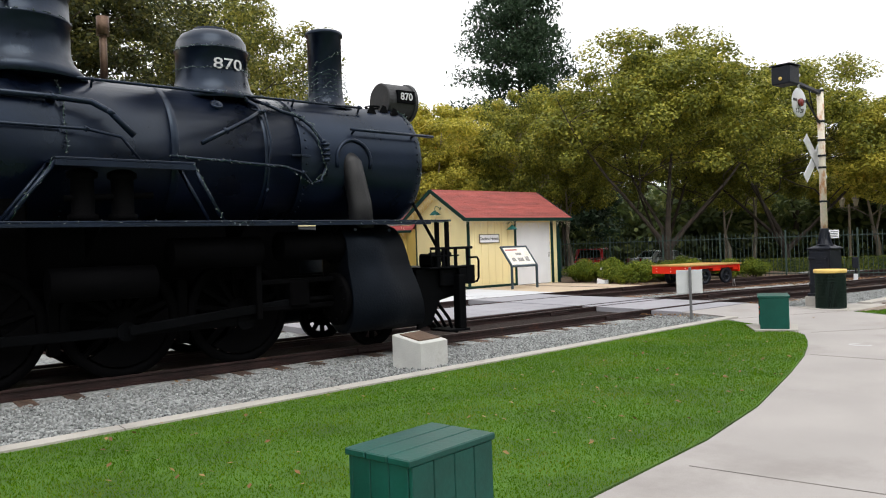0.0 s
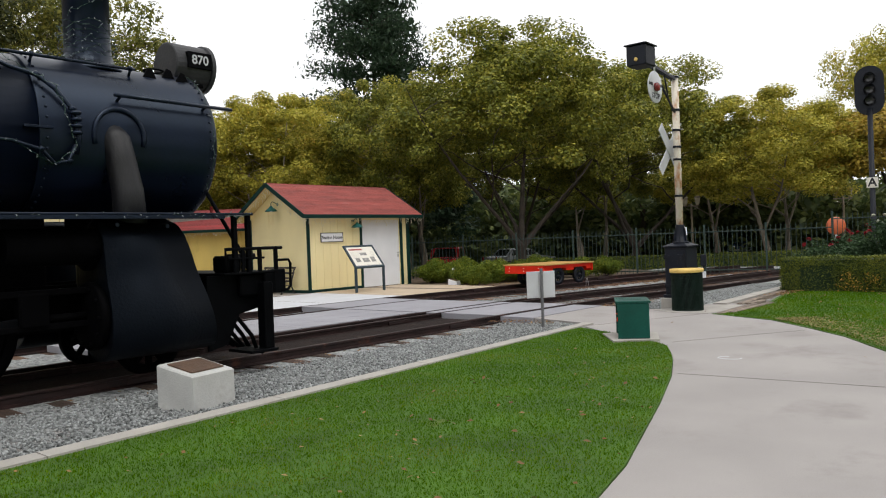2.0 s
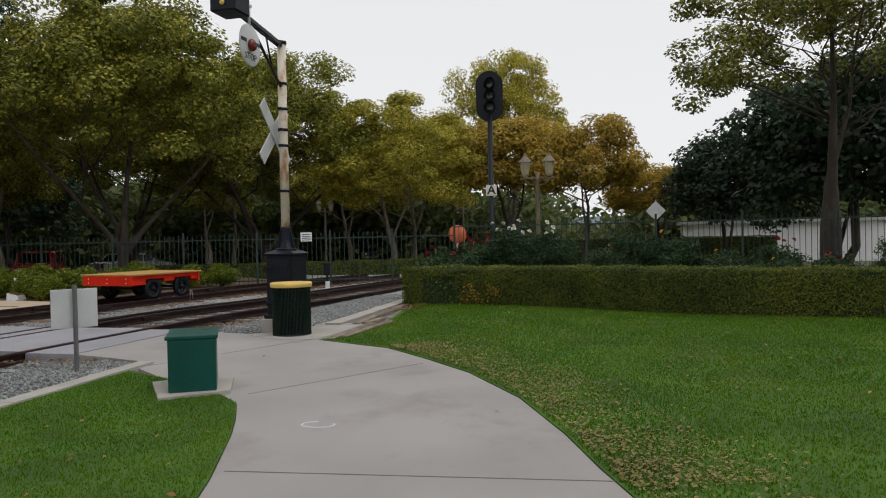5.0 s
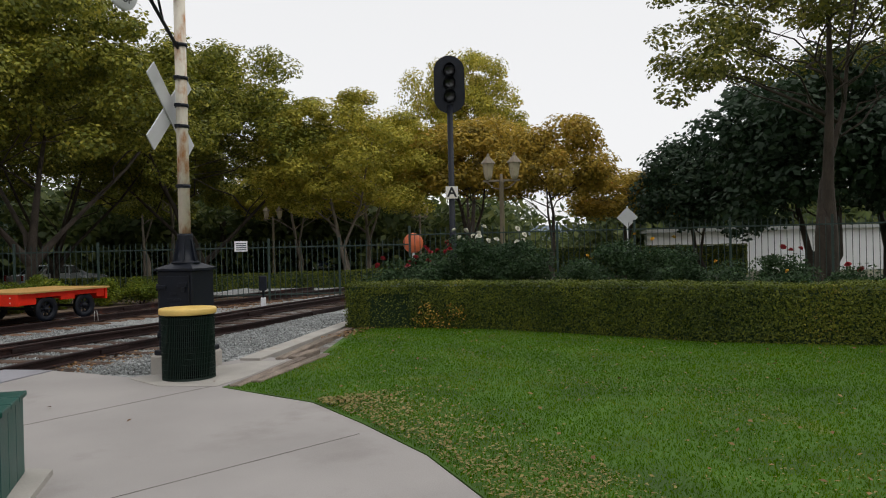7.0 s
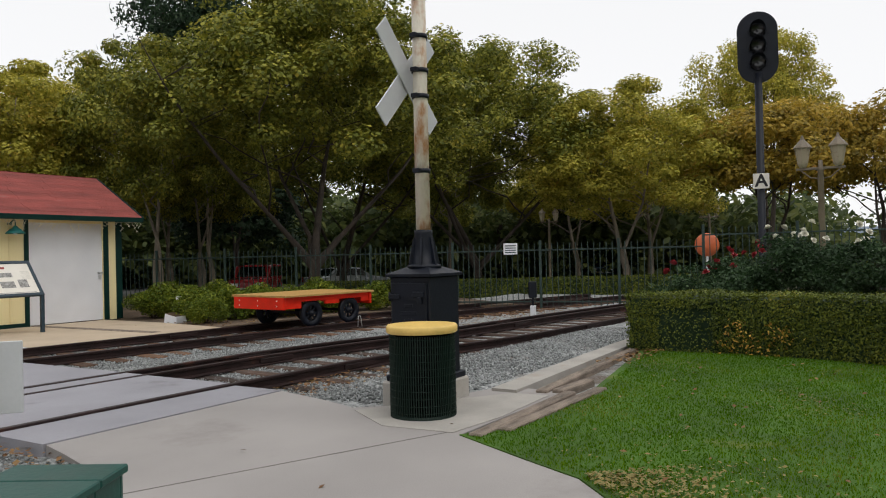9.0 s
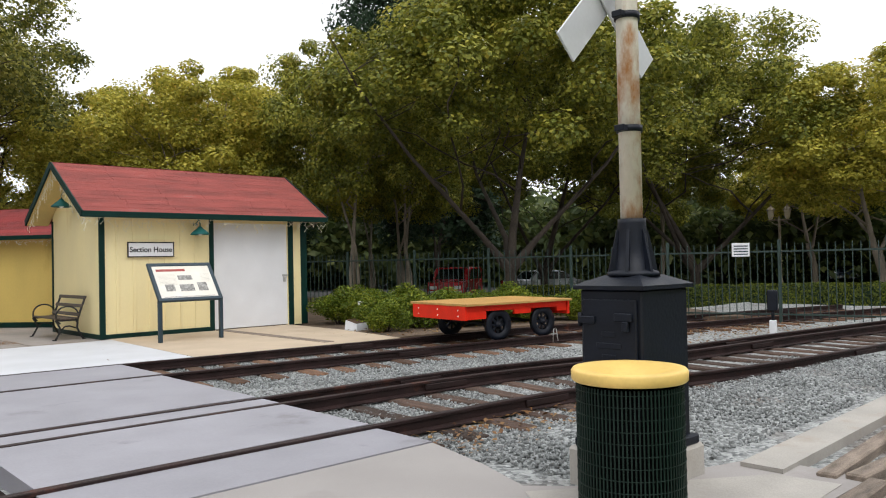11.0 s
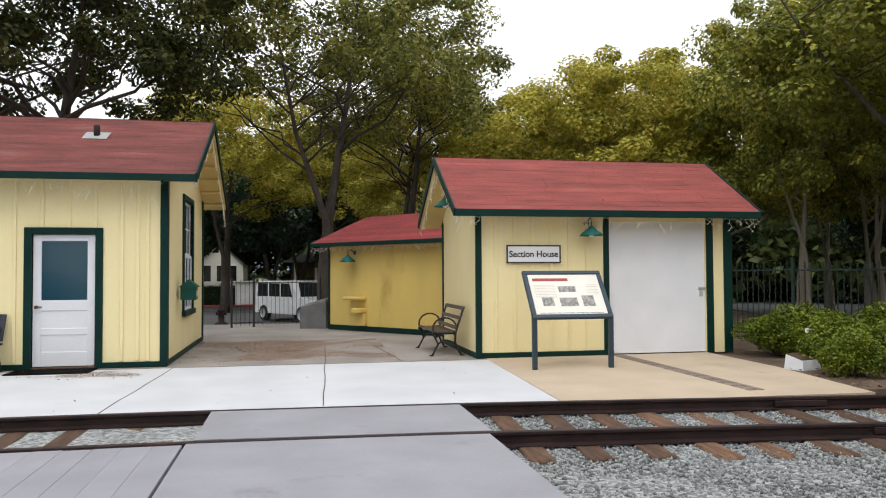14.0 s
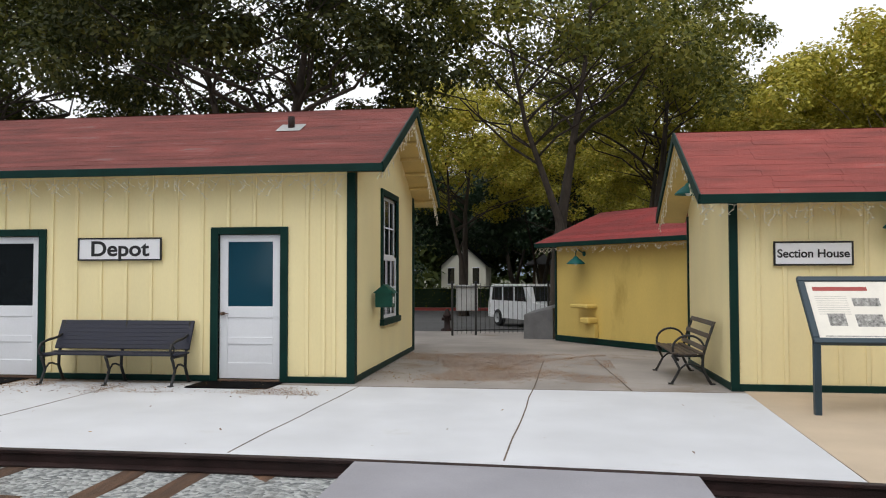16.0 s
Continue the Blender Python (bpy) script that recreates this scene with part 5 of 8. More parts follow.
for side in (-1, 1):
    s = Shape()
    y = side * 0.98
    s.box(-0.6, y - 0.03, 0.53, 4.25, y + 0.03, 0.65, 0.012)
    for x in (4.15, 2.6, 1.05, -0.5):
        s.lathe([(0.12, -0.05), (0.12, 0.05)], 16, pose(x, y, 0.59, 90))
    part("side_rod", s, GEAR, loco)
    s = Shape()
    y = side * 1.1
    s.box(0, -0.03, -0.06, 2.3, 0.03, 0.06, 0.012, pose(2.6, y, 0.6, 0, -5.0, 0))
    part("main_rod", s, GEAR, loco)
    s = Shape()
    s.box(4.3, y - 0.05, 1.06, 5.6, y + 0.05, 1.13, 0.01)
    s.box(4.3, y - 0.05, 0.70, 5.6, y + 0.05, 0.77, 0.01)
    s.box(4.25, y - 0.08, 0.6, 4.33, y + 0.3 * -side, 1.5, 0.01)
    part("crosshead_guide", s, DEEPBLACK, loco)
    s = Shape()
    s.box(4.75, y - 0.09, 0.74, 5.05, y + 0.09, 1.1, 0.02)
    s.cyl((5.0, y, 0.82), (5.6, y, 0.82), 0.04)
    part("crosshead", s, DEEPBLACK, loco)
    # cylinder block
    prof = [(-0.70, 1.86), (-1.15, 1.84), (-1.33, 1.72), (-1.40, 1.50), (-1.42, 1.25), (-1.50, 0.95), (-1.53, 0.70), (-1.48, 0.48), (-1.36, 0.34), (-1.15, 0.29), (-0.95, 0.36), (-0.78, 0.55), (-0.70, 0.9)]
    fine = []
    for (y0, z0), (y1, z1), (y2, z2), (y3, z3) in zip(prof[-1:] + prof[:-1], prof, prof[1:] + prof[:1], prof[2:] + prof[:2]):
        for u in (0.0, 0.34, 0.67):     # smooth the outline between its corners
            w = (-u ** 3 + 2 * u * u - u, 3 * u ** 3 - 5 * u * u + 2, -3 * u ** 3 + 4 * u * u + u, u ** 3 - u * u)
            fine.append((sum(a * b for a, b in zip(w, (y0, y1, y2, y3))) / 2, sum(a * b for a, b in zip(w, (z0, z1, z2, z3))) / 2))
    prof = fine
    s = Shape()
    rings = []
    for f, e in ((0.0, 0.94), (0.0, 1.0), (1.0, 1.0), (1.0, 0.94)):
        ring = []
        for yy, zz in prof:
            cx = 5.56 + (0.03 if e < 1 else 0.0)
            fx = 6.52 + (1.75 - zz) * 0.26 - (0.03 if e < 1 else 0)
            my, mz = -1.12, 1.05
            ring.append(((cx if f == 0 else fx) + (-0.03 if e < 1 and f == 0 else 0.03 if e < 1 else 0), -side * -1 * 0 + (my + (yy - my) * e) * -side * -1, mz + (zz - mz) * e))
        rings.append(ring)
    if side == 1:
        rings = [r[::-1] for r in rings]
    loft(s, rings, smooth=True)
    cyl = part("cylinder_block", s, CASING, loco, "smooth black cylinder casing")
    s = Shape()
    s.lathe([(0.05, 0), (0.36, 0.0), (0.38, 0.02), (0.38, 0.08)], 24, pose(5.46, side * 1.12, 0.80, 0, 90, 0))
    s.lathe([(0.05, 0), (0.2, 0.0), (0.22, 0.02), (0.22, 0.08)], 20, pose(5.46, side * 1.08, 1.52, 0, 90, 0))
    for k in range(10):
        a = 2 * math.pi * k / 10
        s.lathe([(0.022, 0), (0.022, 0.04)], 6, pose(5.43, side * 1.12 + 0.31 * math.cos(a), 0.80 + 0.31 * math.sin(a), 0, 90, 0))
    part("cylinder_cover", s, DEEPBLACK, cyl)
    for x, z in ((5.75, 1.8), (6.35, 1.78), (5.75, 0.42), (6.6, 0.42)):
        s = Shape()
        s.lathe([(0.025, 0), (0.015, 0.012), (0.003, 0.014)], 8, pose(x, side * 1.32, z, 90 * -side * -1))
        part("casing_bolt", s, BLACK, cyl)
# pilot
s = Shape()
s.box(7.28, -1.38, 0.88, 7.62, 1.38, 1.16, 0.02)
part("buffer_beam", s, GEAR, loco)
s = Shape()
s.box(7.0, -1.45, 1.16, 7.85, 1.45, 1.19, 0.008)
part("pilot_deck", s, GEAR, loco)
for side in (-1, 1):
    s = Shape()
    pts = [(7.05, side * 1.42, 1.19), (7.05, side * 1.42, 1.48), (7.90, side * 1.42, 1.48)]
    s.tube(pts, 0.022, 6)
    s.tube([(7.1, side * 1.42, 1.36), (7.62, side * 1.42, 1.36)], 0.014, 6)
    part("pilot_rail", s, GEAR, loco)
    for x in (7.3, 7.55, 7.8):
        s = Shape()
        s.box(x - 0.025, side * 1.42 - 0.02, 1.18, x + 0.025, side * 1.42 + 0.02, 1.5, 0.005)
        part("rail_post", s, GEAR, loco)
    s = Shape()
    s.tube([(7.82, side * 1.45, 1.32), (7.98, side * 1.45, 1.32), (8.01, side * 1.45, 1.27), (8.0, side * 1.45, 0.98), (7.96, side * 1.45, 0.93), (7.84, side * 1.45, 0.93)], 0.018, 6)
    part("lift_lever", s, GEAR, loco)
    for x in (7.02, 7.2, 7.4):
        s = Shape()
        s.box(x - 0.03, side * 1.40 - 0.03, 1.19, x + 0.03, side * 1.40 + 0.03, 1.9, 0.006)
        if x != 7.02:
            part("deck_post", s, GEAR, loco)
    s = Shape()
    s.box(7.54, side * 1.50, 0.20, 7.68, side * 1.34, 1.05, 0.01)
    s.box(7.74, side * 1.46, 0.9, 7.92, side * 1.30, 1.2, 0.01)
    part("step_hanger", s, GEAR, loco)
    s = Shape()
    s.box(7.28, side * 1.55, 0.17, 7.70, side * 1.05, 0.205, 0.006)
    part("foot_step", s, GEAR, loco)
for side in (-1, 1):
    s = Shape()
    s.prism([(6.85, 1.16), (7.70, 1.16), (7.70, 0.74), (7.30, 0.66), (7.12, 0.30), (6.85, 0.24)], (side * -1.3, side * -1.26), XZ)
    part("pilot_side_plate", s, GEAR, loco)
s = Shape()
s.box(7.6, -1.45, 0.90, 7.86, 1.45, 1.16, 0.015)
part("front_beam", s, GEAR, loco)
for side in (-1, 1):
    s = Shape()
    s.tube([(7.2, side * 0.62, 2.45), (7.72, side * 1.0, 1.19)], 0.026, 8)
    part("smokebox_brace", s, GEAR, loco)
    s = Shape()
    s.box(7.12, side * 1.0, 1.19, 7.34, side * 1.34, 1.40, 0.03)
    s.cyl((7.2, side * 1.2, 1.38), (7.62, side * 1.2, 1.38), 0.04)
    part("pilot_box", s, GEAR, loco)
for k in range(13):
    y = -1.3 + 2.6 * k / 12
    x1 = 8.15 - 0.35 * abs(y) / 1.3
    s = Shape()
    s.tube([(7.25, y * 0.9, 0.9), (7.32, y * 0.93, 0.62), (7.5, y * 0.97, 0.36), (x1 - 0.25, y, 0.15)], 0.028, 6)
    part("pilot_bar", s, GEAR, loco)
s = Shape()
s.tube([(7.62, -1.3, 0.15), (7.9, -0.5, 0.15), (8.0, 0, 0.15), (7.9, 0.5, 0.15), (7.62, 1.3, 0.15)], 0.04, 6)
part("pilot_toe", s, GEAR, loco)
s = Shape()
s.box(7.86, -0.12, 0.86, 8.2, 0.12, 1.1, 0.04)
s.cyl((8.22, 0.05, 0.8), (8.22, 0.05, 1.14), 0.1)
part("coupler", s, DEEPBLACK, loco)
s = Shape()
s.lathe([(0.04, 0), (0.09, 0.02), (0.09, 0.06), (0.05, 0.12), (0.02, 0.16)], 12, pose(7.42, -1.0, 1.19))
s.tube([(7.2, -1.15, 1.25), (7.3, -1.1, 1.36), (7.45, -1.05, 1.38), (7.6, -1.1, 1.24)], 0.03, 8)
part("pilot_fittings", s, GEAR, loco)
# light strings wound about rails, seams and chimney
rnd = random.Random(11)
s, bulbs = Shape(), Shape()


def wound(pts, amp, step=0.05):
    last = None
    P = [Vector(p) for p in pts]
    for a, c in zip(P, P[1:]):
        n = max(2, int((c - a).length / step))
        for i in range(n):
            q = a + (c - a) * (i / n) + Vector((rnd.uniform(-1, 1), rnd.uniform(-1, 1), rnd.uniform(-1, 1))) * amp
            if last is not None:
                s.tube([last, q], 0.004, 3)
            if rnd.random() < 0.7:
                bulbs.tube([q, q + Vector((rnd.uniform(-1, 1), rnd.uniform(-1, 0.3), rnd.uniform(-1, 1))).normalized() * 0.03], 0.007, 4, 0.003)
            last = q


wound([on_boiler(x, 55, 1.06) for x in (0, 2.4, 4, 5.5, 6.4)], 0.03)
wound([(x, -1.5, 1.9) for x in (0.5, 2, 4, 6, 7.4)], 0.025)
wound([on_boiler(2.0, a, 0.98) for a in range(70, -20, -10)], 0.02)
wound([on_boiler(7.24, a, 0.99) for a in range(80, -50, -10)], 0.02)
wound([on_boiler(x, a, 1.09) for x, a in ((3.2, -6), (4.0, -8), (4.8, -10), (5.25, -22), (5.46, -10), (5.3, 25), (4.9, 39), (4.75, 48))], 0.02)
wound([(3.35, -1.46, 2.6), (3.7, -1.46, 1.92)], 0.03)
wound([(1.75, -1.46, 2.6), (1.25, -1.46, 1.92)], 0.03)
wound([(6.12 + 0.33 * math.cos(a), 0.33 * math.sin(a), 3.9 + 0.45 * a / 44) for a in np.arange(0, 44, 0.5)], 0.03, 0.06)
wound([(6.12 + 0.32 * math.cos(a), 0.32 * math.sin(a), 3.85 + 1.0 * (a / 6.3)) for a in np.arange(3.5, 6.0, 0.3)], 0.02, 0.06)
wound([(4.22 + 0.55 * math.cos(a), 0.55 * math.sin(a), 4.42) for a in np.arange(3.0, 6.5, 0.3)], 0.015)
wound([(4.22 + 0.54 * math.cos(a), 0.54 * math.sin(a), 4.12) for a in np.arange(3.0, 6.5, 0.3)], 0.015)
wound([(1.72 + 0.6 * math.cos(a), 0.6 * math.sin(a), 4.5) for a in np.arange(3.0, 6.5, 0.3)], 0.015)
tagged(part("light_string", s, WIREG, loco, "green light string wound about the engine"), kind="stuff")
tagged(part("bulbs", bulbs, BULB, loco, "small pale glass bulbs of the light string"), kind="stuff")


# ---- crossing signal with swinging disc ----
sg = thing("crossing_signal", (16.34, 7.95, 0), label="old crossing signal with crossbuck and stop disc on flaking pole", category="signal")
s = Shape()
s.box(-0.30, -0.27, -0.14, 0.36, 0.32, 0.20, 0.02)
part("footing", s, CURB, sg, "cream concrete footing")
s = Shape()
s.box(-0.25, -0.22, 0.22, 0.27, 0.23, 1.19, 0.012)
s.box(-0.29, -0.26, 0.20, 0.31, 0.27, 0.26, 0.01)
cabinet = part("cabinet", s, BLACKP, sg, "black relay cabinet")
s = Shape()
loft(s, [[(-0.28, -0.25, 1.19), (0.30, -0.25, 1.19), (0.30, 0.26, 1.19), (-0.28, 0.26, 1.19)], [(-0.28, -0.25, 1.215), (0.30, -0.25, 1.215), (0.30, 0.26, 1.215), (-0.28, 0.26, 1.215)], [(-0.13, -0.13, 1.275), (0.14, -0.13, 1.275), (0.14, 0.13, 1.275), (-0.13, 0.13, 1.275)]])
part("cabinet_roof", s, BLACKP, cabinet)
s = Shape()
s.box(-0.272, -0.19, 0.32, -0.25, 0.20, 1.13, 0.006)
part("cabinet_door", s, BLACKP, cabinet)
s = Shape()
s.box(-0.295, -0.17, 1.0, -0.272, -0.05, 1.05, 0.004)
s.box(-0.305, -0.15, 0.94, -0.28, -0.11, 1.0, 0.004)
part("hasp", s, BLACKP, cabinet)
for z in (0.42, 0.98):
    s = Shape()
    s.box(-0.29, 0.10, z, -0.268, 0.225, z + 0.045, 0.005)
    s.cyl((-0.275, 0.215, z - 0.02), (-0.275, 0.215, z + 0.065), 0.014, n=8)
    part("hinge", s, BLACKP, cabinet)
for z, w in ((0.90, 0.05), (0.83, 0.09), (0.76, 0.05), (0.69, 0.12), (0.60, 0.05)):
    s = Shape()
    s.box(-0.277, 0.005 - w, z, -0.270, 0.005 + w, z + 0.035, 0.003)
    part("cast_bar", s, BLACKP, cabinet)
s = Shape()
s.lathe([(0.17, 1.27), (0.16, 1.295), (0.115, 1.31), (0.10, 1.45), (0.088, 1.6), (0.088, 1.63)], 20)
socket = part("pole_socket", s, BLACKP, sg, "black finned pole socket")
for k in range(6):
    s = Shape()
    fin = [(r, u, z) for z, r in ((1.29, 0.16), (1.56, 0.10)) for r, u in ((r, -0.01), (r, 0.01), (0.085, 0.01), (0.085, -0.01))]
    s.add([pose(0, 0, 0, 0, 0, k * 60 + 20) @ Vector(v) for v in fin], [(0, 1, 5, 4), (1, 2, 6, 5), (3, 0, 4, 7), (4, 5, 6, 7)])
    part("fin", s, BLACKP, socket)
s = Shape()
s.lathe([(0.07, 1.6), (0.068, 4.58)], 20)
part("pole", s, POLEM, sg, "cream pole with flaking rusty paint")
for z in (2.2, 2.92, 3.17, 3.5, 3.9, 4.55):
    s = Shape()
    s.lathe([(0.07, -0.02), (0.082, -0.02), (0.082, 0.02), (0.07, 0.02)], 18, pose(0, 0, z), caps=False)
    s.box(-0.12, -0.035, z - 0.02, -0.07, 0.035, z + 0.02, 0.004)
    s.box(0.07, -0.02, z - 0.015, 0.12, 0.02, z + 0.015, 0.004)
    part("pole_clamp", s, BLACKP, sg)
# crossbuck
for k, a in enumerate((45, -45)):
    s = Shape()
    s.box(-0.62, 0.10 + 0.02 * k, -0.11, 0.62, 0.115 + 0.02 * k, 0.11, 0.004)
    part("crossbuck_board", s, ALU, sg, "grey back of a crossbuck board", at=pose(0, 0.03, 3.12, 0, a, 0))
# arm
s = Shape()
am = pose(0, 0, 0, 0, 0, 9)
s.box(-2.05, -0.035, 4.48, 0.12, -0.005, 4.54, 0.004, am)
s.box(-2.05, 0.03, 4.48, 0.12, 0.06, 4.54, 0.004, am)
for x in (-1.8, -1.4, -1.0, -0.6, -0.2):
    s.box(x, -0.03, 4.50, x + 0.03, 0.05, 4.53, 0, am)
arm = part("arm", s, BLACKP, sg, "black steel bracket arm")
s = Shape()
s.tube([(-1.45, -0.23, 4.47), (-0.05, 0.0, 3.85)], 0.022, 6)
s.tube([(-0.75, -0.12, 4.47), (-0.5, -0.08, 4.05)], 0.014, 6)
part("arm_brace", s, BLACKP, sg)
s = Shape()
s.box(-2.38, -0.53, 4.37, -1.98, -0.17, 4.72, 0.02)
s.box(-2.41, -0.56, 4.72, -1.95, -0.14, 4.745, 0.01)
mb = part("motor_box", s, BLACKP, sg, "black motor box with hooded top")
s = Shape()
s.lathe([(0.03, 0), (0.035, 0.02), (0.015, 0.04)], 12, pose(-2.38, -0.36, 4.47, 0, -90, 0))
part("lamp_cap", s, BINY, mb)
s = Shape()
s.cyl((-1.98, -0.39, 4.60), (-1.73, -0.39, 4.60), 0.035)
s.cyl((-1.75, -0.39, 4.66), (-1.75, -0.39, 4.32), 0.018, n=10)
part("banner_rod", s, SIGNW, sg, "white banner rod")
s = Shape()
s.lathe([(0.02, -0.012), (0.27, -0.012), (0.285, -0.006), (0.285, 0.006), (0.27, 0.012), (0.02, 0.012)], 36, pose(-1.75, -0.39, 4.07, 90))
disc = part("stop_disc", s, ALU, sg, "white round swinging disc with red centre lamp")
s = Shape()
s.lathe([(0.075, 0.0), (0.085, 0.03), (0.07, 0.06), (0.04, 0.07)], 18, pose(-1.75, -0.402, 4.07, 90))
part("red_lamp", s, REDLENS, disc)
s = Shape()
s.box(-2.01, -0.407, 4.09, -1.86, -0.403, 4.14)
part("disc_band", s, INK, disc)
s = Shape()
s.box(-1.64, -0.407, 4.09, -1.49, -0.403, 4.14)
part("disc_band", s, INK, disc)
lettering("lettering", "STOP", 0.13, INK, disc, pose(-1.75, -0.404, 3.91, 90), 0.002)

# bin
bn = thing("litter_bin", (15.715, 7.58, 0), label="round dark green wire litter bin with yellow lid", category="bin")
s = Shape()
s.lathe([(0.285, 0.0), (0.285, 0.03), (0.27, 0.03), (0.27, 0.0)], 36, caps=False)
s.lathe([(0.268, 0.012), (0.02, 0.012)], 30, caps=False)
part("base_ring", s, BING, bn)
s = Shape()
s.lathe([(0.3, 0.72), (0.31, 0.73), (0.312, 0.775), (0.3, 0.79), (0.265, 0.785), (0.085, 0.735), (0.08, 0.725), (0.26, 0.765), (0.29, 0.75)], 40, caps=False)
part("lid", s, BINY, bn, "worn yellow dished lid with a round hole")
s = Shape()
s.box(-0.004, -0.287, 0.0, 0.004, -0.281, 0.705)
wm = s.mesh("wire", BING)
for k in range(84):
    part("wire", wm, BING, bn, at=pose(0, 0, 0, 0, 0, k * 360 / 84))
for k in range(11):
    s = Shape()
    s.tube([(0.288 * math.cos(a), 0.288 * math.sin(a), 0.06 + k * 0.062) for a in np.linspace(0, 2 * math.pi, 37)], 0.003, 4)
    part("hoop", s, BING, bn)
s = Shape()
s.lathe([(0.02, 0.02), (0.24, 0.02), (0.255, 0.69), (0.245, 0.69), (0.23, 0.05)], 28, caps=False)
part("liner", s, DEEPBLACK, bn, "black liner")
s = Shape()
s.prism([(15.24, 7.0), (15.9, 6.93), (17.0, 6.97), (16.95, 7.35), (15.6, 8.25), (15.2, 7.65)], (0.001, 0.006))
solid("bin_slab", s, CURB, "pale concrete slab under the bin", "slab", kind="structure")


# ---- green boxes ----
def crate(name, at, rz, w, d, h, label, open_end):
    t = thing(name, at, rz, label, "box", "green boxes")
    n = 3
    for k in range(n):
        s = Shape()
        s.box(-w / 2 - 0.02, -d / 2 - 0.02 + (d + 0.04) * k / n + 0.003, h - 0.035, w / 2 + 0.02, -d / 2 - 0.02 + (d + 0.04) * (k + 1) / n - 0.003, h, 0.006)
        part("lid_plank", s, GREENB, t)
    m = 1 if open_end else 4
    for k in range(m):
        for sd in (-1, 1):
            s = Shape()
            s.box(-w / 2 + w * k / m + 0.002, sd * d / 2 - 0.012, 0.02, -w / 2 + w * (k + 1) / m - 0.002, sd * d / 2 + 0.012, h - 0.036, 0.004)
            part("side_plank", s, GREENB, t)
    for k in range(3):
        for sd in (-1, 1):
            if sd == -1 and open_end:
                continue
            s = Shape()
            s.box(sd * w / 2 - 0.024 * (sd > 0), -d / 2 + 0.013 + (d - 0.026) * k / 3 + 0.002, 0.02, sd * w / 2 + 0.024 * (sd < 0), -d / 2 + 0.013 + (d - 0.026) * (k + 1) / 3 - 0.002, h - 0.036, 0.004)
            part("end_plank", s, GREENB, t)
    return t


crate("valve_box", (11.70, 6.69, 0.018), -60, 0.43, 0.68, 0.54, "dark green wooden box open at one end by the path", True)
s = Shape()
s.prism([(11.09, 6.67), (11.52, 6.2), (12.2, 6.55), (12.19, 6.87), (11.79, 7.22)], (-0.1, 0.036))
solid("box_slab", s, CURB, "rough concrete slab under the green box", "slab", kind="structure")
t = thing("pipe_valve", (11.60, 6.80, 0.036), 0, "red and brass pipe valve inside the green box", "valve")
s = Shape()
s.lathe([(0.04, 0), (0.04, 0.2), (0.07, 0.21), (0.07, 0.26), (0.03, 0.3)], 12)
part("valve_body", s, RED, t)
s = Shape()
s.lathe([(0.07, 0.0), (0.08, 0.01), (0.07, 0.02)], 14, pose(0, 0, 0.31), caps=False)
s.cyl((0, 0, 0.29), (0, 0, 0.33), 0.015)
part("hand_wheel", s, RED, t)
crate("valve_box", (2.04, 3.45, 0.01), 10, 0.60, 0.40, 0.53, "dark green wooden box with plank lid on the lawn", False)

# plate on post beside the crossing
t = thing("sign_post", (12.6, 8.79, -0.06), label="thin grey post carrying a blank metal sign seen from behind", category="sign post")
s = Shape()
s.box(-0.02, -0.02, 0, 0.02, 0.02, 1.02, 0.004)
part("post", s, BINC, t, "dark grey steel post")
s = Shape()
s.box(-0.25, 0.02, 0.52, 0.25, 0.032, 0.97, 0.004)
pl = part("plate", s, ALU, t, "pale metal plate", at=pose(0.02, 0.02, 0, 0, 0, -38))

# plaque block
t = thing("plaque_block", (5.82, 8.41, -0.05), 12, "square pale concrete block with sloping bronze plaque", "plaque")
s = Shape()
loft(s, [[(-0.27, -0.24, 0), (0.27, -0.24, 0), (0.27, 0.24, 0), (-0.27, 0.24, 0)], [(-0.27, -0.24, 0.33), (0.27, -0.24, 0.33), (0.27, 0.24, 0.42), (-0.27, 0.24, 0.42)], [(-0.255, -0.225, 0.345), (0.255, -0.225, 0.345), (0.255, 0.225, 0.435), (-0.255, 0.225, 0.435)]])
part("block", s, BLOCKC, t)
s = Shape()
s.box(-0.21, -0.17, 0, 0.21, 0.17, 0.014, 0.004, pose(0, 0.0, 0.392, 11.3))
part("plaque", s, BRONZE, t, "brown bronze plaque")

# ---- information board ----
ORIGIN = YARD
t = thing("information_board", (18.2, 19.05, 0), label="sloping information board in a slate blue frame on two posts", category="information board")
tilt = math.degrees(math.atan2(0.70, 0.56))
PM = pose(0, -0.03, 0.75, tilt)
for x in (-0.60, 0.60):
    s = Shape()
    s.box(x - 0.035, -0.035, 0, x + 0.035, 0.035, 0.80, 0.006)
    part("post", s, NAVY, t)
s = Shape()
s.box(-0.635, 0.0, -0.03, 0.635, 0.07, 0.03, 0.008)
s.box(-0.635, 0.83, -0.03, 0.635, 0.90, 0.03, 0.008)
s.box(-0.635, 0.07, -0.03, -0.565, 0.83, 0.03, 0.008)
s.box(0.565, 0.07, -0.03, 0.635, 0.83, 0.03, 0.008)
part("frame", s, NAVY, t, at=PM)
s = Shape()
s.box(-0.566, 0.069, -0.02, 0.566, 0.831, 0.012)
pn = part("panel", s, CREAM, t, "cream printed panel with pictures", at=PM)
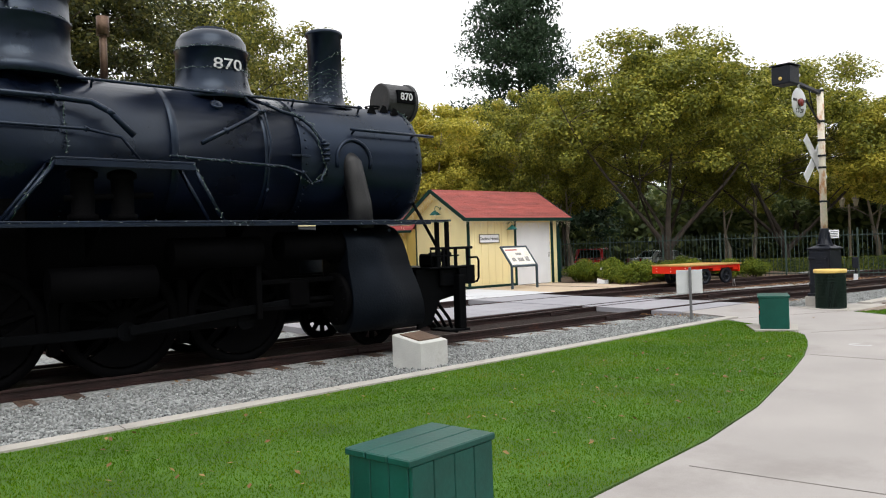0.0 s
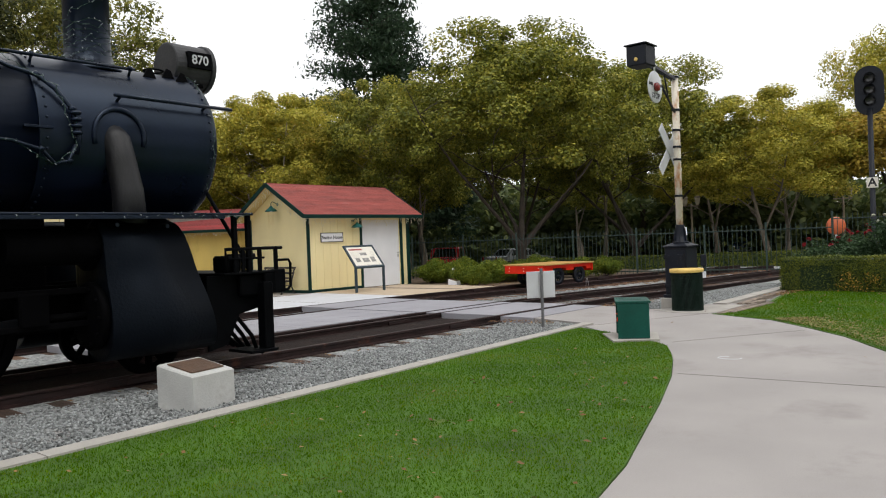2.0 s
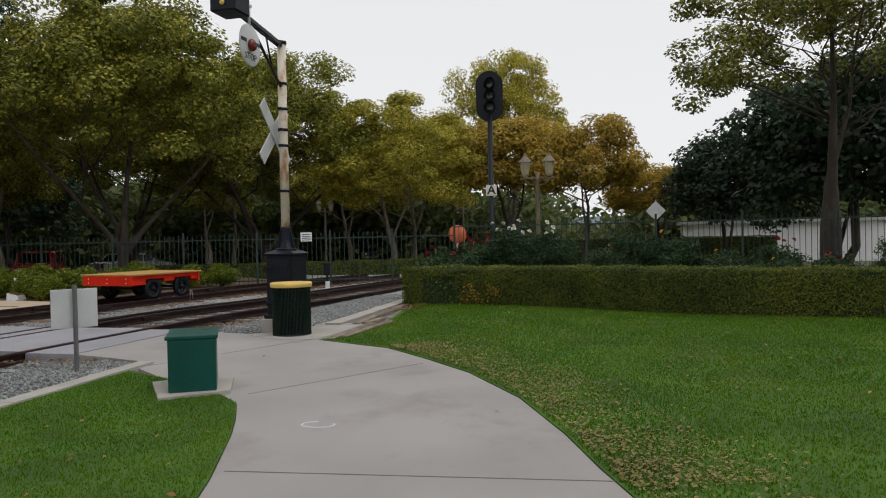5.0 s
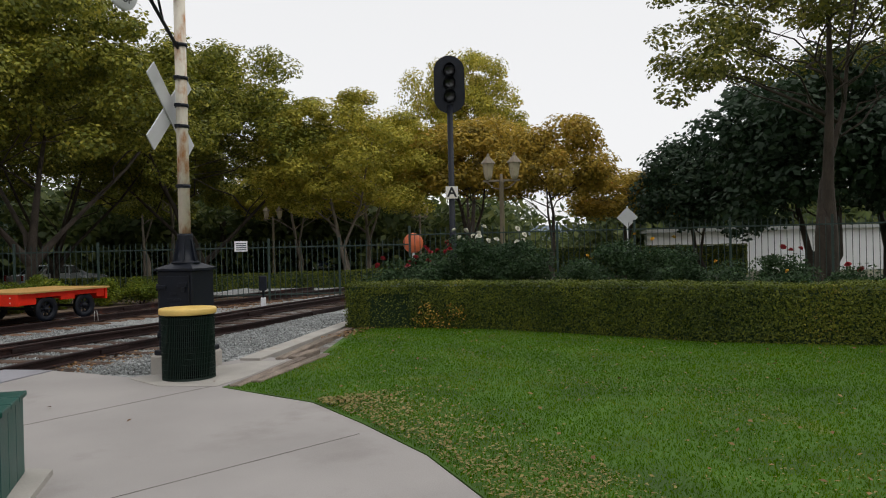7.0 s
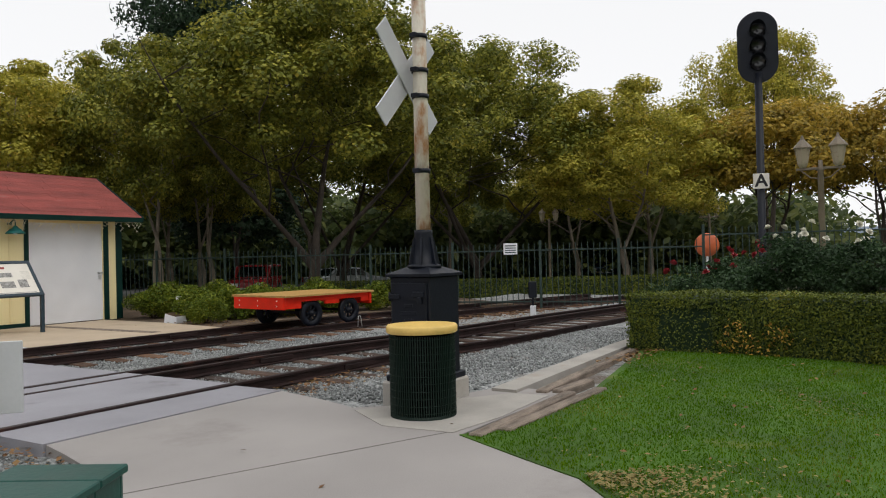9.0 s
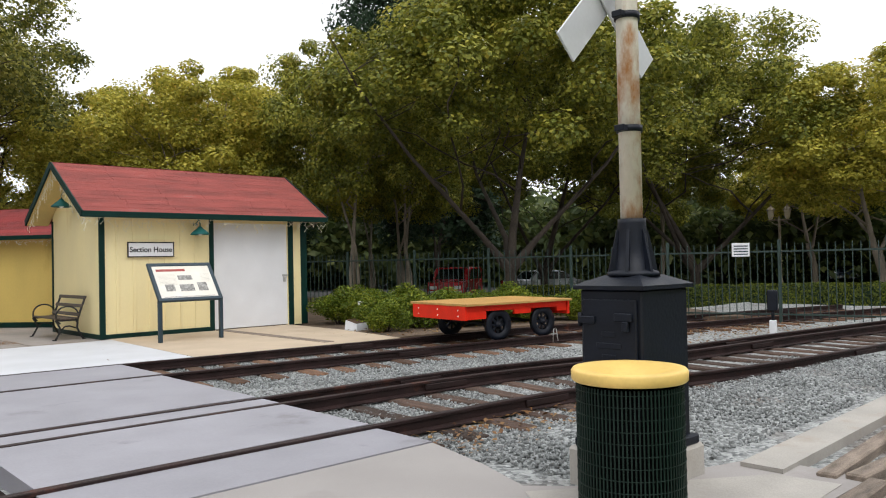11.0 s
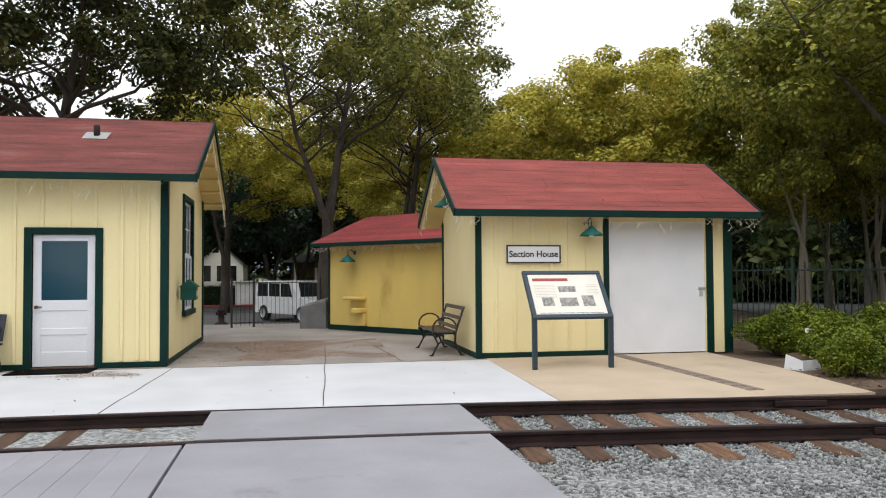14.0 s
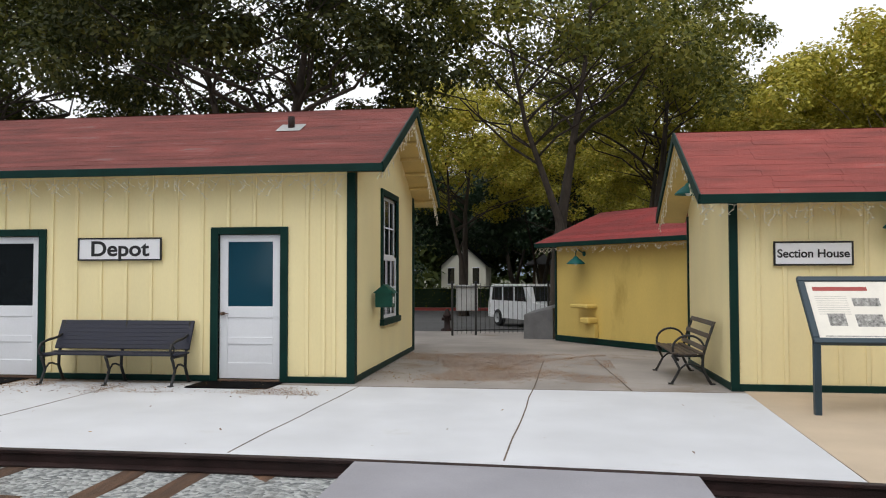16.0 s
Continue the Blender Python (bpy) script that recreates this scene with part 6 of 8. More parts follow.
for (x0, x1, y0, y1, mt) in [(-0.50, 0.07, 0.70, 0.755, INKR), (-0.12, 0.16, 0.49, 0.60, INKG), (-0.42, -0.24, 0.23, 0.39, INKG), (-0.14, 0.14, 0.22, 0.38, INKG), (0.22, 0.41, 0.22, 0.42, INKG), (-0.50, 0.5, 0.09, 0.102, INKG)] + [(-0.50, -0.17, 0.62 - 0.03 * k, 0.626 - 0.03 * k, INKF) for k in range(9)] + [(0.34, 0.52, 0.62 - 0.03 * k, 0.626 - 0.03 * k, INKF) for k in range(7)]:
    s = Shape()
    s.box(x0, y0, 0.012, x1, y1, 0.0135)
    part("print_bar", s, mt, pn)

# ---- push cart ----
ct = thing("track_cart", (22.0, 14.86, 0.033), -8, "bright red railway push cart with plywood deck on the track", "cart")
s = Shape()
s.box(-1.2, -0.86, 0.60, 1.2, 0.86, 0.64, 0.004)
part("deck", s, PLY, ct, "varnished plywood deck")
for y in (-0.74, 0.74):
    s = Shape()
    s.box(-1.13, y - 0.03, 0.50, 1.13, y + 0.03, 0.598, 0.006)
    s.box(-1.13, y - 0.03, 0.37, -0.72, y + 0.03, 0.52, 0.006)
    s.box(-0.10, y - 0.03, 0.42, 0.28, y + 0.03, 0.52, 0.006)
    s.box(0.90, y - 0.03, 0.42, 1.13, y + 0.03, 0.52, 0.006)
    part("side_beam", s, RED, ct)
for x in (-1.16, 1.16):
    s = Shape()
    s.box(x - 0.03, -0.80, 0.36, x + 0.03, 0.80, 0.60, 0.008)
    eb = part("end_beam", s, RED, ct)
    for y in (-0.6, 0.0, 0.6):
        for z in (0.43, 0.53):
            s = Shape()
            s.lathe([(0.014, 0), (0.012, 0.01)], 8, pose(x - 0.03 if x < 0 else x + 0.03, y, z, 0, -90 if x < 0 else 90, 0))
            part("bolt", s, SIGNW, eb)
for x in (-0.42, 0.6):
    s = Shape()
    s.cyl((x, -0.8, 0.25), (x, 0.8, 0.25), 0.03)
    part("axle", s, BLACKP, ct)
    for y in (-0.68, 0.68):
        s = Shape()
        s.lathe([(0.16, -0.04), (0.25, -0.045), (0.25, 0.03), (0.275, 0.035), (0.275, 0.05), (0.16, 0.05), (0.15, 0.02)], 28, pose(x, y, 0.25, 90 * (1 if y < 0 else -1)), caps=False)
        s.lathe([(0.02, -0.06), (0.06, -0.05), (0.06, 0.05), (0.02, 0.06)], 12, pose(x, y, 0.25, 90))
        wl = part("wheel", s, BLACKP, ct)
        for k in range(8):
            s = Shape()
            s.box(-0.02, -0.015, 0.05, 0.02, 0.015, 0.17, 0.004, pose(x, y, 0.25, 0, k * 45, 0))
            part("spoke", s, BLACKP, wl)
s = Shape()
s.tube([(0.62, -0.95, -0.1), (0.64, -0.95, 0.12), (0.70, -0.95, 0.12), (0.74, -0.95, -0.1)], 0.01, 6)
part("wheel_clamp", s, GALV, ct)


# ---- benches ----
def slat_bench(name, at, rz, L, slats, mat, label, arms):
    t = thing(name, at, rz, label, "bench")
    for k in range(5):
        s = Shape()
        s.box(-L / 2, -0.46 + k * 0.085, 0.395 + (0.012 if k in (0, 4) else 0), L / 2, -0.46 + k * 0.085 + 0.07, 0.42 + (0.012 if k in (0, 4) else 0), 0.006)
        part("seat_slat", s, mat, t)
    for k in range(slats):
        s = Shape()
        f = k / (slats - 1)
        s.box(-L / 2, -0.012, -0.033, L / 2, 0.012, 0.033, 0.006, pose(0, -0.05 + 0.14 * f, 0.49 + 0.33 * f, -22))
        part("back_slat", s, mat, t)
    xs = (-L / 2 + 0.06, 0, L / 2 - 0.06) if L > 1.7 else (-L / 2 + 0.06, L / 2 - 0.06)
    for x in xs:
        s = Shape()
        s.tube([(x, -0.47, 0), (x, -0.44, 0.05), (x, -0.36, 0.2), (x, -0.42, 0.33), (x, -0.46, 0.39)], 0.02, 6)
        s.tube([(x, 0.06, 0), (x, 0.02, 0.06), (x, -0.06, 0.22), (x, -0.05, 0.39), (x, 0.0, 0.55), (x, 0.1, 0.84)], 0.022, 6)
        s.tube([(x, -0.46, 0.385), (x, -0.05, 0.385)], 0.018, 6)
        s.tube([(x, -0.36, 0.2), (x, -0.28, 0.27), (x, -0.2, 0.27), (x, -0.06, 0.22)], 0.014, 6)
        for y in (-0.48, 0.07):
            s.box(x - 0.03, y - 0.035, 0, x + 0.03, y + 0.035, 0.018, 0.004)
        leg = part("leg", s, IRON, t, "cast iron leg")
        if arms and x != 0:
            s = Shape()
            if arms == "ring":
                s.tube([(x, -0.24 + 0.21 * math.cos(a), 0.47 + 0.19 * math.sin(a)) for a in np.linspace(-0.7, math.pi + 0.9, 18)], 0.016, 6)
            else:
                s.tube([(x, -0.45, 0.40), (x, -0.50, 0.48), (x, -0.46, 0.56), (x, -0.3, 0.60), (x, -0.1, 0.62), (x, 0.03, 0.66)], 0.018, 6)
                s.tube([(x, -0.42, 0.42), (x, -0.38, 0.5), (x, -0.44, 0.55)], 0.012, 6)
            part("armrest", s, IRON, leg)
    return t


slat_bench("slatted_bench", (8.83, 20.66, 0), 0, 2.02, 7, BENCH, "slate grey slatted bench with iron legs by the depot wall", "scroll")
slat_bench("park_bench", (16.92, 22.05, 0), -90, 1.65, 3, BENCHB, "brown slatted bench with round iron arms by the yellow wall", "ring")
s = Shape()
s.box(10.0, 20.12, 0.002, 11.15, 20.72, 0.018, 0.005)
solid("door_mat", s, DEEPBLACK, "thin black rubber mat before the door", "mat")
s = Shape()
s.box(6.2, 20.12, 0.002, 7.35, 20.72, 0.018, 0.005)
solid("door_mat", s, DEEPBLACK, "thin dark mat before the depot door", "mat")
t = thing("letter_box", (12.15, 22.05, 1.0), label="dark green house-shaped letter box on the depot wall", category="letter box")
s = Shape()
s.box(0.03, -0.13, 0, 0.29, 0.13, 0.24, 0.006)
part("box_body", s, GREENB, t)
s = Shape()
s.prism([(0.0, 0.22), (0.33, 0.22), (0.165, 0.35)], (-0.16, 0.16), XZ)
part("box_roof", s, GREENB, t)
s = Shape()
s.box(0.29, -0.06, 0.06, 0.295, 0.04, 0.16)
part("notice", s, SIGNW, t)
t = thing("ground_light", (21.6, 18.45, -0.03), 20, "small white box with sloping dark top among the shrubs", "light box")
s = Shape()
loft(s, [[(-0.22, -0.16, 0), (0.22, -0.16, 0), (0.22, 0.16, 0), (-0.22, 0.16, 0)], [(-0.2, -0.14, 0.14), (0.2, -0.14, 0.14), (0.2, 0.14, 0.22), (-0.2, 0.14, 0.22)]])
part("casing", s, WHITEP, t)
s = Shape()
s.box(-0.19, -0.13, 0.0, 0.19, 0.14, 0.012, 0.003, pose(0, 0, 0.184, 15.9))
part("top_plate", s, BRONZE, t)
t = thing("spotlight", (21.95, 18.75, -0.03), 0, "small white garden spotlight on a spike", "spotlight")
s = Shape()
s.cyl((0, 0, 0), (0, 0, 0.5), 0.012)
part("spike", s, GALV, t)
s = Shape()
s.box(-0.06, -0.04, 0.5, 0.06, 0.04, 0.58, 0.01)
part("lamp_head", s, SIGNW, t)

# ---- block signal ----
ORIGIN = Matrix.Identity(4)
t = thing("block_signal", (25.95, 6.46, -0.05), label="tall black railway signal with three lenses and oval backboard", category="signal")
s = Shape()
s.lathe([(0.2, 0), (0.2, 0.1), (0.09, 0.16), (0.075, 0.2), (0.07, 4.8)], 16)
part("mast", s, BLACKP, t)
fm = pose(0, 0, 5.30, 0, 0, -77)
s = Shape()
pts = [(0.37 * math.cos(a), 0.37 * math.sin(a) + (0.32 if math.sin(a) > 0 else -0.32)) for a in np.linspace(0, 2 * math.pi, 33)[:-1]]
s.prism(pts, (-0.015, 0.015), XZ)
bb = part("backboard", s, BLACKP, t, at=fm)
for z in (-0.31, 0.0, 0.31):
    s = Shape()
    s.lathe([(0.02, 0.0), (0.13, 0.0), (0.14, 0.03)], 20, pose(0, -0.02, z, 90), caps=False)
    part("lens", s, LENS, bb)
    s = Shape()
    n = 14
    ring0 = [(0.155 * math.cos(a), -0.02, z + 0.155 * math.sin(a)) for a in np.linspace(-0.5, math.pi + 0.5, n)]
    ring1 = [(0.15 * math.cos(a), -0.12 - 0.20 * max(0.1, math.sin(a)), z + 0.15 * math.sin(a)) for a in np.linspace(-0.5, math.pi + 0.5, n)]
    s.add(ring0 + ring1, [(i, i + 1, n + i + 1, n + i) for i in range(n - 1)], True)
    part("hood", s, BLACKP, bb)
s = Shape()
s.box(-0.15, 0.03, -0.55, 0.15, 0.25, 0.55, 0.03)
part("lamp_case", s, BLACKP, bb)
s = Shape()
s.box(-0.145, -0.1, 2.57, 0.145, -0.085, 2.86, 0.004)
ap = part("letter_plate", s, CREAM, t, "cream plate with black letter A", at=pose(0, 0, 0, 0, 0, -77))
lettering("lettering", "A", 0.33, INK, ap, pose(0, -0.102, 2.715, 90), 0.002, 1.0, 0.008)


# ---- street lamps ----
def twin_lamp():
    t = thing("street_lamp", (32.9, 6.1, land(32.9, 6.1)), 0, "tan twin-lantern street lamp on a fluted post", "street lamp", "street lamps")
    LM = material("lamp_post_tan", (0.20, 0.16, 0.11), 0.6, 0, 0.2, 3, 0.1, 40)
    GL = material("lantern_glass", (0.42, 0.36, 0.26), 0.3, 0, 0.05, 3, 0.0, 40)
    s = Shape()
    s.lathe([(0.2, 0), (0.2, 0.3), (0.12, 0.5), (0.09, 0.7), (0.075, 3.9), (0.1, 3.95), (0.06, 4.0), (0.05, 4.2)], 14)
    part("post", s, LM, t)
    s = Shape()
    s.box(-0.03, -0.6, 3.95, 0.03, 0.6, 4.02, 0.01)
    s.tube([(0, -0.5, 3.97), (0, -0.25, 3.75), (0, 0, 3.7), (0, 0.25, 3.75), (0, 0.5, 3.97)], 0.02, 6)
    part("crossarm", s, LM, t)
    for y in (-0.43, 0.43):
        s = Shape()
        s.lathe([(0.07, 4.02), (0.1, 4.06), (0.13, 4.12), (0.2, 4.55)], 8, pose(0, y, 0), smooth=False)
        ln = part("lantern", s, GL, t)
        s = Shape()
        s.lathe([(0.25, 4.55), (0.22, 4.6), (0.06, 4.78), (0.02, 4.9)], 8, pose(0, y, 0), smooth=False)
        part("lantern_cap", s, LM, ln)
    return t


tl = twin_lamp()
for x, y in ((59, 14.9), (55.9, 24.2)):
    copy_thing(tl, pose(x, y, land(x, y), 0, 0, 20))


# ---- fences ----
ORIGIN = YARD
def fence(name, pts, h, label, step=0.135):
    t = thing(name, label=label, category="fence")
    s = Shape()
    s.box(-0.009, -0.009, 0.06, 0.009, 0.009, h, 0)
    s.add([(-0.009, -0.009, h), (0.009, -0.009, h), (0.009, 0.009, h), (-0.009, 0.009, h), (0, 0, h + 0.04)], [(0, 1, 4), (1, 2, 4), (2, 3, 4), (3, 0, 4)])
    pk = s.mesh("picket", FENCEM)
    s = Shape()
    s.box(-0.032, -0.032, -0.1, 0.032, 0.032, h + 0.1, 0.006)
    ps = s.mesh("post", FENCEM)
    for (x0, y0), (x1, y1) in zip(pts, pts[1:]):
        d = Vector((x1 - x0, y1 - y0, 0))
        n = max(1, round(d.length / 2.4))
        a = math.degrees(math.atan2(d.y, d.x))
        for i in range(n):
            p, q = Vector((x0, y0, 0)) + d * (i / n), Vector((x0, y0, 0)) + d * ((i + 1) / n)
            zl = -0.1
            part("post", ps, FENCEM, t, at=pose(p.x, p.y, zl, 0, 0, a))
            L = (q - p).length
            for z in (0.18, h - 0.16):
                s = Shape()
                s.box(0.03, -0.018, z - 0.018, L - 0.03, 0.018, z + 0.018, 0.003)
                part("rail", s, FENCEM, t, at=pose(p.x, p.y, zl, 0, 0, a))
            m = int(L / step)
            for k in range(1, m):
                r = p + (q - p) * (k / m)
                part("picket", pk, FENCEM, t, at=pose(r.x, r.y, zl, 0, 0, a))
    return t


fence("iron_fence", [(24.4, 25.8), (27.4, 17.2), (28.7, 12.5), (29.4, 8.4)], 1.72, "dark green iron picket fence behind the tracks", 0.15)
fence("iron_fence", [(24.4, 25.8), (20.5, 30.5)], 1.72, "dark green iron picket fence behind the section house", 0.15)
fence("iron_fence", [(29.4, 8.4), (29.6, 2), (29.2, -3), (27, -10.5)], 2.0, "dark green iron picket fence behind the roses", 0.15)
t = thing("fence_sign", (28.2, 13.15, 1.32), 42 - 90, "small white notice with blue lines on the fence", "sign")
s = Shape()
s.box(-0.19, -0.06, 0.04, 0.19, -0.045, 0.34, 0.004)
fp = part("notice_board", s, SIGNW, t)
for k in range(4):
    s = Shape()
    s.box(-0.15, -0.0625, 0.08 + k * 0.06, 0.15, -0.0605, 0.105 + k * 0.06)
    part("print_bar", s, NAVY, fp)
# gate to the street
gt = thing("yard_gate", (12.45, 29.5, -0.01), 18, "black iron picket gate to the street", "gate")
for x in (0, 0.6, 2.5):
    s = Shape()
    s.box(x - 0.025, -0.025, 0, x + 0.025, 0.025, 1.35, 0.006)
    part("post", s, IRON, gt)
for z in (0.12, 1.2):
    s = Shape()
    s.box(0.03, -0.015, z, 2.47, 0.015, z + 0.025, 0.003)
    part("rail", s, IRON, gt)
for k in range(1, 21):
    s = Shape()
    s.box(k * 0.12 - 0.005, -0.005, 0.05, k * 0.12 + 0.005, 0.005, 1.3)
    part("picket", s, IRON, gt)
s = Shape()
s.box(0.1, 0.02, 0.62, 0.66, 0.03, 1.26, 0.003)
part("sheet_panel", s, GALV, gt, "pale grey metal sheet")
t = thing("concrete_planter", (14.68, 29.0, -0.006), -15, "grey concrete refuse enclosure with a sloping lid", "concrete bin")
s = Shape()
loft(s, [[(-0.36, -0.34, 0), (0.34, -0.34, 0), (0.34, 0.34, 0), (-0.36, 0.34, 0)], [(-0.36, -0.34, 0.56), (0.34, -0.34, 0.72), (0.34, 0.34, 0.78), (-0.36, 0.34, 0.6)], [(-0.30, -0.28, 0.60), (0.29, -0.28, 0.76), (0.29, 0.28, 0.81), (-0.30, 0.28, 0.64)]])
part("body", s, BINC, t)
t = thing("fire_hydrant", (11.85, 33.2, -0.2), 0, "dark cast iron hydrant beside the gate", "hydrant")
s = Shape()
s.lathe([(0.2, 0), (0.2, 0.1), (0.1, 0.14), (0.09, 0.45), (0.13, 0.48), (0.13, 0.52), (0.09, 0.56), (0.06, 0.66), (0.02, 0.7)], 14)
s.cyl((-0.16, 0, 0.4), (0.16, 0, 0.4), 0.05)
part("body", s, RAIL, t)


# ---- cars ----
ORIGIN = Matrix.Identity(4)
def car(name, at, rz, L, W, H, paint, label, van):
    """A parked car; local +x is its front."""
    t = thing(name, at, rz, label, "car")
    if van:
        prof = [(-L / 2, 0.35), (-L / 2 - 0.02, 0.6), (-L / 2 + 0.02, 0.98), (-L / 2 + 0.22, H - 0.06), (-L / 2 + 0.35, H), (0.55, H), (0.75, H - 0.05), (1.25, 1.05), (L / 2 - 0.12, 0.95), (L / 2, 0.8), (L / 2 + 0.03, 0.5), (L / 2 - 0.05, 0.33)]
        glass_z, belt = H - 0.1, 1.02
    else:
        prof = [(-L / 2, 0.32), (-L / 2 - 0.02, 0.55), (-L / 2 + 0.05, 0.92), (-L / 2 + 0.75, 0.98), (-L / 2 + 1.25, H - 0.03), (-0.1, H), (0.35, H - 0.05), (1.1, 0.95), (L / 2 - 0.2, 0.82), (L / 2, 0.66), (L / 2 + 0.02, 0.45), (L / 2 - 0.05, 0.3)]
        glass_z, belt = H - 0.08, 0.95
    s = Shape()
    rings = []
    for y, k in ((-W / 2, 0.0), (-W / 2 + 0.06, 1.0), (W / 2 - 0.06, 1.0), (W / 2, 0.0)):
        ring = []
        for x, z in prof:
            inset = 0.0
            yy = y + (inset if y < 0 else -inset)
            ring.append((x * (0.985 if k == 0 else 1), yy, z - (0.03 if k == 0 and z > belt else 0)))
        rings.append(ring)
    loft(s, rings)
    body = part("body", s, paint, t)
    for sd in (-1, 1):
        x0, x1 = (-L / 2 + 0.28, 0.85) if van else (-L / 2 + 1.05, 0.75)
        cuts = [x0, x0 + (x1 - x0) * 0.34, x0 + (x1 - x0) * 0.66, x1]
        for a, c in zip(cuts, cuts[1:]):
            s = Shape()
            q = []
            for x, z in ((a + 0.05, belt + 0.04), (c - 0.05, belt + 0.04), (c - 0.05 - (0.22 if c == x1 else 0), glass_z), (a + 0.05 + (0.12 if a == x0 else 0), glass_z)):
                q.append((x, sd * (W / 2 + 0.008), z))
            s.add(q, [(0, 1, 2, 3) if sd < 0 else (3, 2, 1, 0)])
            part("window", s, CARGLASS, body)
        for x in (-L / 2 + 0.85, L / 2 - 0.85):
            s = Shape()
            s.lathe([(0.2, -0.1), (0.32, -0.11), (0.345, -0.08), (0.345, 0.08), (0.32, 0.11), (0.2, 0.1)], 24, pose(x, sd * (W / 2 - 0.08), 0.345, 90))
            w = part("wheel", s, TYRE, t)
            s = Shape()
            s.lathe([(0.03, 0.0), (0.2, 0.01), (0.21, -0.02)], 16, pose(x, sd * (W / 2 + 0.035), 0.345, 90 * -sd * -1), caps=False)
            part("rim", s, GALV, w)
        s = Shape()
        s.box(L / 2 - 0.03, sd * (W / 2 - 0.12), 0.62, L / 2 + 0.035, sd * (W / 2 - 0.48), 0.78, 0.01)
        part("headlight", s, SIGNW, body)
        s = Shape()
        s.box(-L / 2 - 0.035, sd * (W / 2 - 0.05), 0.68, -L / 2 + 0.03, sd * (W / 2 - 0.25), 0.95, 0.01)
        part("tail_light", s, REDLENS, body)
    s = Shape()
    xa, za, xb, zb = (1.22, 1.06, 0.80, H - 0.09) if van else (1.06, 0.97, 0.42, H - 0.08)
    s.add([(xa + 0.02, -W / 2 + 0.14, za + 0.01), (xa + 0.02, W / 2 - 0.14, za + 0.01), (xb + 0.02, W / 2 - 0.28, zb + 0.012), (xb + 0.02, -W / 2 + 0.28, zb + 0.012)], [(0, 1, 2, 3)])
    part("windscreen", s, CARGLASS, body)
    s = Shape()
    if van:
        q = [(-L / 2 - 0.005, -W / 2 + 0.14, 1.02), (-L / 2 - 0.005, W / 2 - 0.14, 1.02), (-L / 2 + 0.18, W / 2 - 0.28, H - 0.12), (-L / 2 + 0.18, -W / 2 + 0.28, H - 0.12)]
    else:
        q = [(-L / 2 + 0.76, -W / 2 + 0.16, 1.0), (-L / 2 + 0.76, W / 2 - 0.16, 1.0), (-L / 2 + 1.2, W / 2 - 0.28, H - 0.05), (-L / 2 + 1.2, -W / 2 + 0.28, H - 0.05)]
    s.add(q, [(3, 2, 1, 0)])
    part("rear_window", s, CARGLASS, body)
    for x in (-L / 2 - 0.05, L / 2 - 0.03):
        s = Shape()
        s.box(x, -W / 2 + 0.06, 0.38, x + 0.08, W / 2 - 0.06, 0.55, 0.02)
        part("bumper", s, paint if not van else GALV, t)
    return t


car("white_suv", (14.7, 41.8, -0.585), -57, 4.6, 1.85, 1.72, CARWHITE, "white sport utility car parked in the street", True)
car("red_minivan", (39.4, 33.6, -0.57), 212, 4.4, 1.8, 1.66, CARRED, "dark red minivan parked behind the fence", True)
car("silver_sedan", (43.0, 30.5, -0.57), -20, 4.6, 1.8, 1.42, CARSILVER, "silver saloon car parked behind the fence", False)
car("blue_suv", (66, 24.6, -0.57), 205, 4.5, 1.82, 1.62, CARGREY, "dark blue car parked facing the tracks", True)

# ---- things far off ----
t = thing("white_house", (8.9, 69, -0.62), 0, "cream clapboard house with a gable across the street", "house")
s = Shape()
s.box(-1.7, 0, 0, 1.7, 6, 2.9)
s.prism([(-1.7, 2.9), (1.7, 2.9), (0, 4.4)], (-6, 0), XZ)
hw = part("wall", s, HOUSEW, t)
for x in (-0.95, 0.0, 0.95):
    s = Shape()
    s.box(x - 0.25, -0.03, 1.5, x + 0.25, -0.01, 2.7)
    wn_ = part("window", s, WINDOW, t)
    s = Shape()
    s.box(x - 0.3, -0.05, 1.42, x + 0.3, -0.031, 1.5)
    s.box(x - 0.3, -0.05, 2.7, x + 0.3, -0.031, 2.77)
    part("window_frame", s, SIGNW, wn_)
s = Shape()
for sd in (-1, 1):
    s.add([(sd * 1.95, -0.3, 2.74), (sd * 1.95, 6.2, 2.74), (0, 6.2, 4.5), (0, -0.3, 4.5)], [(0, 1, 2, 3) if sd < 0 else (3, 2, 1, 0)])
part("roof", s, DEEPBLACK, t)
t = thing("dark_house", (16.8, 66, -0.62), 0, "dark shaded house with a porch across the street", "house")
s = Shape()
s.box(-2.6, 0, 0, 4, 6, 2.9)
part("wall", s, DIRT, t)
s = Shape()
s.prism([(-3.2, 2.9), (4.6, 2.9), (0.7, 4.9)], (-6.3, 0.8), XZ)
part("roof", s, ASPHALT, t)
for x in (-2.3, -0.8, 0.8, 2.4, 3.8):
    s = Shape()
    s.box(x - 0.09, -0.7, 0, x + 0.09, -0.52, 2.9)
    part("porch_post", s, HOUSEW, t)
t = thing("white_building", (58, -12, -0.62), 0, "long white wall of a building behind the fence", "building")
s = Shape()
s.box(0, -16, 0, 8, 11.7, 2.5)
part("wall", s, SIGNW, t)
s = Shape()
s.box(-0.3, -16.3, 2.5, 8.3, 12.0, 2.7)
part("roof", s, GALV, t)
t = thing("orange_panel", (31.5, 8.77, -0.5), -75, "round faded orange panel on a post behind the roses", "sign")
s = Shape()
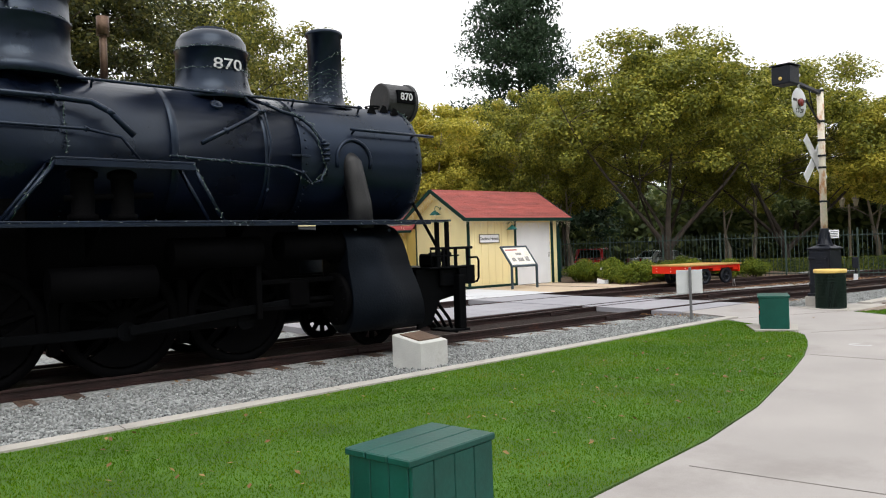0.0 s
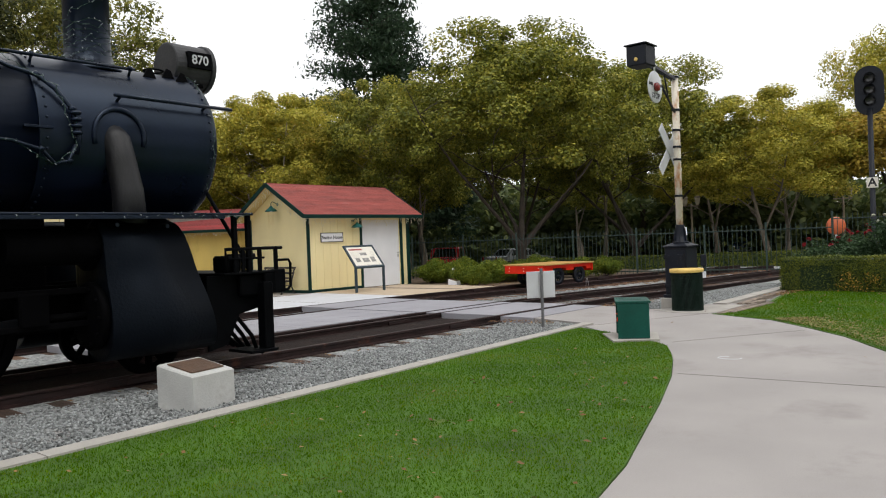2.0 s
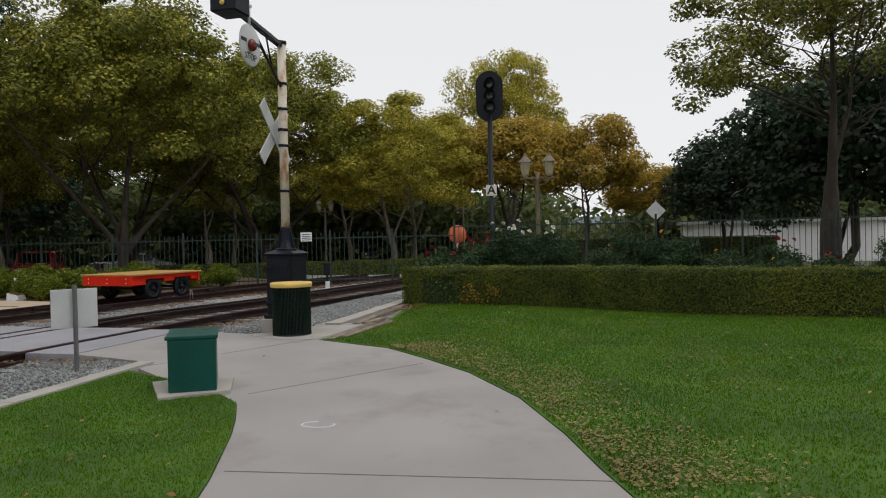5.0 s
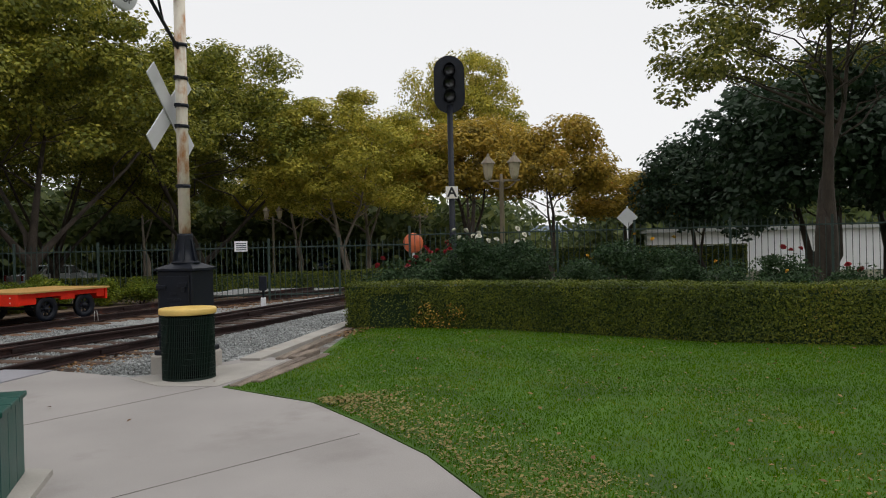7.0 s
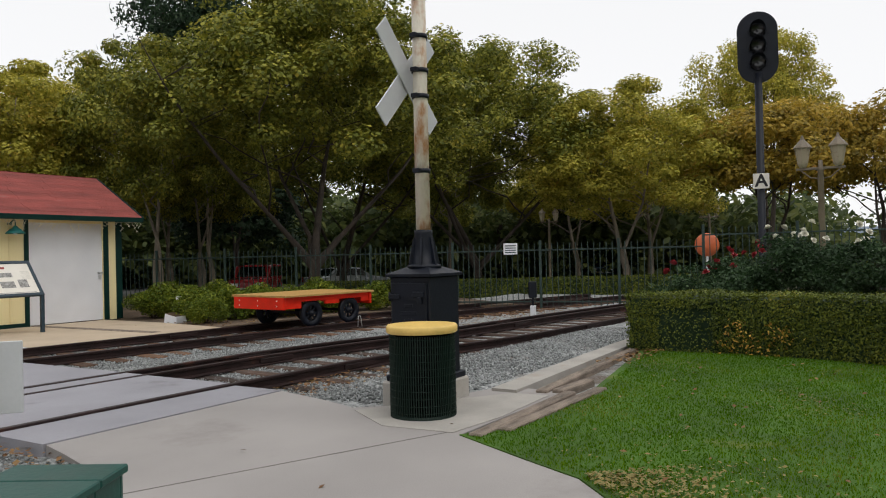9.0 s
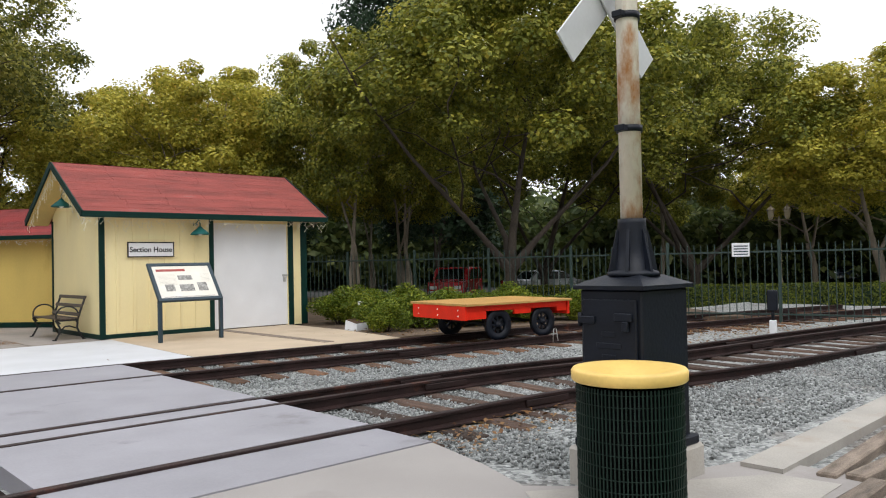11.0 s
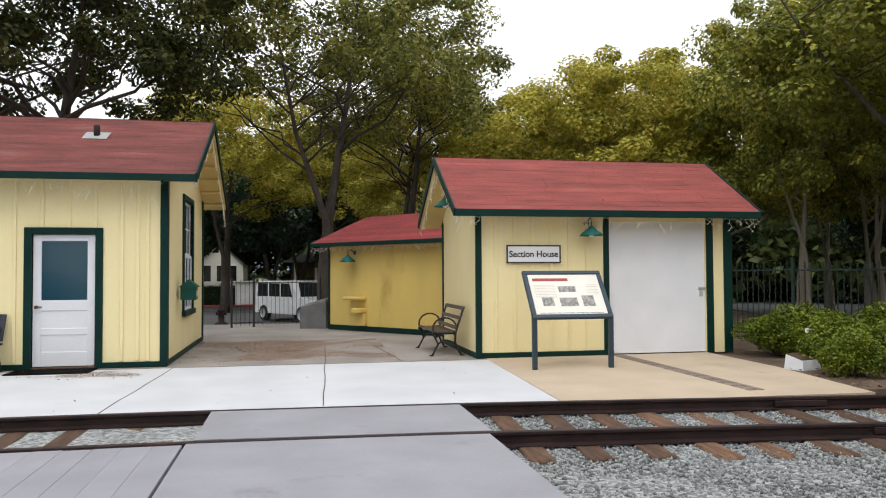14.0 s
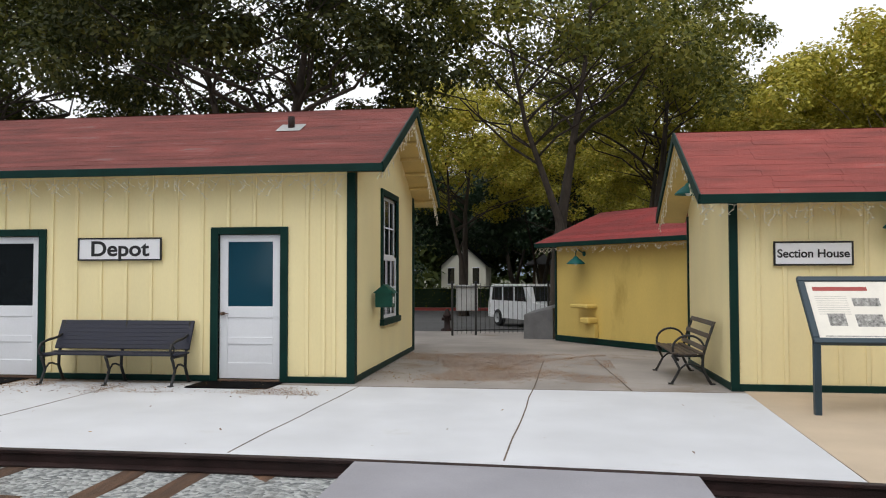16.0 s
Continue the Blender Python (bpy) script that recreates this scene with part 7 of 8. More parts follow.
s.lathe([(0.02, -0.05), (0.29, -0.05), (0.32, 0), (0.29, 0.05), (0.02, 0.05)], 22, pose(0, 0, 2.0, 90))
part("panel", s, ORANGE, t)
s = Shape()
s.cyl((0, 0, 0), (0, 0, 1.7), 0.04)
part("post", s, GALV, t)
t = thing("track_marker", (26.4, 11.55, -0.13), 15, "small black marker lamp on a white footing beside the track", "marker")
s = Shape()
s.box(-0.06, -0.06, 0, 0.06, 0.06, 0.30, 0.01)
part("footing", s, WHITEP, t)
s = Shape()
s.cyl((0, 0, 0.3), (0, 0, 0.5), 0.03)
s.box(-0.08, -0.09, 0.48, 0.08, 0.09, 0.86, 0.02)
part("lamp_case", s, BLACKP, t)
t = thing("warning_sign", (38.9, 1.9, -0.62), 0, "diamond-shaped grey sign seen from behind on a post", "sign")
s = Shape()
s.cyl((0, 0, 0), (0, 0, 3.4), 0.03)
part("post", s, GALV, t)
s = Shape()
s.box(-0.012, -0.29, -0.29, 0.0, 0.29, 0.29, 0.003, pose(-0.03, 0, 2.95, 45))
part("plate", s, ALU, t)


# ---- plants ----
def leaf_cloud(name, pts, size, mat, seed, flat=0.35, aspect=0.55, outward=None):
    """Rhomb leaves at the points, turned at random; flat: how far they tend to lie level."""
    rng = np.random.default_rng(seed)
    n = len(pts)
    nrm = rng.normal(size=(n, 3))
    nrm[:, 2] = np.abs(nrm[:, 2]) + flat
    if outward is not None:
        nrm = nrm * 0.7 + outward
    nrm /= np.linalg.norm(nrm, axis=1)[:, None]
    t = np.cross(nrm, rng.normal(size=(n, 3)))
    t /= np.linalg.norm(t, axis=1)[:, None]
    b = np.cross(nrm, t)
    L = (size * rng.uniform(0.65, 1.35, n))[:, None]
    w = L * aspect * 0.5
    v = np.stack([pts - t * L * 0.5, pts + b * w + nrm * L * 0.06, pts + t * L * 0.5, pts - b * w + nrm * L * 0.06], axis=1).reshape(-1, 3)
    me = bpy.data.meshes.new(name)
    me.vertices.add(4 * n)
    me.vertices.foreach_set("co", v.ravel())
    me.loops.add(4 * n)
    me.loops.foreach_set("vertex_index", np.arange(4 * n))
    me.polygons.add(n)
    me.polygons.foreach_set("loop_start", np.arange(n) * 4)
    me.polygons.foreach_set("loop_total", np.full(n, 4))
    me.materials.append(mat)
    me.update(calc_edges=True)
    me.validate()
    return me


def crown_points(rng, n, clumps, centre, radii, clump_r, hollow=0.45, low=-0.55):
    """Leaf places in rounded clumps spread over an uneven ellipsoid."""
    cs = []
    while len(cs) < clumps:
        d = rng.normal(size=3)
        d /= np.linalg.norm(d)
        if d[2] < low:
            continue
        r = hollow + (1 - hollow) * rng.random() ** 0.5
        r *= 0.85 + 0.25 * noise.noise((d[0] * 1.7 + centre[0], d[1] * 1.7 + centre[2], d[2] * 1.7))
        cs.append(np.array(centre) + d * r * np.array(radii))
    cs = np.array(cs)
    k = rng.integers(0, clumps, n)
    d = rng.normal(size=(n, 3))
    d /= np.linalg.norm(d, axis=1)[:, None]
    size = (clump_r * rng.uniform(0.6, 1.3, clumps))[k]
    r = size * rng.random(n) ** 0.3
    p = cs[k] + d * r[:, None] * np.array([1.0, 1.0, 0.72])
    out = d.copy()
    out[:, 2] += 0.25
    crown_points.out = out
    return p, cs


def limb(s, a, c, r0, r1, rng, bend=0.12, n=5):
    a, c = Vector(a), Vector(c)
    L = (c - a).length
    pts = []
    for i in range(n + 1):
        f = i / n
        p = a + (c - a) * f
        wob = math.sin(math.pi * f) * L * bend
        p += Vector((rng.normal() * wob * 0.5, rng.normal() * wob * 0.5, wob * 0.5))
        pts.append(p)
    s.tube(pts, r0, 7, r1)
    return pts


def stem(s, pts, radii, n=10):
    """A round tapering stem through the points."""
    rings = []
    for i, p in enumerate(pts):
        d = (pts[min(i + 1, len(pts) - 1)] - pts[max(i - 1, 0)]).normalized()
        u = d.cross(Vector((0.3, 1, 0.1))).normalized()
        w = d.cross(u)
        rings.append([p + (u * math.cos(a) + w * math.sin(a)) * radii[i] for a in np.linspace(0, 2 * math.pi, n + 1)[:-1]])
    k = len(s.v)
    s.add([v for r in rings for v in r], [(i * n + q, i * n + (q + 1) % n, (i + 1) * n + (q + 1) % n, (i + 1) * n + q) for i in range(len(pts) - 1) for q in range(n)], True)


def tree(name, seed, H, R, trunk_r, fork, mat, bark, label, n=16000, clumps=70, leaf=0.2, clump_r=1.1, squash=0.42, stems=1, hollow=0.45, limbs=9, low=-0.5, lean=0.0, leads=2, spread=0.22):
    """A tree at the origin: trunk and limbs, and a crown of leaf clumps."""
    rng = np.random.default_rng(seed)
    t = thing(name, label=label, category="tree")
    cz = fork + (H - fork) * 0.52
    pts, cs = crown_points(rng, n, clumps, (0, 0, cz), (R * 0.86, R * 0.86, (H - fork) * squash * 1.14), clump_r, hollow, low)
    outs = crown_points.out * 1.1
    s = Shape()
    leaders = []
    for k in range(max(leads, stems)):
        a = 2.4 * k + rng.uniform(0, 1)
        reach = R * spread * (1 if k else 0.6)
        tip = H * (0.84 - 0.55 * max(0.0, spread - 0.22))
        zs = [-0.35, 0.0, 0.35, fork * 0.55, fork, fork + (H - fork) * 0.25, fork + (H - fork) * 0.45, tip]
        line, rad = [], []
        for q, z in enumerate(zs):
            f = max(0.0, (z - fork * 0.75) / (tip - fork * 0.75))
            off = reach * f ** 0.8 * 1.6
            line.append(Vector((math.cos(a) * off + lean * z / fork + (rng.normal() * 0.10 if q > 3 else 0) + 0.25 * k * (stems > 1), math.sin(a) * off + (rng.normal() * 0.10 if q > 3 else 0), z)))
            rad.append(trunk_r * (1.45, 1.2, 1.02, 0.92, 0.8, 0.5, 0.3, 0.08)[q] * (1 if q < 4 else 0.8 if k == 0 else 0.55))
        stem(s, line, rad)
        leaders.append((line, rad))
    order = cs[rng.permutation(len(cs))]
    for m, q in enumerate(order[: limbs * 2]):
        line, rad = leaders[m % len(leaders)]
        tgt = Vector(q)
        hd = math.hypot(tgt.x, tgt.y)
        za = min(max(tgt.z - hd * rng.uniform(0.35, 0.8), fork * 0.85), tip * 0.86)
        e = next(i for i in range(len(line) - 1) if line[i + 1].z >= za)
        f = (za - line[e].z) / (line[e + 1].z - line[e].z)
        base = line[e].lerp(line[e + 1], f)
        r0 = (rad[e] + (rad[e + 1] - rad[e]) * f) * rng.uniform(0.35, 0.62)
        pp = limb(s, base, tgt, r0, 0.012, rng, 0.13, 6)
        for h in range(2):
            g = Vector(cs[rng.integers(0, len(cs))])
            if (g - pp[3]).length < R * 0.55:
                limb(s, pp[2 + h], g, r0 * 0.45, 0.01, rng, 0.12, 4)
    part("trunk", s, bark, t)
    part("crown", leaf_cloud("crown", pts, leaf, mat, seed + 1, 0.0, 0.68, outs), mat, t)
    return t


def place(template, spots, first=True):
    for i, (x, y, rz, k) in enumerate(spots):
        m = pose(x + 0.4, y + 0.1, land(x, y), 0, 0, rz) @ Matrix.Diagonal((k[0], k[0], k[1], 1))
        if i == 0 and first:
            template.matrix_basis = m
        else:
            copy_thing(template, m)


oak = tree("oak_tree", 21, 11.8, 6.6, 0.18, 2.3, OAK, BARK, "spreading tree with olive green crown and forked grey trunk", n=92000, clumps=220, leaf=0.125, clump_r=0.74, hollow=0.3, limbs=13, low=-0.6, leads=4, spread=0.5)
place(oak, [(29.1, 20.8, 0, (1.12, 0.97)), (41.5, 21.6, 120, (1.1, 1.1)), (40, 28.5, 220, (1.0, 1.0))])
oak2 = tree("oak_tree", 33, 10.6, 5.2, 0.15, 2.2, OAK, BARKP, "olive green park tree with pale forked trunk", n=62000, clumps=140, leaf=0.125, clump_r=0.7, limbs=12, stems=2, low=-0.75)
place(oak2, [(28.6, 28.2, 0, (0.85, 0.98)), (32.6, 29.6, 70, (0.9, 1.08)), (47, 26.5, 200, (1.1, 1.08)), (35.5, 33.5, 150, (1.0, 1.08)), (37, 38, 20, (1.1, 1.1)), (55, 33, 90, (1.2, 1.1))])
yel = tree("autumn_tree", 45, 11.5, 5.6, 0.17, 2.4, YELLEAF, BARKP, "park tree with yellowing green leaves and slim trunk", n=64000, clumps=155, leaf=0.135, clump_r=0.75, limbs=9, low=-0.75)
place(yel, [(30.5, 36, 0, (1.1, 1.0)), (25.2, 33.5, 300, (0.92, 0.90)), (42.8, 14.8, 60, (0.95, 0.86)), (52, 16.5, 140, (1.0, 0.92)), (24.5, 40, 200, (0.98, 0.9)), (60, 24, 30, (1.1, 0.96))])
will = tree("willow_like_tree", 57, 13.0, 5.6, 0.22, 3.0, YELLEAF, BARK, "airy tree with fine yellow-green foliage", n=42000, clumps=180, leaf=0.14, clump_r=0.75, squash=0.48, limbs=14, hollow=0.25)
place(will, [(20.5, 45, 0, (1.0, 0.9)), (28, 48, 100, (1.15, 0.98)), (62, 11.9, 200, (1.06, 1.42)), (16, 55, 240, (1.2, 1.0)), (10.5, 50, 50, (1.2, 1.1))])
dark = tree("shade_tree", 69, 13.5, 7.4, 0.33, 3.4, DARKLEAF, BARK, "large dark evergreen shade tree with spreading limbs", n=58000, clumps=190, leaf=0.145, clump_r=0.82, limbs=18, squash=0.45, hollow=0.3, low=-0.5)
# the last four are unseen, added behind the path to block low sky light
place(dark, [(6.8, 31.0, 0, (1.08, 1.02)), (-4, 34, 140, (1.05, 1.05)), (-9, 26, 60, (0.9, 0.9)), (44, -9.5, 200, (0.85, 0.8)), (20, -13, 30, (1, 1)), (8.5, -13.5, 100, (1.05, 1)), (-3.5, -12.5, 250, (1, 1)), (-14, -8, 310, (1, 1))])
gate_tree = tree("shade_tree", 71, 14.5, 6.3, 0.25, 3.6, MIXLEAF, BARK, "tall shade tree with forked dark trunk beside the gate", n=30000, clumps=165, leaf=0.14, clump_r=0.72, limbs=20, stems=2, hollow=0.3, squash=0.46)
place(gate_tree, [(15.1, 35.4, 0, (1.15, 1.1)), (19.0, 42, 250, (1.0, 0.95)), (29.6, -3.1, 130, (0.82, 0.74))])
young = tree("small_autumn_tree", 81, 7.4, 3.3, 0.15, 1.7, GOLDLEAF, BARK, "small tree with golden leaves and forked dark trunk", n=22000, clumps=60, leaf=0.14, clump_r=0.75, limbs=9, stems=2, low=-0.25)
place(young, [(43.2, 5.1, 0, (1.1, 1.08)), (45.5, 9.0, 90, (1.3, 1.1)), (52, 1.2, 170, (1.2, 0.8))])
bushy = tree("dark_round_tree", 93, 7.0, 3.6, 0.16, 1.0, PINELEAF, BARK, "dense dark green round tree", n=14000, clumps=70, leaf=0.2, clump_r=0.9, limbs=6, low=-0.7)
place(bushy, [(48, -2.2, 0, (1.2, 1.1)), (45, -6.5, 80, (1.3, 1.25)), (39.5, -5.8, 150, (1.2, 1.2)), (34, 46, 120, (1.2, 1.1)), (44, 40, 10, (1.2, 1.2)), (2, 64, 40, (1.2, 0.9)), (20, 62, 90, (1.3, 0.9)), (5.5, 57, 200, (1.3, 1.35)), (14.6, 59, 10, (1.2, 1.4)), (12.4, 74, 130, (1.7, 1.7))])

# tall conifer
rng = np.random.default_rng(101)
con = thing("conifer_tree", (50, 50.3, land(50, 50)), 0, "tall dark conifer with uneven layered branches", "tree")
s = Shape()
s.tube([(0, 0, -0.3), (0.1, 0, 8), (0, 0.1, 23.5)], 0.4, 10, 0.05)
P = []
for z in np.arange(5, 23.6, 0.55):
    reach = 7.2 * (1 - (z - 5) / 19.5) ** 0.75 + 0.4
    for k in range(7):
        a = rng.uniform(0, 2 * math.pi)
        rr = reach * rng.uniform(0.6, 1.1)
        tip = Vector((rr * math.cos(a), rr * math.sin(a), z + rng.uniform(-0.4, 0.7)))
        s.tube([(0, 0, z - 0.3), tip * 0.6 + Vector((0, 0, z * 0.4 - 0.1)), tip], 0.05, 4, 0.012)
        for f in (0.45, 0.65, 0.85, 1.0):
            c = np.array([tip.x * f, tip.y * f, (z - 0.3) + (tip.z - z + 0.3) * f])
            P.append(c + rng.normal(size=(50, 3)) * np.array([0.5, 0.5, 0.3]))
part("trunk", s, BARK, con)
part("crown", leaf_cloud("crown", np.concatenate(P), 0.38, PINELEAF, 102, 0.1, 0.35), PINELEAF, con)
con.matrix_basis = con.matrix_basis @ Matrix.Diagonal((1.05, 1.05, 1.3, 1))

# palm far behind
pt = thing("palm_tree", (62, 31, land(62, 31)), 0, "far palm tree with a tuft of fronds", "tree")
s = Shape()
s.tube([(0, 0, -0.3), (0.1, 0, 6), (0.0, 0, 14.2)], 0.25, 8, 0.18)
part("trunk", s, BARK, pt)
s = Shape()
for k in range(26):
    a = k * 2.4
    el = rng.uniform(-0.4, 1.3)
    d = Vector((math.cos(a) * math.cos(el), math.sin(a) * math.cos(el), math.sin(el)))
    side = Vector((-math.sin(a), math.cos(a), 0)) * 0.22
    p0, p1, p2 = Vector((0, 0, 14.2)), Vector((0, 0, 14.2)) + d * 1.0, Vector((0, 0, 14.2)) + d * 1.7 + Vector((0, 0, -0.5))
    s.add([p0 - side * 0.3, p0 + side * 0.3, p1 + side, p1 - side, p2], [(0, 1, 2, 3), (3, 2, 4)])
part("crown", s, PINELEAF, pt)

# far woods
P = []
for k in range(1400):
    a = radians(rng.uniform(-42, 130))
    d = rng.uniform(74, 100)
    top = 7.5 if math.degrees(a) > 12 else 6.0
    top = 9.0 if 76 < math.degrees(a) < 100 else top
    top = 0.4 if -3 < math.degrees(a) < 3.5 else top
    c = np.array([math.cos(a) * d + 8, math.sin(a) * d + 6, rng.uniform(-0.2, top)])
    P.append(c + rng.normal(size=(58, 3)) * np.array([1.9, 1.9, 1.2]))
for k in range(2300):
    a = radians(rng.uniform(-20, 130))
    d = rng.uniform(58, 72)
    if 81 < math.degrees(a) < 94 or -3 < math.degrees(a) < 4:
        continue
    c = np.array([math.cos(a) * d + 8, math.sin(a) * d + 6, rng.uniform(-0.5, 5.6 if math.degrees(a) > 12 else 3.8)])
    P.append(c + rng.normal(size=(52, 3)) * np.array([1.5, 1.5, 0.7]))
for k in range(220):
    a = radians(rng.uniform(76, 100))
    d = rng.uniform(73, 84)
    c = np.array([math.cos(a) * d + 8, math.sin(a) * d + 6, rng.uniform(2.8, 9.5)])
    P.append(c + rng.normal(size=(90, 3)) * np.array([1.4, 1.4, 1.0]))
ob = new("far_woods", leaf_cloud("far_woods", np.concatenate(P), 0.8, FARLEAF, 7))
tagged(ob, "dark wood of many trees far behind the park", "woods", kind="stuff")
# unseen leaf ring added to close off the low sky behind the path
P = []
for k in range(150):
    a = radians(rng.uniform(128, 320))
    d = rng.uniform(55, 75)
    c = np.array([math.cos(a) * d + 8, math.sin(a) * d + 6, rng.uniform(0.3, 9)])
    P.append(c + rng.normal(size=(50, 3)) * np.array([2.6, 2.6, 1.8]))
ob = new("far_woods", leaf_cloud("far_woods", np.concatenate(P), 1.2, OAK, 8))
tagged(ob, "olive green leaf ring added out of view behind the path", "woods", kind="stuff")
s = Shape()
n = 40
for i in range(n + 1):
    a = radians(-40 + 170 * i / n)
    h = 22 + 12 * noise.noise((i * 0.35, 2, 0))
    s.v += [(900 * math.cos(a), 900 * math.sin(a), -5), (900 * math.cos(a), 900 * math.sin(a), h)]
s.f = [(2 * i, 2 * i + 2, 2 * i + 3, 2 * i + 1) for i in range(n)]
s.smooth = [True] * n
solid("far_hills", s, HILL, "hills on the horizon with haze put into their pale blue", "hills", kind="structure")


# ---- hedges and shrubs ----
def hedge(name, line, back, h, label, seed, n, leaf, z0=0.0, core=PINELEAF):
    """A clipped hedge along a line, back metres deep."""
    t = thing(name, label=label, category="hedge")
    rng = np.random.default_rng(seed)
    L = [Vector((*p, 0)) for p in line]
    nor = []
    for i in range(len(L)):
        d = (L[min(i + 1, len(L) - 1)] - L[max(i - 1, 0)]).normalized()
        nor.append(Vector((-d.y, d.x, 0)))
    s = Shape()
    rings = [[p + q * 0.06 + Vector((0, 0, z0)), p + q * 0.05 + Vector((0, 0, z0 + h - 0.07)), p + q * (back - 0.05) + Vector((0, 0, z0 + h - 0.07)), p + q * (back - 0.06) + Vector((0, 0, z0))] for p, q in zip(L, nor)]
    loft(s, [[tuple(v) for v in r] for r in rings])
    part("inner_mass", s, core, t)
    seg = [(L[i + 1] - L[i]).length for i in range(len(L) - 1)]
    tot = sum(seg)
    pts, outs = [], []
    for face, share in (("front", 0.52), ("top", 0.30), ("back", 0.12), ("end", 0.06)):
        m = int(n * share)
        i = rng.choice(len(seg), m, p=np.array(seg) / tot)
        f = rng.random(m)
        for a, q in zip(i, f):
            p = L[a].lerp(L[a + 1], q)
            w = nor[a].lerp(nor[a + 1], q)
            bump = 0.07 * noise.noise((p.x * 1.6, p.y * 1.6, 3.1)) + rng.normal() * 0.022
            if face == "front":
                z = h * rng.random() ** 0.85
                if seed == 201 and 6.25 < p.y < 6.95 and 0.05 < z < 0.6 and rng.random() < 0.8:
                    continue
                pts.append(p + w * (-bump * 0.8 + 0.05 * (z / h) ** 6) + Vector((0, 0, z0 + z)))
                outs.append(-w)
            elif face == "back":
                pts.append(p + w * (back + bump) + Vector((0, 0, z0 + h * rng.random())))
                outs.append(w)
            elif face == "top":
                pts.append(p + w * (back * rng.random()) + Vector((0, 0, z0 + h + bump * 0.6 - 0.02)))
                outs.append(Vector((0, 0, 1)))
            else:
                e = 0 if q < 0.5 else -1
                d = (L[0] - L[1]).normalized() if e == 0 else (L[-1] - L[-2]).normalized()
                pts.append(L[e] + nor[e] * (back * rng.random()) + d * abs(bump) + Vector((0, 0, z0 + h * rng.random())))
                outs.append(d)
    part("leaves", leaf_cloud("leaves", np.array([tuple(p) for p in pts]), leaf, HEDGELEAF, seed + 1, 0.1, 0.6, np.array([tuple(o) for o in outs])), HEDGELEAF, t)
    return t


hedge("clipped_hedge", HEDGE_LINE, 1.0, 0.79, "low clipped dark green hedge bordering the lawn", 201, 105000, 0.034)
hedge("boundary_hedge", [(34.5, 25), (36, 19.5), (39.5, 14), (44, 9)], 0.8, 1.0, "dark clipped hedge along the car park", 205, 26000, 0.08, -0.6)
hedge("boundary_hedge", [(54, 13), (54.5, 4), (53, -5)], 0.8, 1.7, "tall dark hedge before the white building", 206, 22000, 0.1, -0.6)
hedge("boundary_hedge", [(26, 62), (5, 62), (-10, 62)], 1.0, 1.3, "dark hedge before the houses", 207, 6000, 0.14, -0.6)


twigs = []
rng = np.random.default_rng(209)
for y, z, m in ((5.92, 0.30, 46), (5.78, 0.14, 50), (5.40, 0.27, 50), (6.02, 0.12, 26), (5.55, 0.12, 24)):
    p = np.stack([np.interp(y + rng.normal(size=m) * 0.09, [3.93, 4.8, 5.97], [20.07, 20.45, 20.66]) - 0.07 - rng.random(m) * 0.03, y + rng.normal(size=m) * 0.09, np.abs(z + rng.normal(size=m) * 0.08) + 0.02], 1)
    twigs.append(p)
tagged(new("fallen_leaves", leaf_cloud("fallen_leaves", np.concatenate(twigs), 0.045, DRYTWIG, 210)), "golden dry leaves on dead twigs in the hedge", "leaves", kind="stuff")


def shrub(seed, r, h, n, leaf, mat, label, name="shrub"):
    rng = np.random.default_rng(seed)
    t = thing(name, label=label, category="shrub")
    pts, cs = crown_points(rng, n, 26, (0, 0, h * 0.5), (r * 0.8, r * 0.8, h * 0.42), 0.24 * (r / 0.6), 0.35, -0.9)
    pts[:, 2] = np.abs(pts[:, 2])
    part("leaves", leaf_cloud("leaves", pts, leaf, mat, seed + 1), mat, t)
    s = Shape()
    for q in cs[:9]:
        s.tube([(0, 0, -0.05), tuple(q * 0.5), tuple(q)], 0.014, 5, 0.005)
    part("stems", s, BARK, t)
    return t


sb = shrub(301, 0.62, 0.85, 11000, 0.052, SHRUBLEAF, "leafy bright green shrub in the bed")
for i, (x, y, k, kz) in enumerate([(22.35, 20.2, 1.15, 1.05), (22.9, 19.4, 1.0, 0.9), (22.3, 18.5, 1.0, 0.95), (22.9, 17.9, 1.05, 0.9), (21.75, 17.6, 0.75, 0.75), (23.8, 18.4, 1.0, 0.85), (23.6, 17.2, 1.0, 0.8), (24.5, 17.4, 1.1, 0.85), (25.4, 17.0, 1.1, 0.9), (24.6, 18.8, 1.0, 0.9), (26.3, 16.4, 1.1, 0.85), (25.8, 18.0, 1.0, 1.0), (26.9, 15.5, 0.9, 0.85), (23.5, 20.6, 1.1, 1.0), (24.8, 20.5, 1.1, 1.0)]):
    m = pose(x + 0.34, y + 0.05, -0.03, 0, 0, i * 67) @ Matrix.Diagonal((k, k, kz, 1))
    if i == 0:
        sb.matrix_basis = m
    else:
        copy_thing(sb, m)


# ---- roses ----
def petal_head(mat, r):
    s = Shape()
    for ring, (rad, lift, cnt) in enumerate(((0.35, 0.9, 5), (0.7, 0.55, 6), (1.0, 0.2, 7))):
        for k in range(cnt):
            a = 2 * math.pi * k / cnt + ring * 0.4
            c, q = math.cos(a), math.sin(a)
            u = Vector((-q, c, 0)) * r * 0.5
            p = Vector((c, q, 0)) * r * rad
            s.add([Vector((0, 0, 0)), p * 0.7 + u + Vector((0, 0, r * lift * 0.6)), p + Vector((0, 0, r * lift)), p * 0.7 - u + Vector((0, 0, r * lift * 0.6))], [(0, 1, 2, 3)], True)
    return s.mesh("bloom", mat)


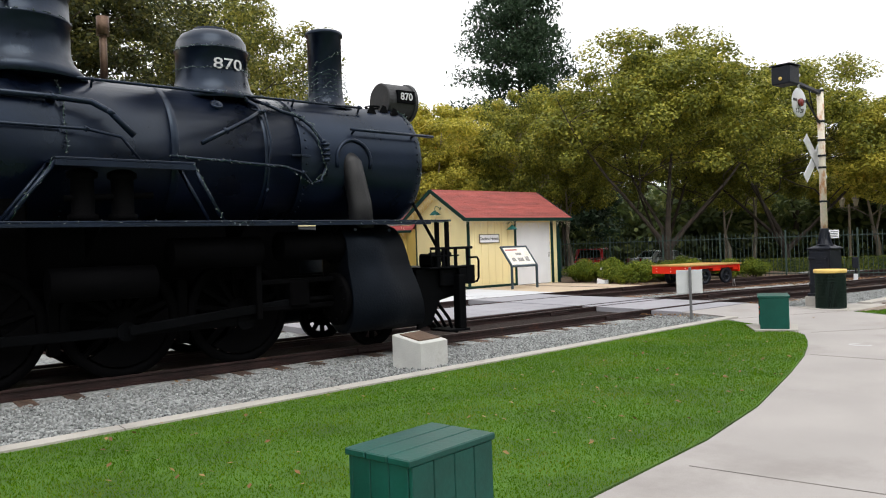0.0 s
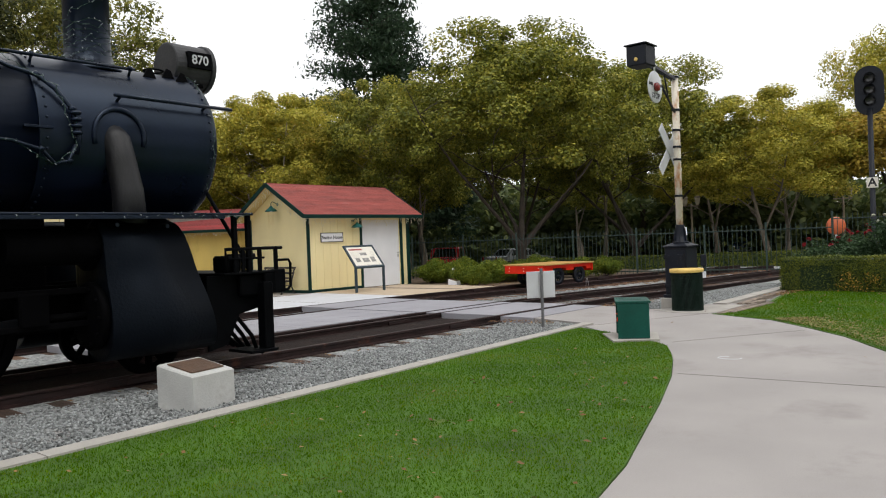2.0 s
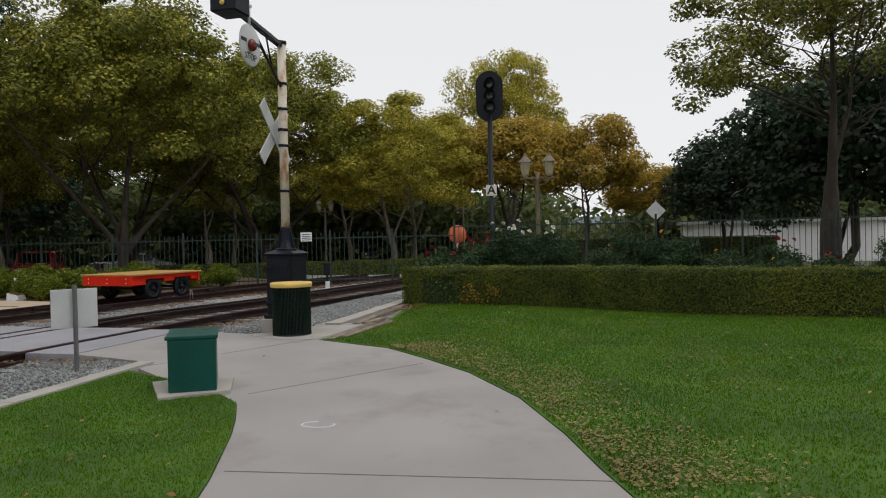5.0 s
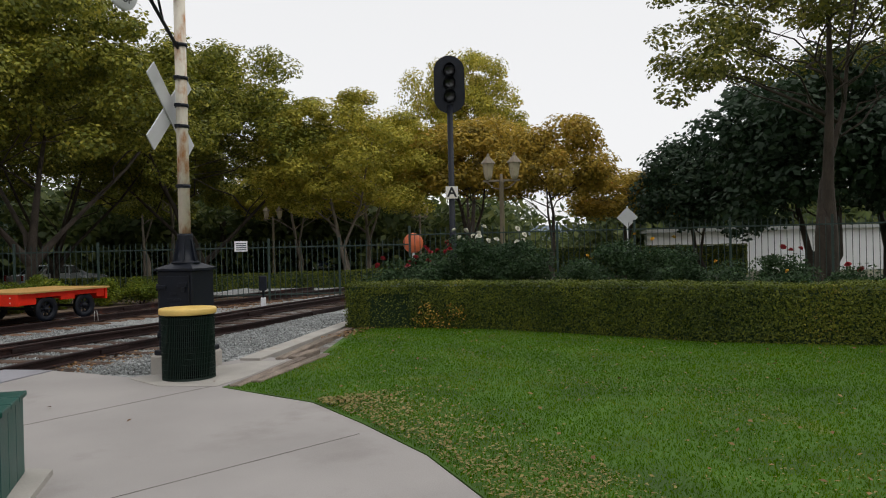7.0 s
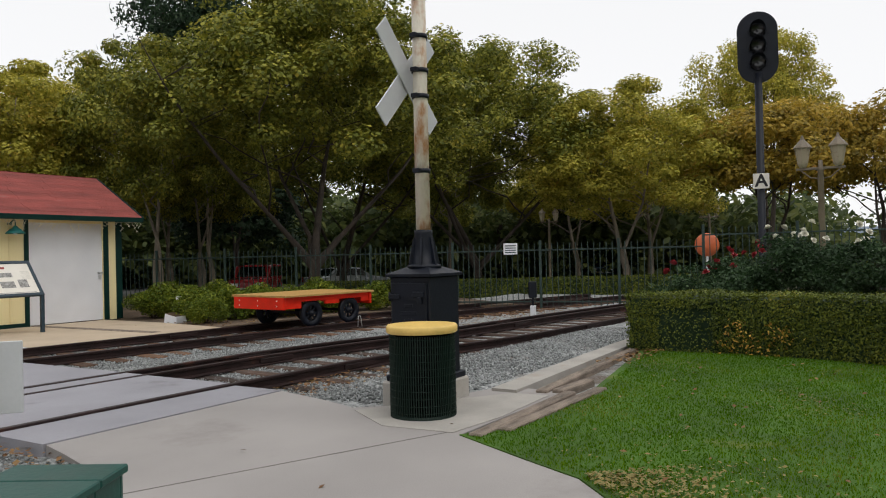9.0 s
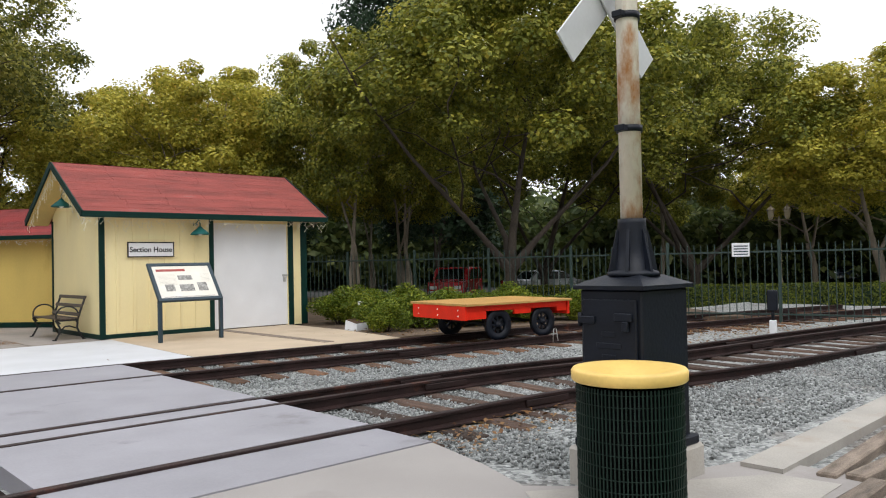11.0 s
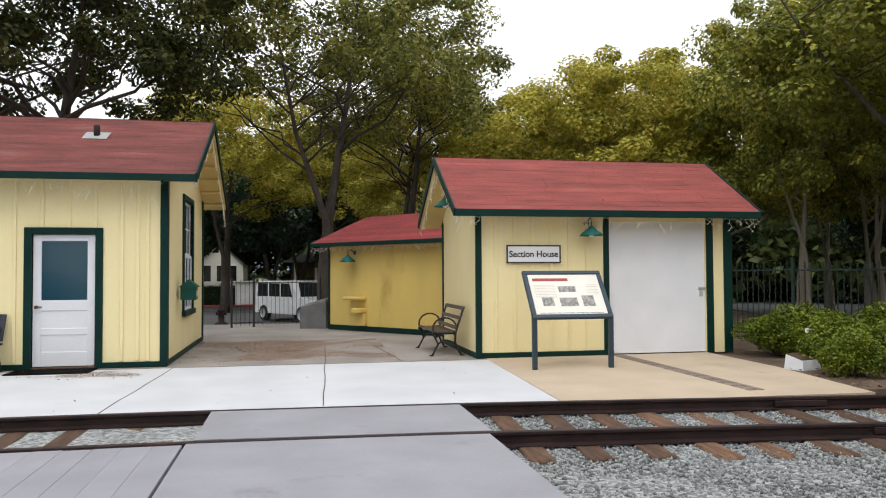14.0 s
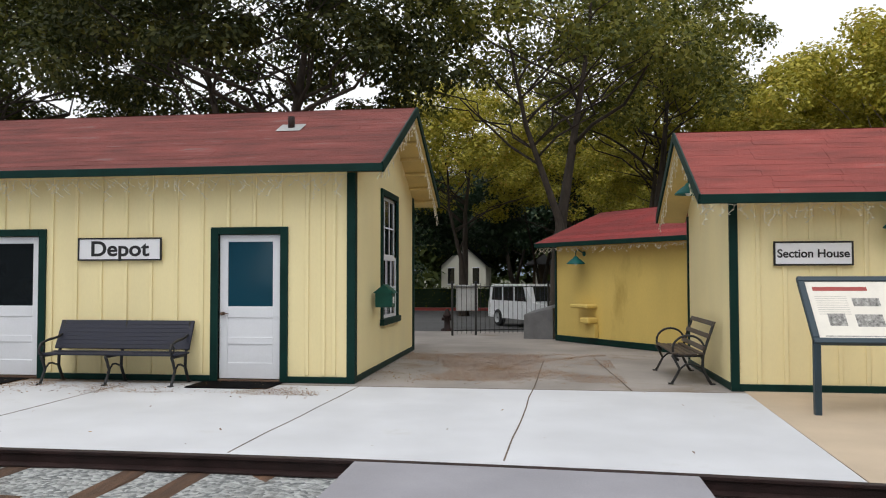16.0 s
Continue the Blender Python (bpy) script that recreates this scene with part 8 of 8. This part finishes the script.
HEADS = {"white": petal_head(PETALW, 0.068), "red": petal_head(PETALR, 0.07), "yellow": petal_head(PETALY, 0.045)}


def rose_bush(x, y, r, h, blooms, count, seed):
    rng = np.random.default_rng(seed)
    t = thing("rose_bush", (x, y, 0.0), 0, "rose bush with dark leaves and %s blooms" % blooms, "rose bush", "rose bed")
    pts, cs = crown_points(rng, int(4600 * r * h + 700), 30, (0, 0, h * 0.55), (r * 0.8, r * 0.8, h * 0.42), 0.26, 0.3, -0.9)
    pts[:, 2] = np.abs(pts[:, 2])
    part("leaves", leaf_cloud("leaves", pts, 0.062, ROSELEAF, seed), ROSELEAF, t)
    s = Shape()
    for q in cs[:10]:
        s.tube([(0, 0, -0.05), tuple(q * 0.5 + np.array([0, 0, 0.1])), tuple(q)], 0.012, 5, 0.004)
    part("stems", s, ROSELEAF, t)
    mat = {"white": PETALW, "red": PETALR, "yellow": PETALY}[blooms]
    for k in range(count):
        a, rr = rng.uniform(0, 6.28), r * rng.uniform(0.05, 0.7)
        part("bloom", HEADS[blooms], mat, t, at=pose(rr * math.cos(a), rr * math.sin(a), h * rng.uniform(0.9, 1.08), rng.uniform(-50, 50), rng.uniform(-50, 50), 0))


for k, (x, y, r, h, c, n) in enumerate([(23.0, 6.6, 0.7, 1.15, "red", 4), (23.3, 7.2, 0.8, 1.1, "red", 3), (23.5, 6.4, 0.8, 1.4, "red", 4), (23.5, 5.7, 0.9, 1.66, "white", 9), (23.6, 4.5, 0.85, 1.6, "white", 4), (24.6, 5.2, 0.9, 1.6, "white", 2), (24.4, 6.6, 0.8, 1.3, "red", 4), (23.3, 2.7, 0.95, 1.5, "yellow", 1), (22.9, 1.8, 0.95, 1.5, "yellow", 2), (22.8, 0.8, 0.7, 1.0, "yellow", 1), (22.3, -0.2, 0.7, 0.85, "yellow", 1), (22.6, -1.4, 0.6, 0.9, "red", 2), (22.2, -2.6, 0.75, 1.35, "red", 4), (21.6, -3.8, 0.6, 0.9, "white", 2), (25.2, 3.4, 0.8, 1.1, "yellow", 2), (25.0, 1.6, 0.8, 1.1, "yellow", 1), (24.4, -0.6, 0.8, 1.2, "red", 3)]):
    rose_bush(x, y, r, h, c, n, 400 + k)
sheet("rose_bed", [(21.0, 7.3), (26.5, 7.3), (27.5, -5), (19.5, -6.5), (19.9, 0), (21.2, 3)], -0.1, 0.014, DIRT, "brown earth of the rose bed", "flower bed")


# ---- grass, stones and leaves underfoot ----
def inside(poly, x, y):
    c = np.zeros(len(x), bool)
    n = len(poly)
    for i in range(n):
        (x0, y0), (x1, y1) = poly[i], poly[(i + 1) % n]
        if y0 == y1:
            continue
        hit = ((y0 > y) != (y1 > y)) & (x < (x1 - x0) * (y - y0) / (y1 - y0) + x0)
        c ^= hit
    return c


def blades(name, poly, box, count, seed, label, tall):
    rng = np.random.default_rng(seed)
    x = rng.uniform(box[0], box[1], count)
    y = rng.uniform(box[2], box[3], count)
    k = inside(poly, x, y)
    x, y = x[k], y[k]
    n = len(x)
    h = tall * rng.uniform(0.5, 1.3, n)
    a = rng.uniform(0, 2 * np.pi, n)
    w = rng.uniform(0.003, 0.006, n)
    lean = h * rng.uniform(0.1, 0.7, n)
    b = rng.uniform(0, 2 * np.pi, n)
    z = np.full(n, 0.008)
    v = np.stack([np.stack([x - w * np.cos(a), y - w * np.sin(a), z], 1), np.stack([x + w * np.cos(a), y + w * np.sin(a), z], 1), np.stack([x + lean * np.cos(b), y + lean * np.sin(b), z + h], 1)], 1).reshape(-1, 3)
    me = bpy.data.meshes.new(name)
    me.vertices.add(3 * n)
    me.vertices.foreach_set("co", v.ravel())
    me.loops.add(3 * n)
    me.loops.foreach_set("vertex_index", np.arange(3 * n))
    me.polygons.add(n)
    me.polygons.foreach_set("loop_start", np.arange(n) * 3)
    me.polygons.foreach_set("loop_total", np.full(n, 3))
    me.materials.append(BLADE)
    me.update(calc_edges=True)
    return tagged(new(name, me), label, "grass", kind="stuff")


LAWN1 = [(x - 0.005, y + 0.012) for x, y in LEFT_EDGE[:-1]] + [(12.4, CURBL(12.4) - 0.12), (-4, CURBL(-4) - 0.12), (-4, 2.0)]
LAWN2 = [(x + 0.01, y - 0.015) for x, y in RIGHT_EDGE[5:]] + [(15.6, 6.6), (17.4, 6.62), (20.6, 7.1)] + [(x, y) for x, y in HEDGE_LINE[1:-1]] + [(14, -6), (8, 0)]
blades("grass", LAWN1, (-1.5, 12.5, 2.4, 7.95), 330000, 501, "short mown grass blades", 0.02)
blades("grass", LAWN2, (8, 20.8, -4, 7.2), 340000, 502, "short mown grass blades", 0.02)


def pebbles(name, rects, per, seed, label):
    rng = np.random.default_rng(seed)
    vs, fs = [], []
    base = np.array([(1, 0, 0), (0, 1, 0), (-1, 0, 0), (0, -1, 0), (0, 0, 0.8), (0, 0, -0.8)], float)
    tri = np.array([(0, 1, 4), (1, 2, 4), (2, 3, 4), (3, 0, 4), (1, 0, 5), (2, 1, 5), (3, 2, 5), (0, 3, 5)])
    C = []
    for x0, x1, y0, y1 in rects:
        m = int((x1 - x0) * (y1 - y0) * per)
        C.append(np.stack([rng.uniform(x0, x1, m), rng.uniform(y0, y1, m)], 1))
    C = np.concatenate(C)
    keep = C[:, 1] > 7.40 + 0.07 * C[:, 0]
    keep |= C[:, 0] > 14
    keep &= ~((C[:, 0] > 12.9) & (C[:, 0] < 16.1) & (C[:, 1] < 16.7) & ~((C[:, 0] < 13.45) & (C[:, 1] > 8.5) & (C[:, 1] < 10.2)))
    C = C[keep]
    n = len(C)
    S = rng.uniform(0.012, 0.026, n)[:, None, None] * rng.uniform(0.6, 1.25, (n, 6, 1))
    q = rng.normal(size=(n, 3, 3))
    q, _ = np.linalg.qr(q)
    V = np.einsum("nij,kj->nki", q, base) * S
    z = np.array([bed_height(x, y) for x, y in C]) + rng.uniform(-0.004, 0.012, n)
    V[:, :, 0] += C[:, 0:1]
    V[:, :, 1] += C[:, 1:2]
    V[:, :, 2] += z[:, None]
    F = (tri[None] + (np.arange(n) * 6)[:, None, None]).reshape(-1, 3)
    me = bpy.data.meshes.new(name)
    me.vertices.add(6 * n)
    me.vertices.foreach_set("co", V.ravel())
    me.loops.add(len(F) * 3)
    me.loops.foreach_set("vertex_index", F.ravel())
    me.polygons.add(len(F))
    me.polygons.foreach_set("loop_start", np.arange(len(F)) * 3)
    me.polygons.foreach_set("loop_total", np.full(len(F), 3))
    me.materials.append(STONE)
    me.update(calc_edges=True)
    return tagged(new(name, me), label, "gravel", kind="stuff")


pebbles("gravel", [(0.3, 13.4, 7.3, 9.9), (13.0, 13.5, 8.5, 10.2)], 950, 601, "loose grey ballast stones beside the kerb")
pebbles("gravel", [(15.9, 22.5, 12.6, 14.7), (16.0, 22, 10.7, 11.8), (16.0, 24, 7.9, 10.2), (15.9, 21, 15.3, 16.3)], 800, 602, "loose grey-green ballast stones between the rails")


def litter(name, spots, seed, label, size=0.048):
    rng = np.random.default_rng(seed)
    P = []
    for x0, x1, y0, y1, z, m in spots:
        P.append(np.stack([rng.uniform(x0, x1, m), rng.uniform(y0, y1, m), z + rng.uniform(0.004, 0.02, m)], 1))
    P = np.concatenate(P)
    P = P[(P[:, 2] < 0.03) | inside(LAWN1, P[:, 0], P[:, 1]) | inside(LAWN2, P[:, 0], P[:, 1])]
    me = leaf_cloud(name, P, size, DEADLEAF, seed + 1, 3.0, 0.6)
    return tagged(new(name, me), label, "leaves", kind="stuff")


litter("fallen_leaves", [(1, 11, 3.9, 7.2, 0.035, 240), (12, 20, -1, 6.4, 0.035, 330), (3, 13, 2.6, 4.2, 0.0, 6), (13, 15.5, 6, 9, 0.0, 3)], 701, "brown fallen leaves scattered over lawn and path")
EDGE = [(x, y, 0.2) for x, y in RIGHT_EDGE[4:13]]
rng = np.random.default_rng(705)
P = []
for (x0, y0, _), (x1, y1, _) in zip(EDGE, EDGE[1:]):
    m = 560
    f = rng.random(m)
    off = np.abs(rng.normal(size=m)) * 0.42 + 0.03
    L = math.hypot(x1 - x0, y1 - y0)
    P.append(np.stack([x0 + (x1 - x0) * f + (y1 - y0) / L * off, y0 + (y1 - y0) * f - (x1 - x0) / L * off, 0.03 + rng.uniform(0, 0.012, m)], 1))
tagged(new("fallen_leaves", leaf_cloud("fallen_leaves", np.concatenate(P), 0.03, STRAWLEAF, 706, 3.0, 0.6)), "dry yellow-brown leaf scraps along the lawn's edge", "leaves", kind="stuff")
litter("fallen_leaves", [(13.0, 13.6, 8.5, 10.3, -0.05, 160), (16.0, 18.5, 9.2, 10.3, -0.1, 330), (1, 13, 9.2, 10.2, -0.11, 200), (24, 29, 10.8, 13.5, -0.1, 900), (20.8, 26, 16.5, 18.5, -0.02, 500), (19.2, 21, 6.9, 7.35, 0.01, 220)], 702, "brown leaf litter on the ballast and beds", 0.06)
litter("fallen_leaves", [(12.3, 15.6, 21.0, 25.4, -0.004, 700), (5, 12.4, 19.4, 20.7, 0.002, 420), (5, 17, 16.8, 20.5, 0.002, 40)], 703, "fine brown leaf scraps on the platform and yard", 0.032)


def patches(name, poly, box, m, seed, z, size, freq, cut, label, mat):
    """Scraps gathered in uneven patches."""
    rng = np.random.default_rng(seed)
    x, y = rng.uniform(box[0], box[1], m), rng.uniform(box[2], box[3], m)
    k = inside(poly, x, y) if poly else np.ones(m, bool)
    k &= np.array([noise.noise((a * freq, b * freq, seed)) + 0.35 * noise.noise((a * freq * 4, b * freq * 4, 1)) + rng.normal() * 0.10 > cut for a, b in zip(x, y)])
    p = np.stack([x[k], y[k], z + rng.uniform(0, 0.012, k.sum())], 1)
    tagged(new(name, leaf_cloud(name, p, size, mat, seed, 3.0, 0.5)), label, "leaves", kind="stuff")


STRAW = [(x + 0.1, y - 0.12) for x, y in RIGHT_EDGE[5:]] + [(16, 6.5), (20, 6.9), (20.2, 5.0), (19.0, 2.5), (14, -4), (8, 0)]
patches("fallen_leaves", STRAW, (9, 20, -2, 6.9), 30000, 711, 0.02, 0.02, 0.75, 0.30, "straw-coloured dry patches in the lawn", STRAWLEAF)
STRIP = [(x + 0.02, y - 0.05) for x, y in RIGHT_EDGE[4:10]] + [(x + 0.55, y - 0.75) for x, y in RIGHT_EDGE[4:10]][::-1]
patches("fallen_leaves", STRIP, (6.8, 13.5, 0.6, 4.3), 26000, 714, 0.018, 0.02, 0.9, -0.12, "yellowed dry grass along the path's edge", STRAWLEAF)
patches("fallen_leaves", None, (12.5, 16.2, 21.3, 25.2), 75000, 712, -0.004, 0.013, 0.6, 0.03, "rusty brown leaf scraps blown together in the yard", RUSTLEAF)
patches("fallen_leaves", None, (5, 12.3, 19.7, 20.75), 24000, 713, 0.002, 0.018, 0.9, 0.08, "brown leaf scraps along the depot wall", DEADLEAF)


# pale chalk loop on the path
s = Shape()
pts = [(10.62 + 0.09 * math.cos(a), 4.77 + 0.13 * math.sin(a), 0.0) for a in np.linspace(0.3, 5.2, 20)]
s.tube([(x, y, -0.016) for x, y, _ in pts], 0.02, 8)
solid("chalk_mark", s, WHITEC, "faint pale loop worn on the concrete path", "mark", kind="structure", at=Matrix.Translation((-0.05, 0.13, 0)))
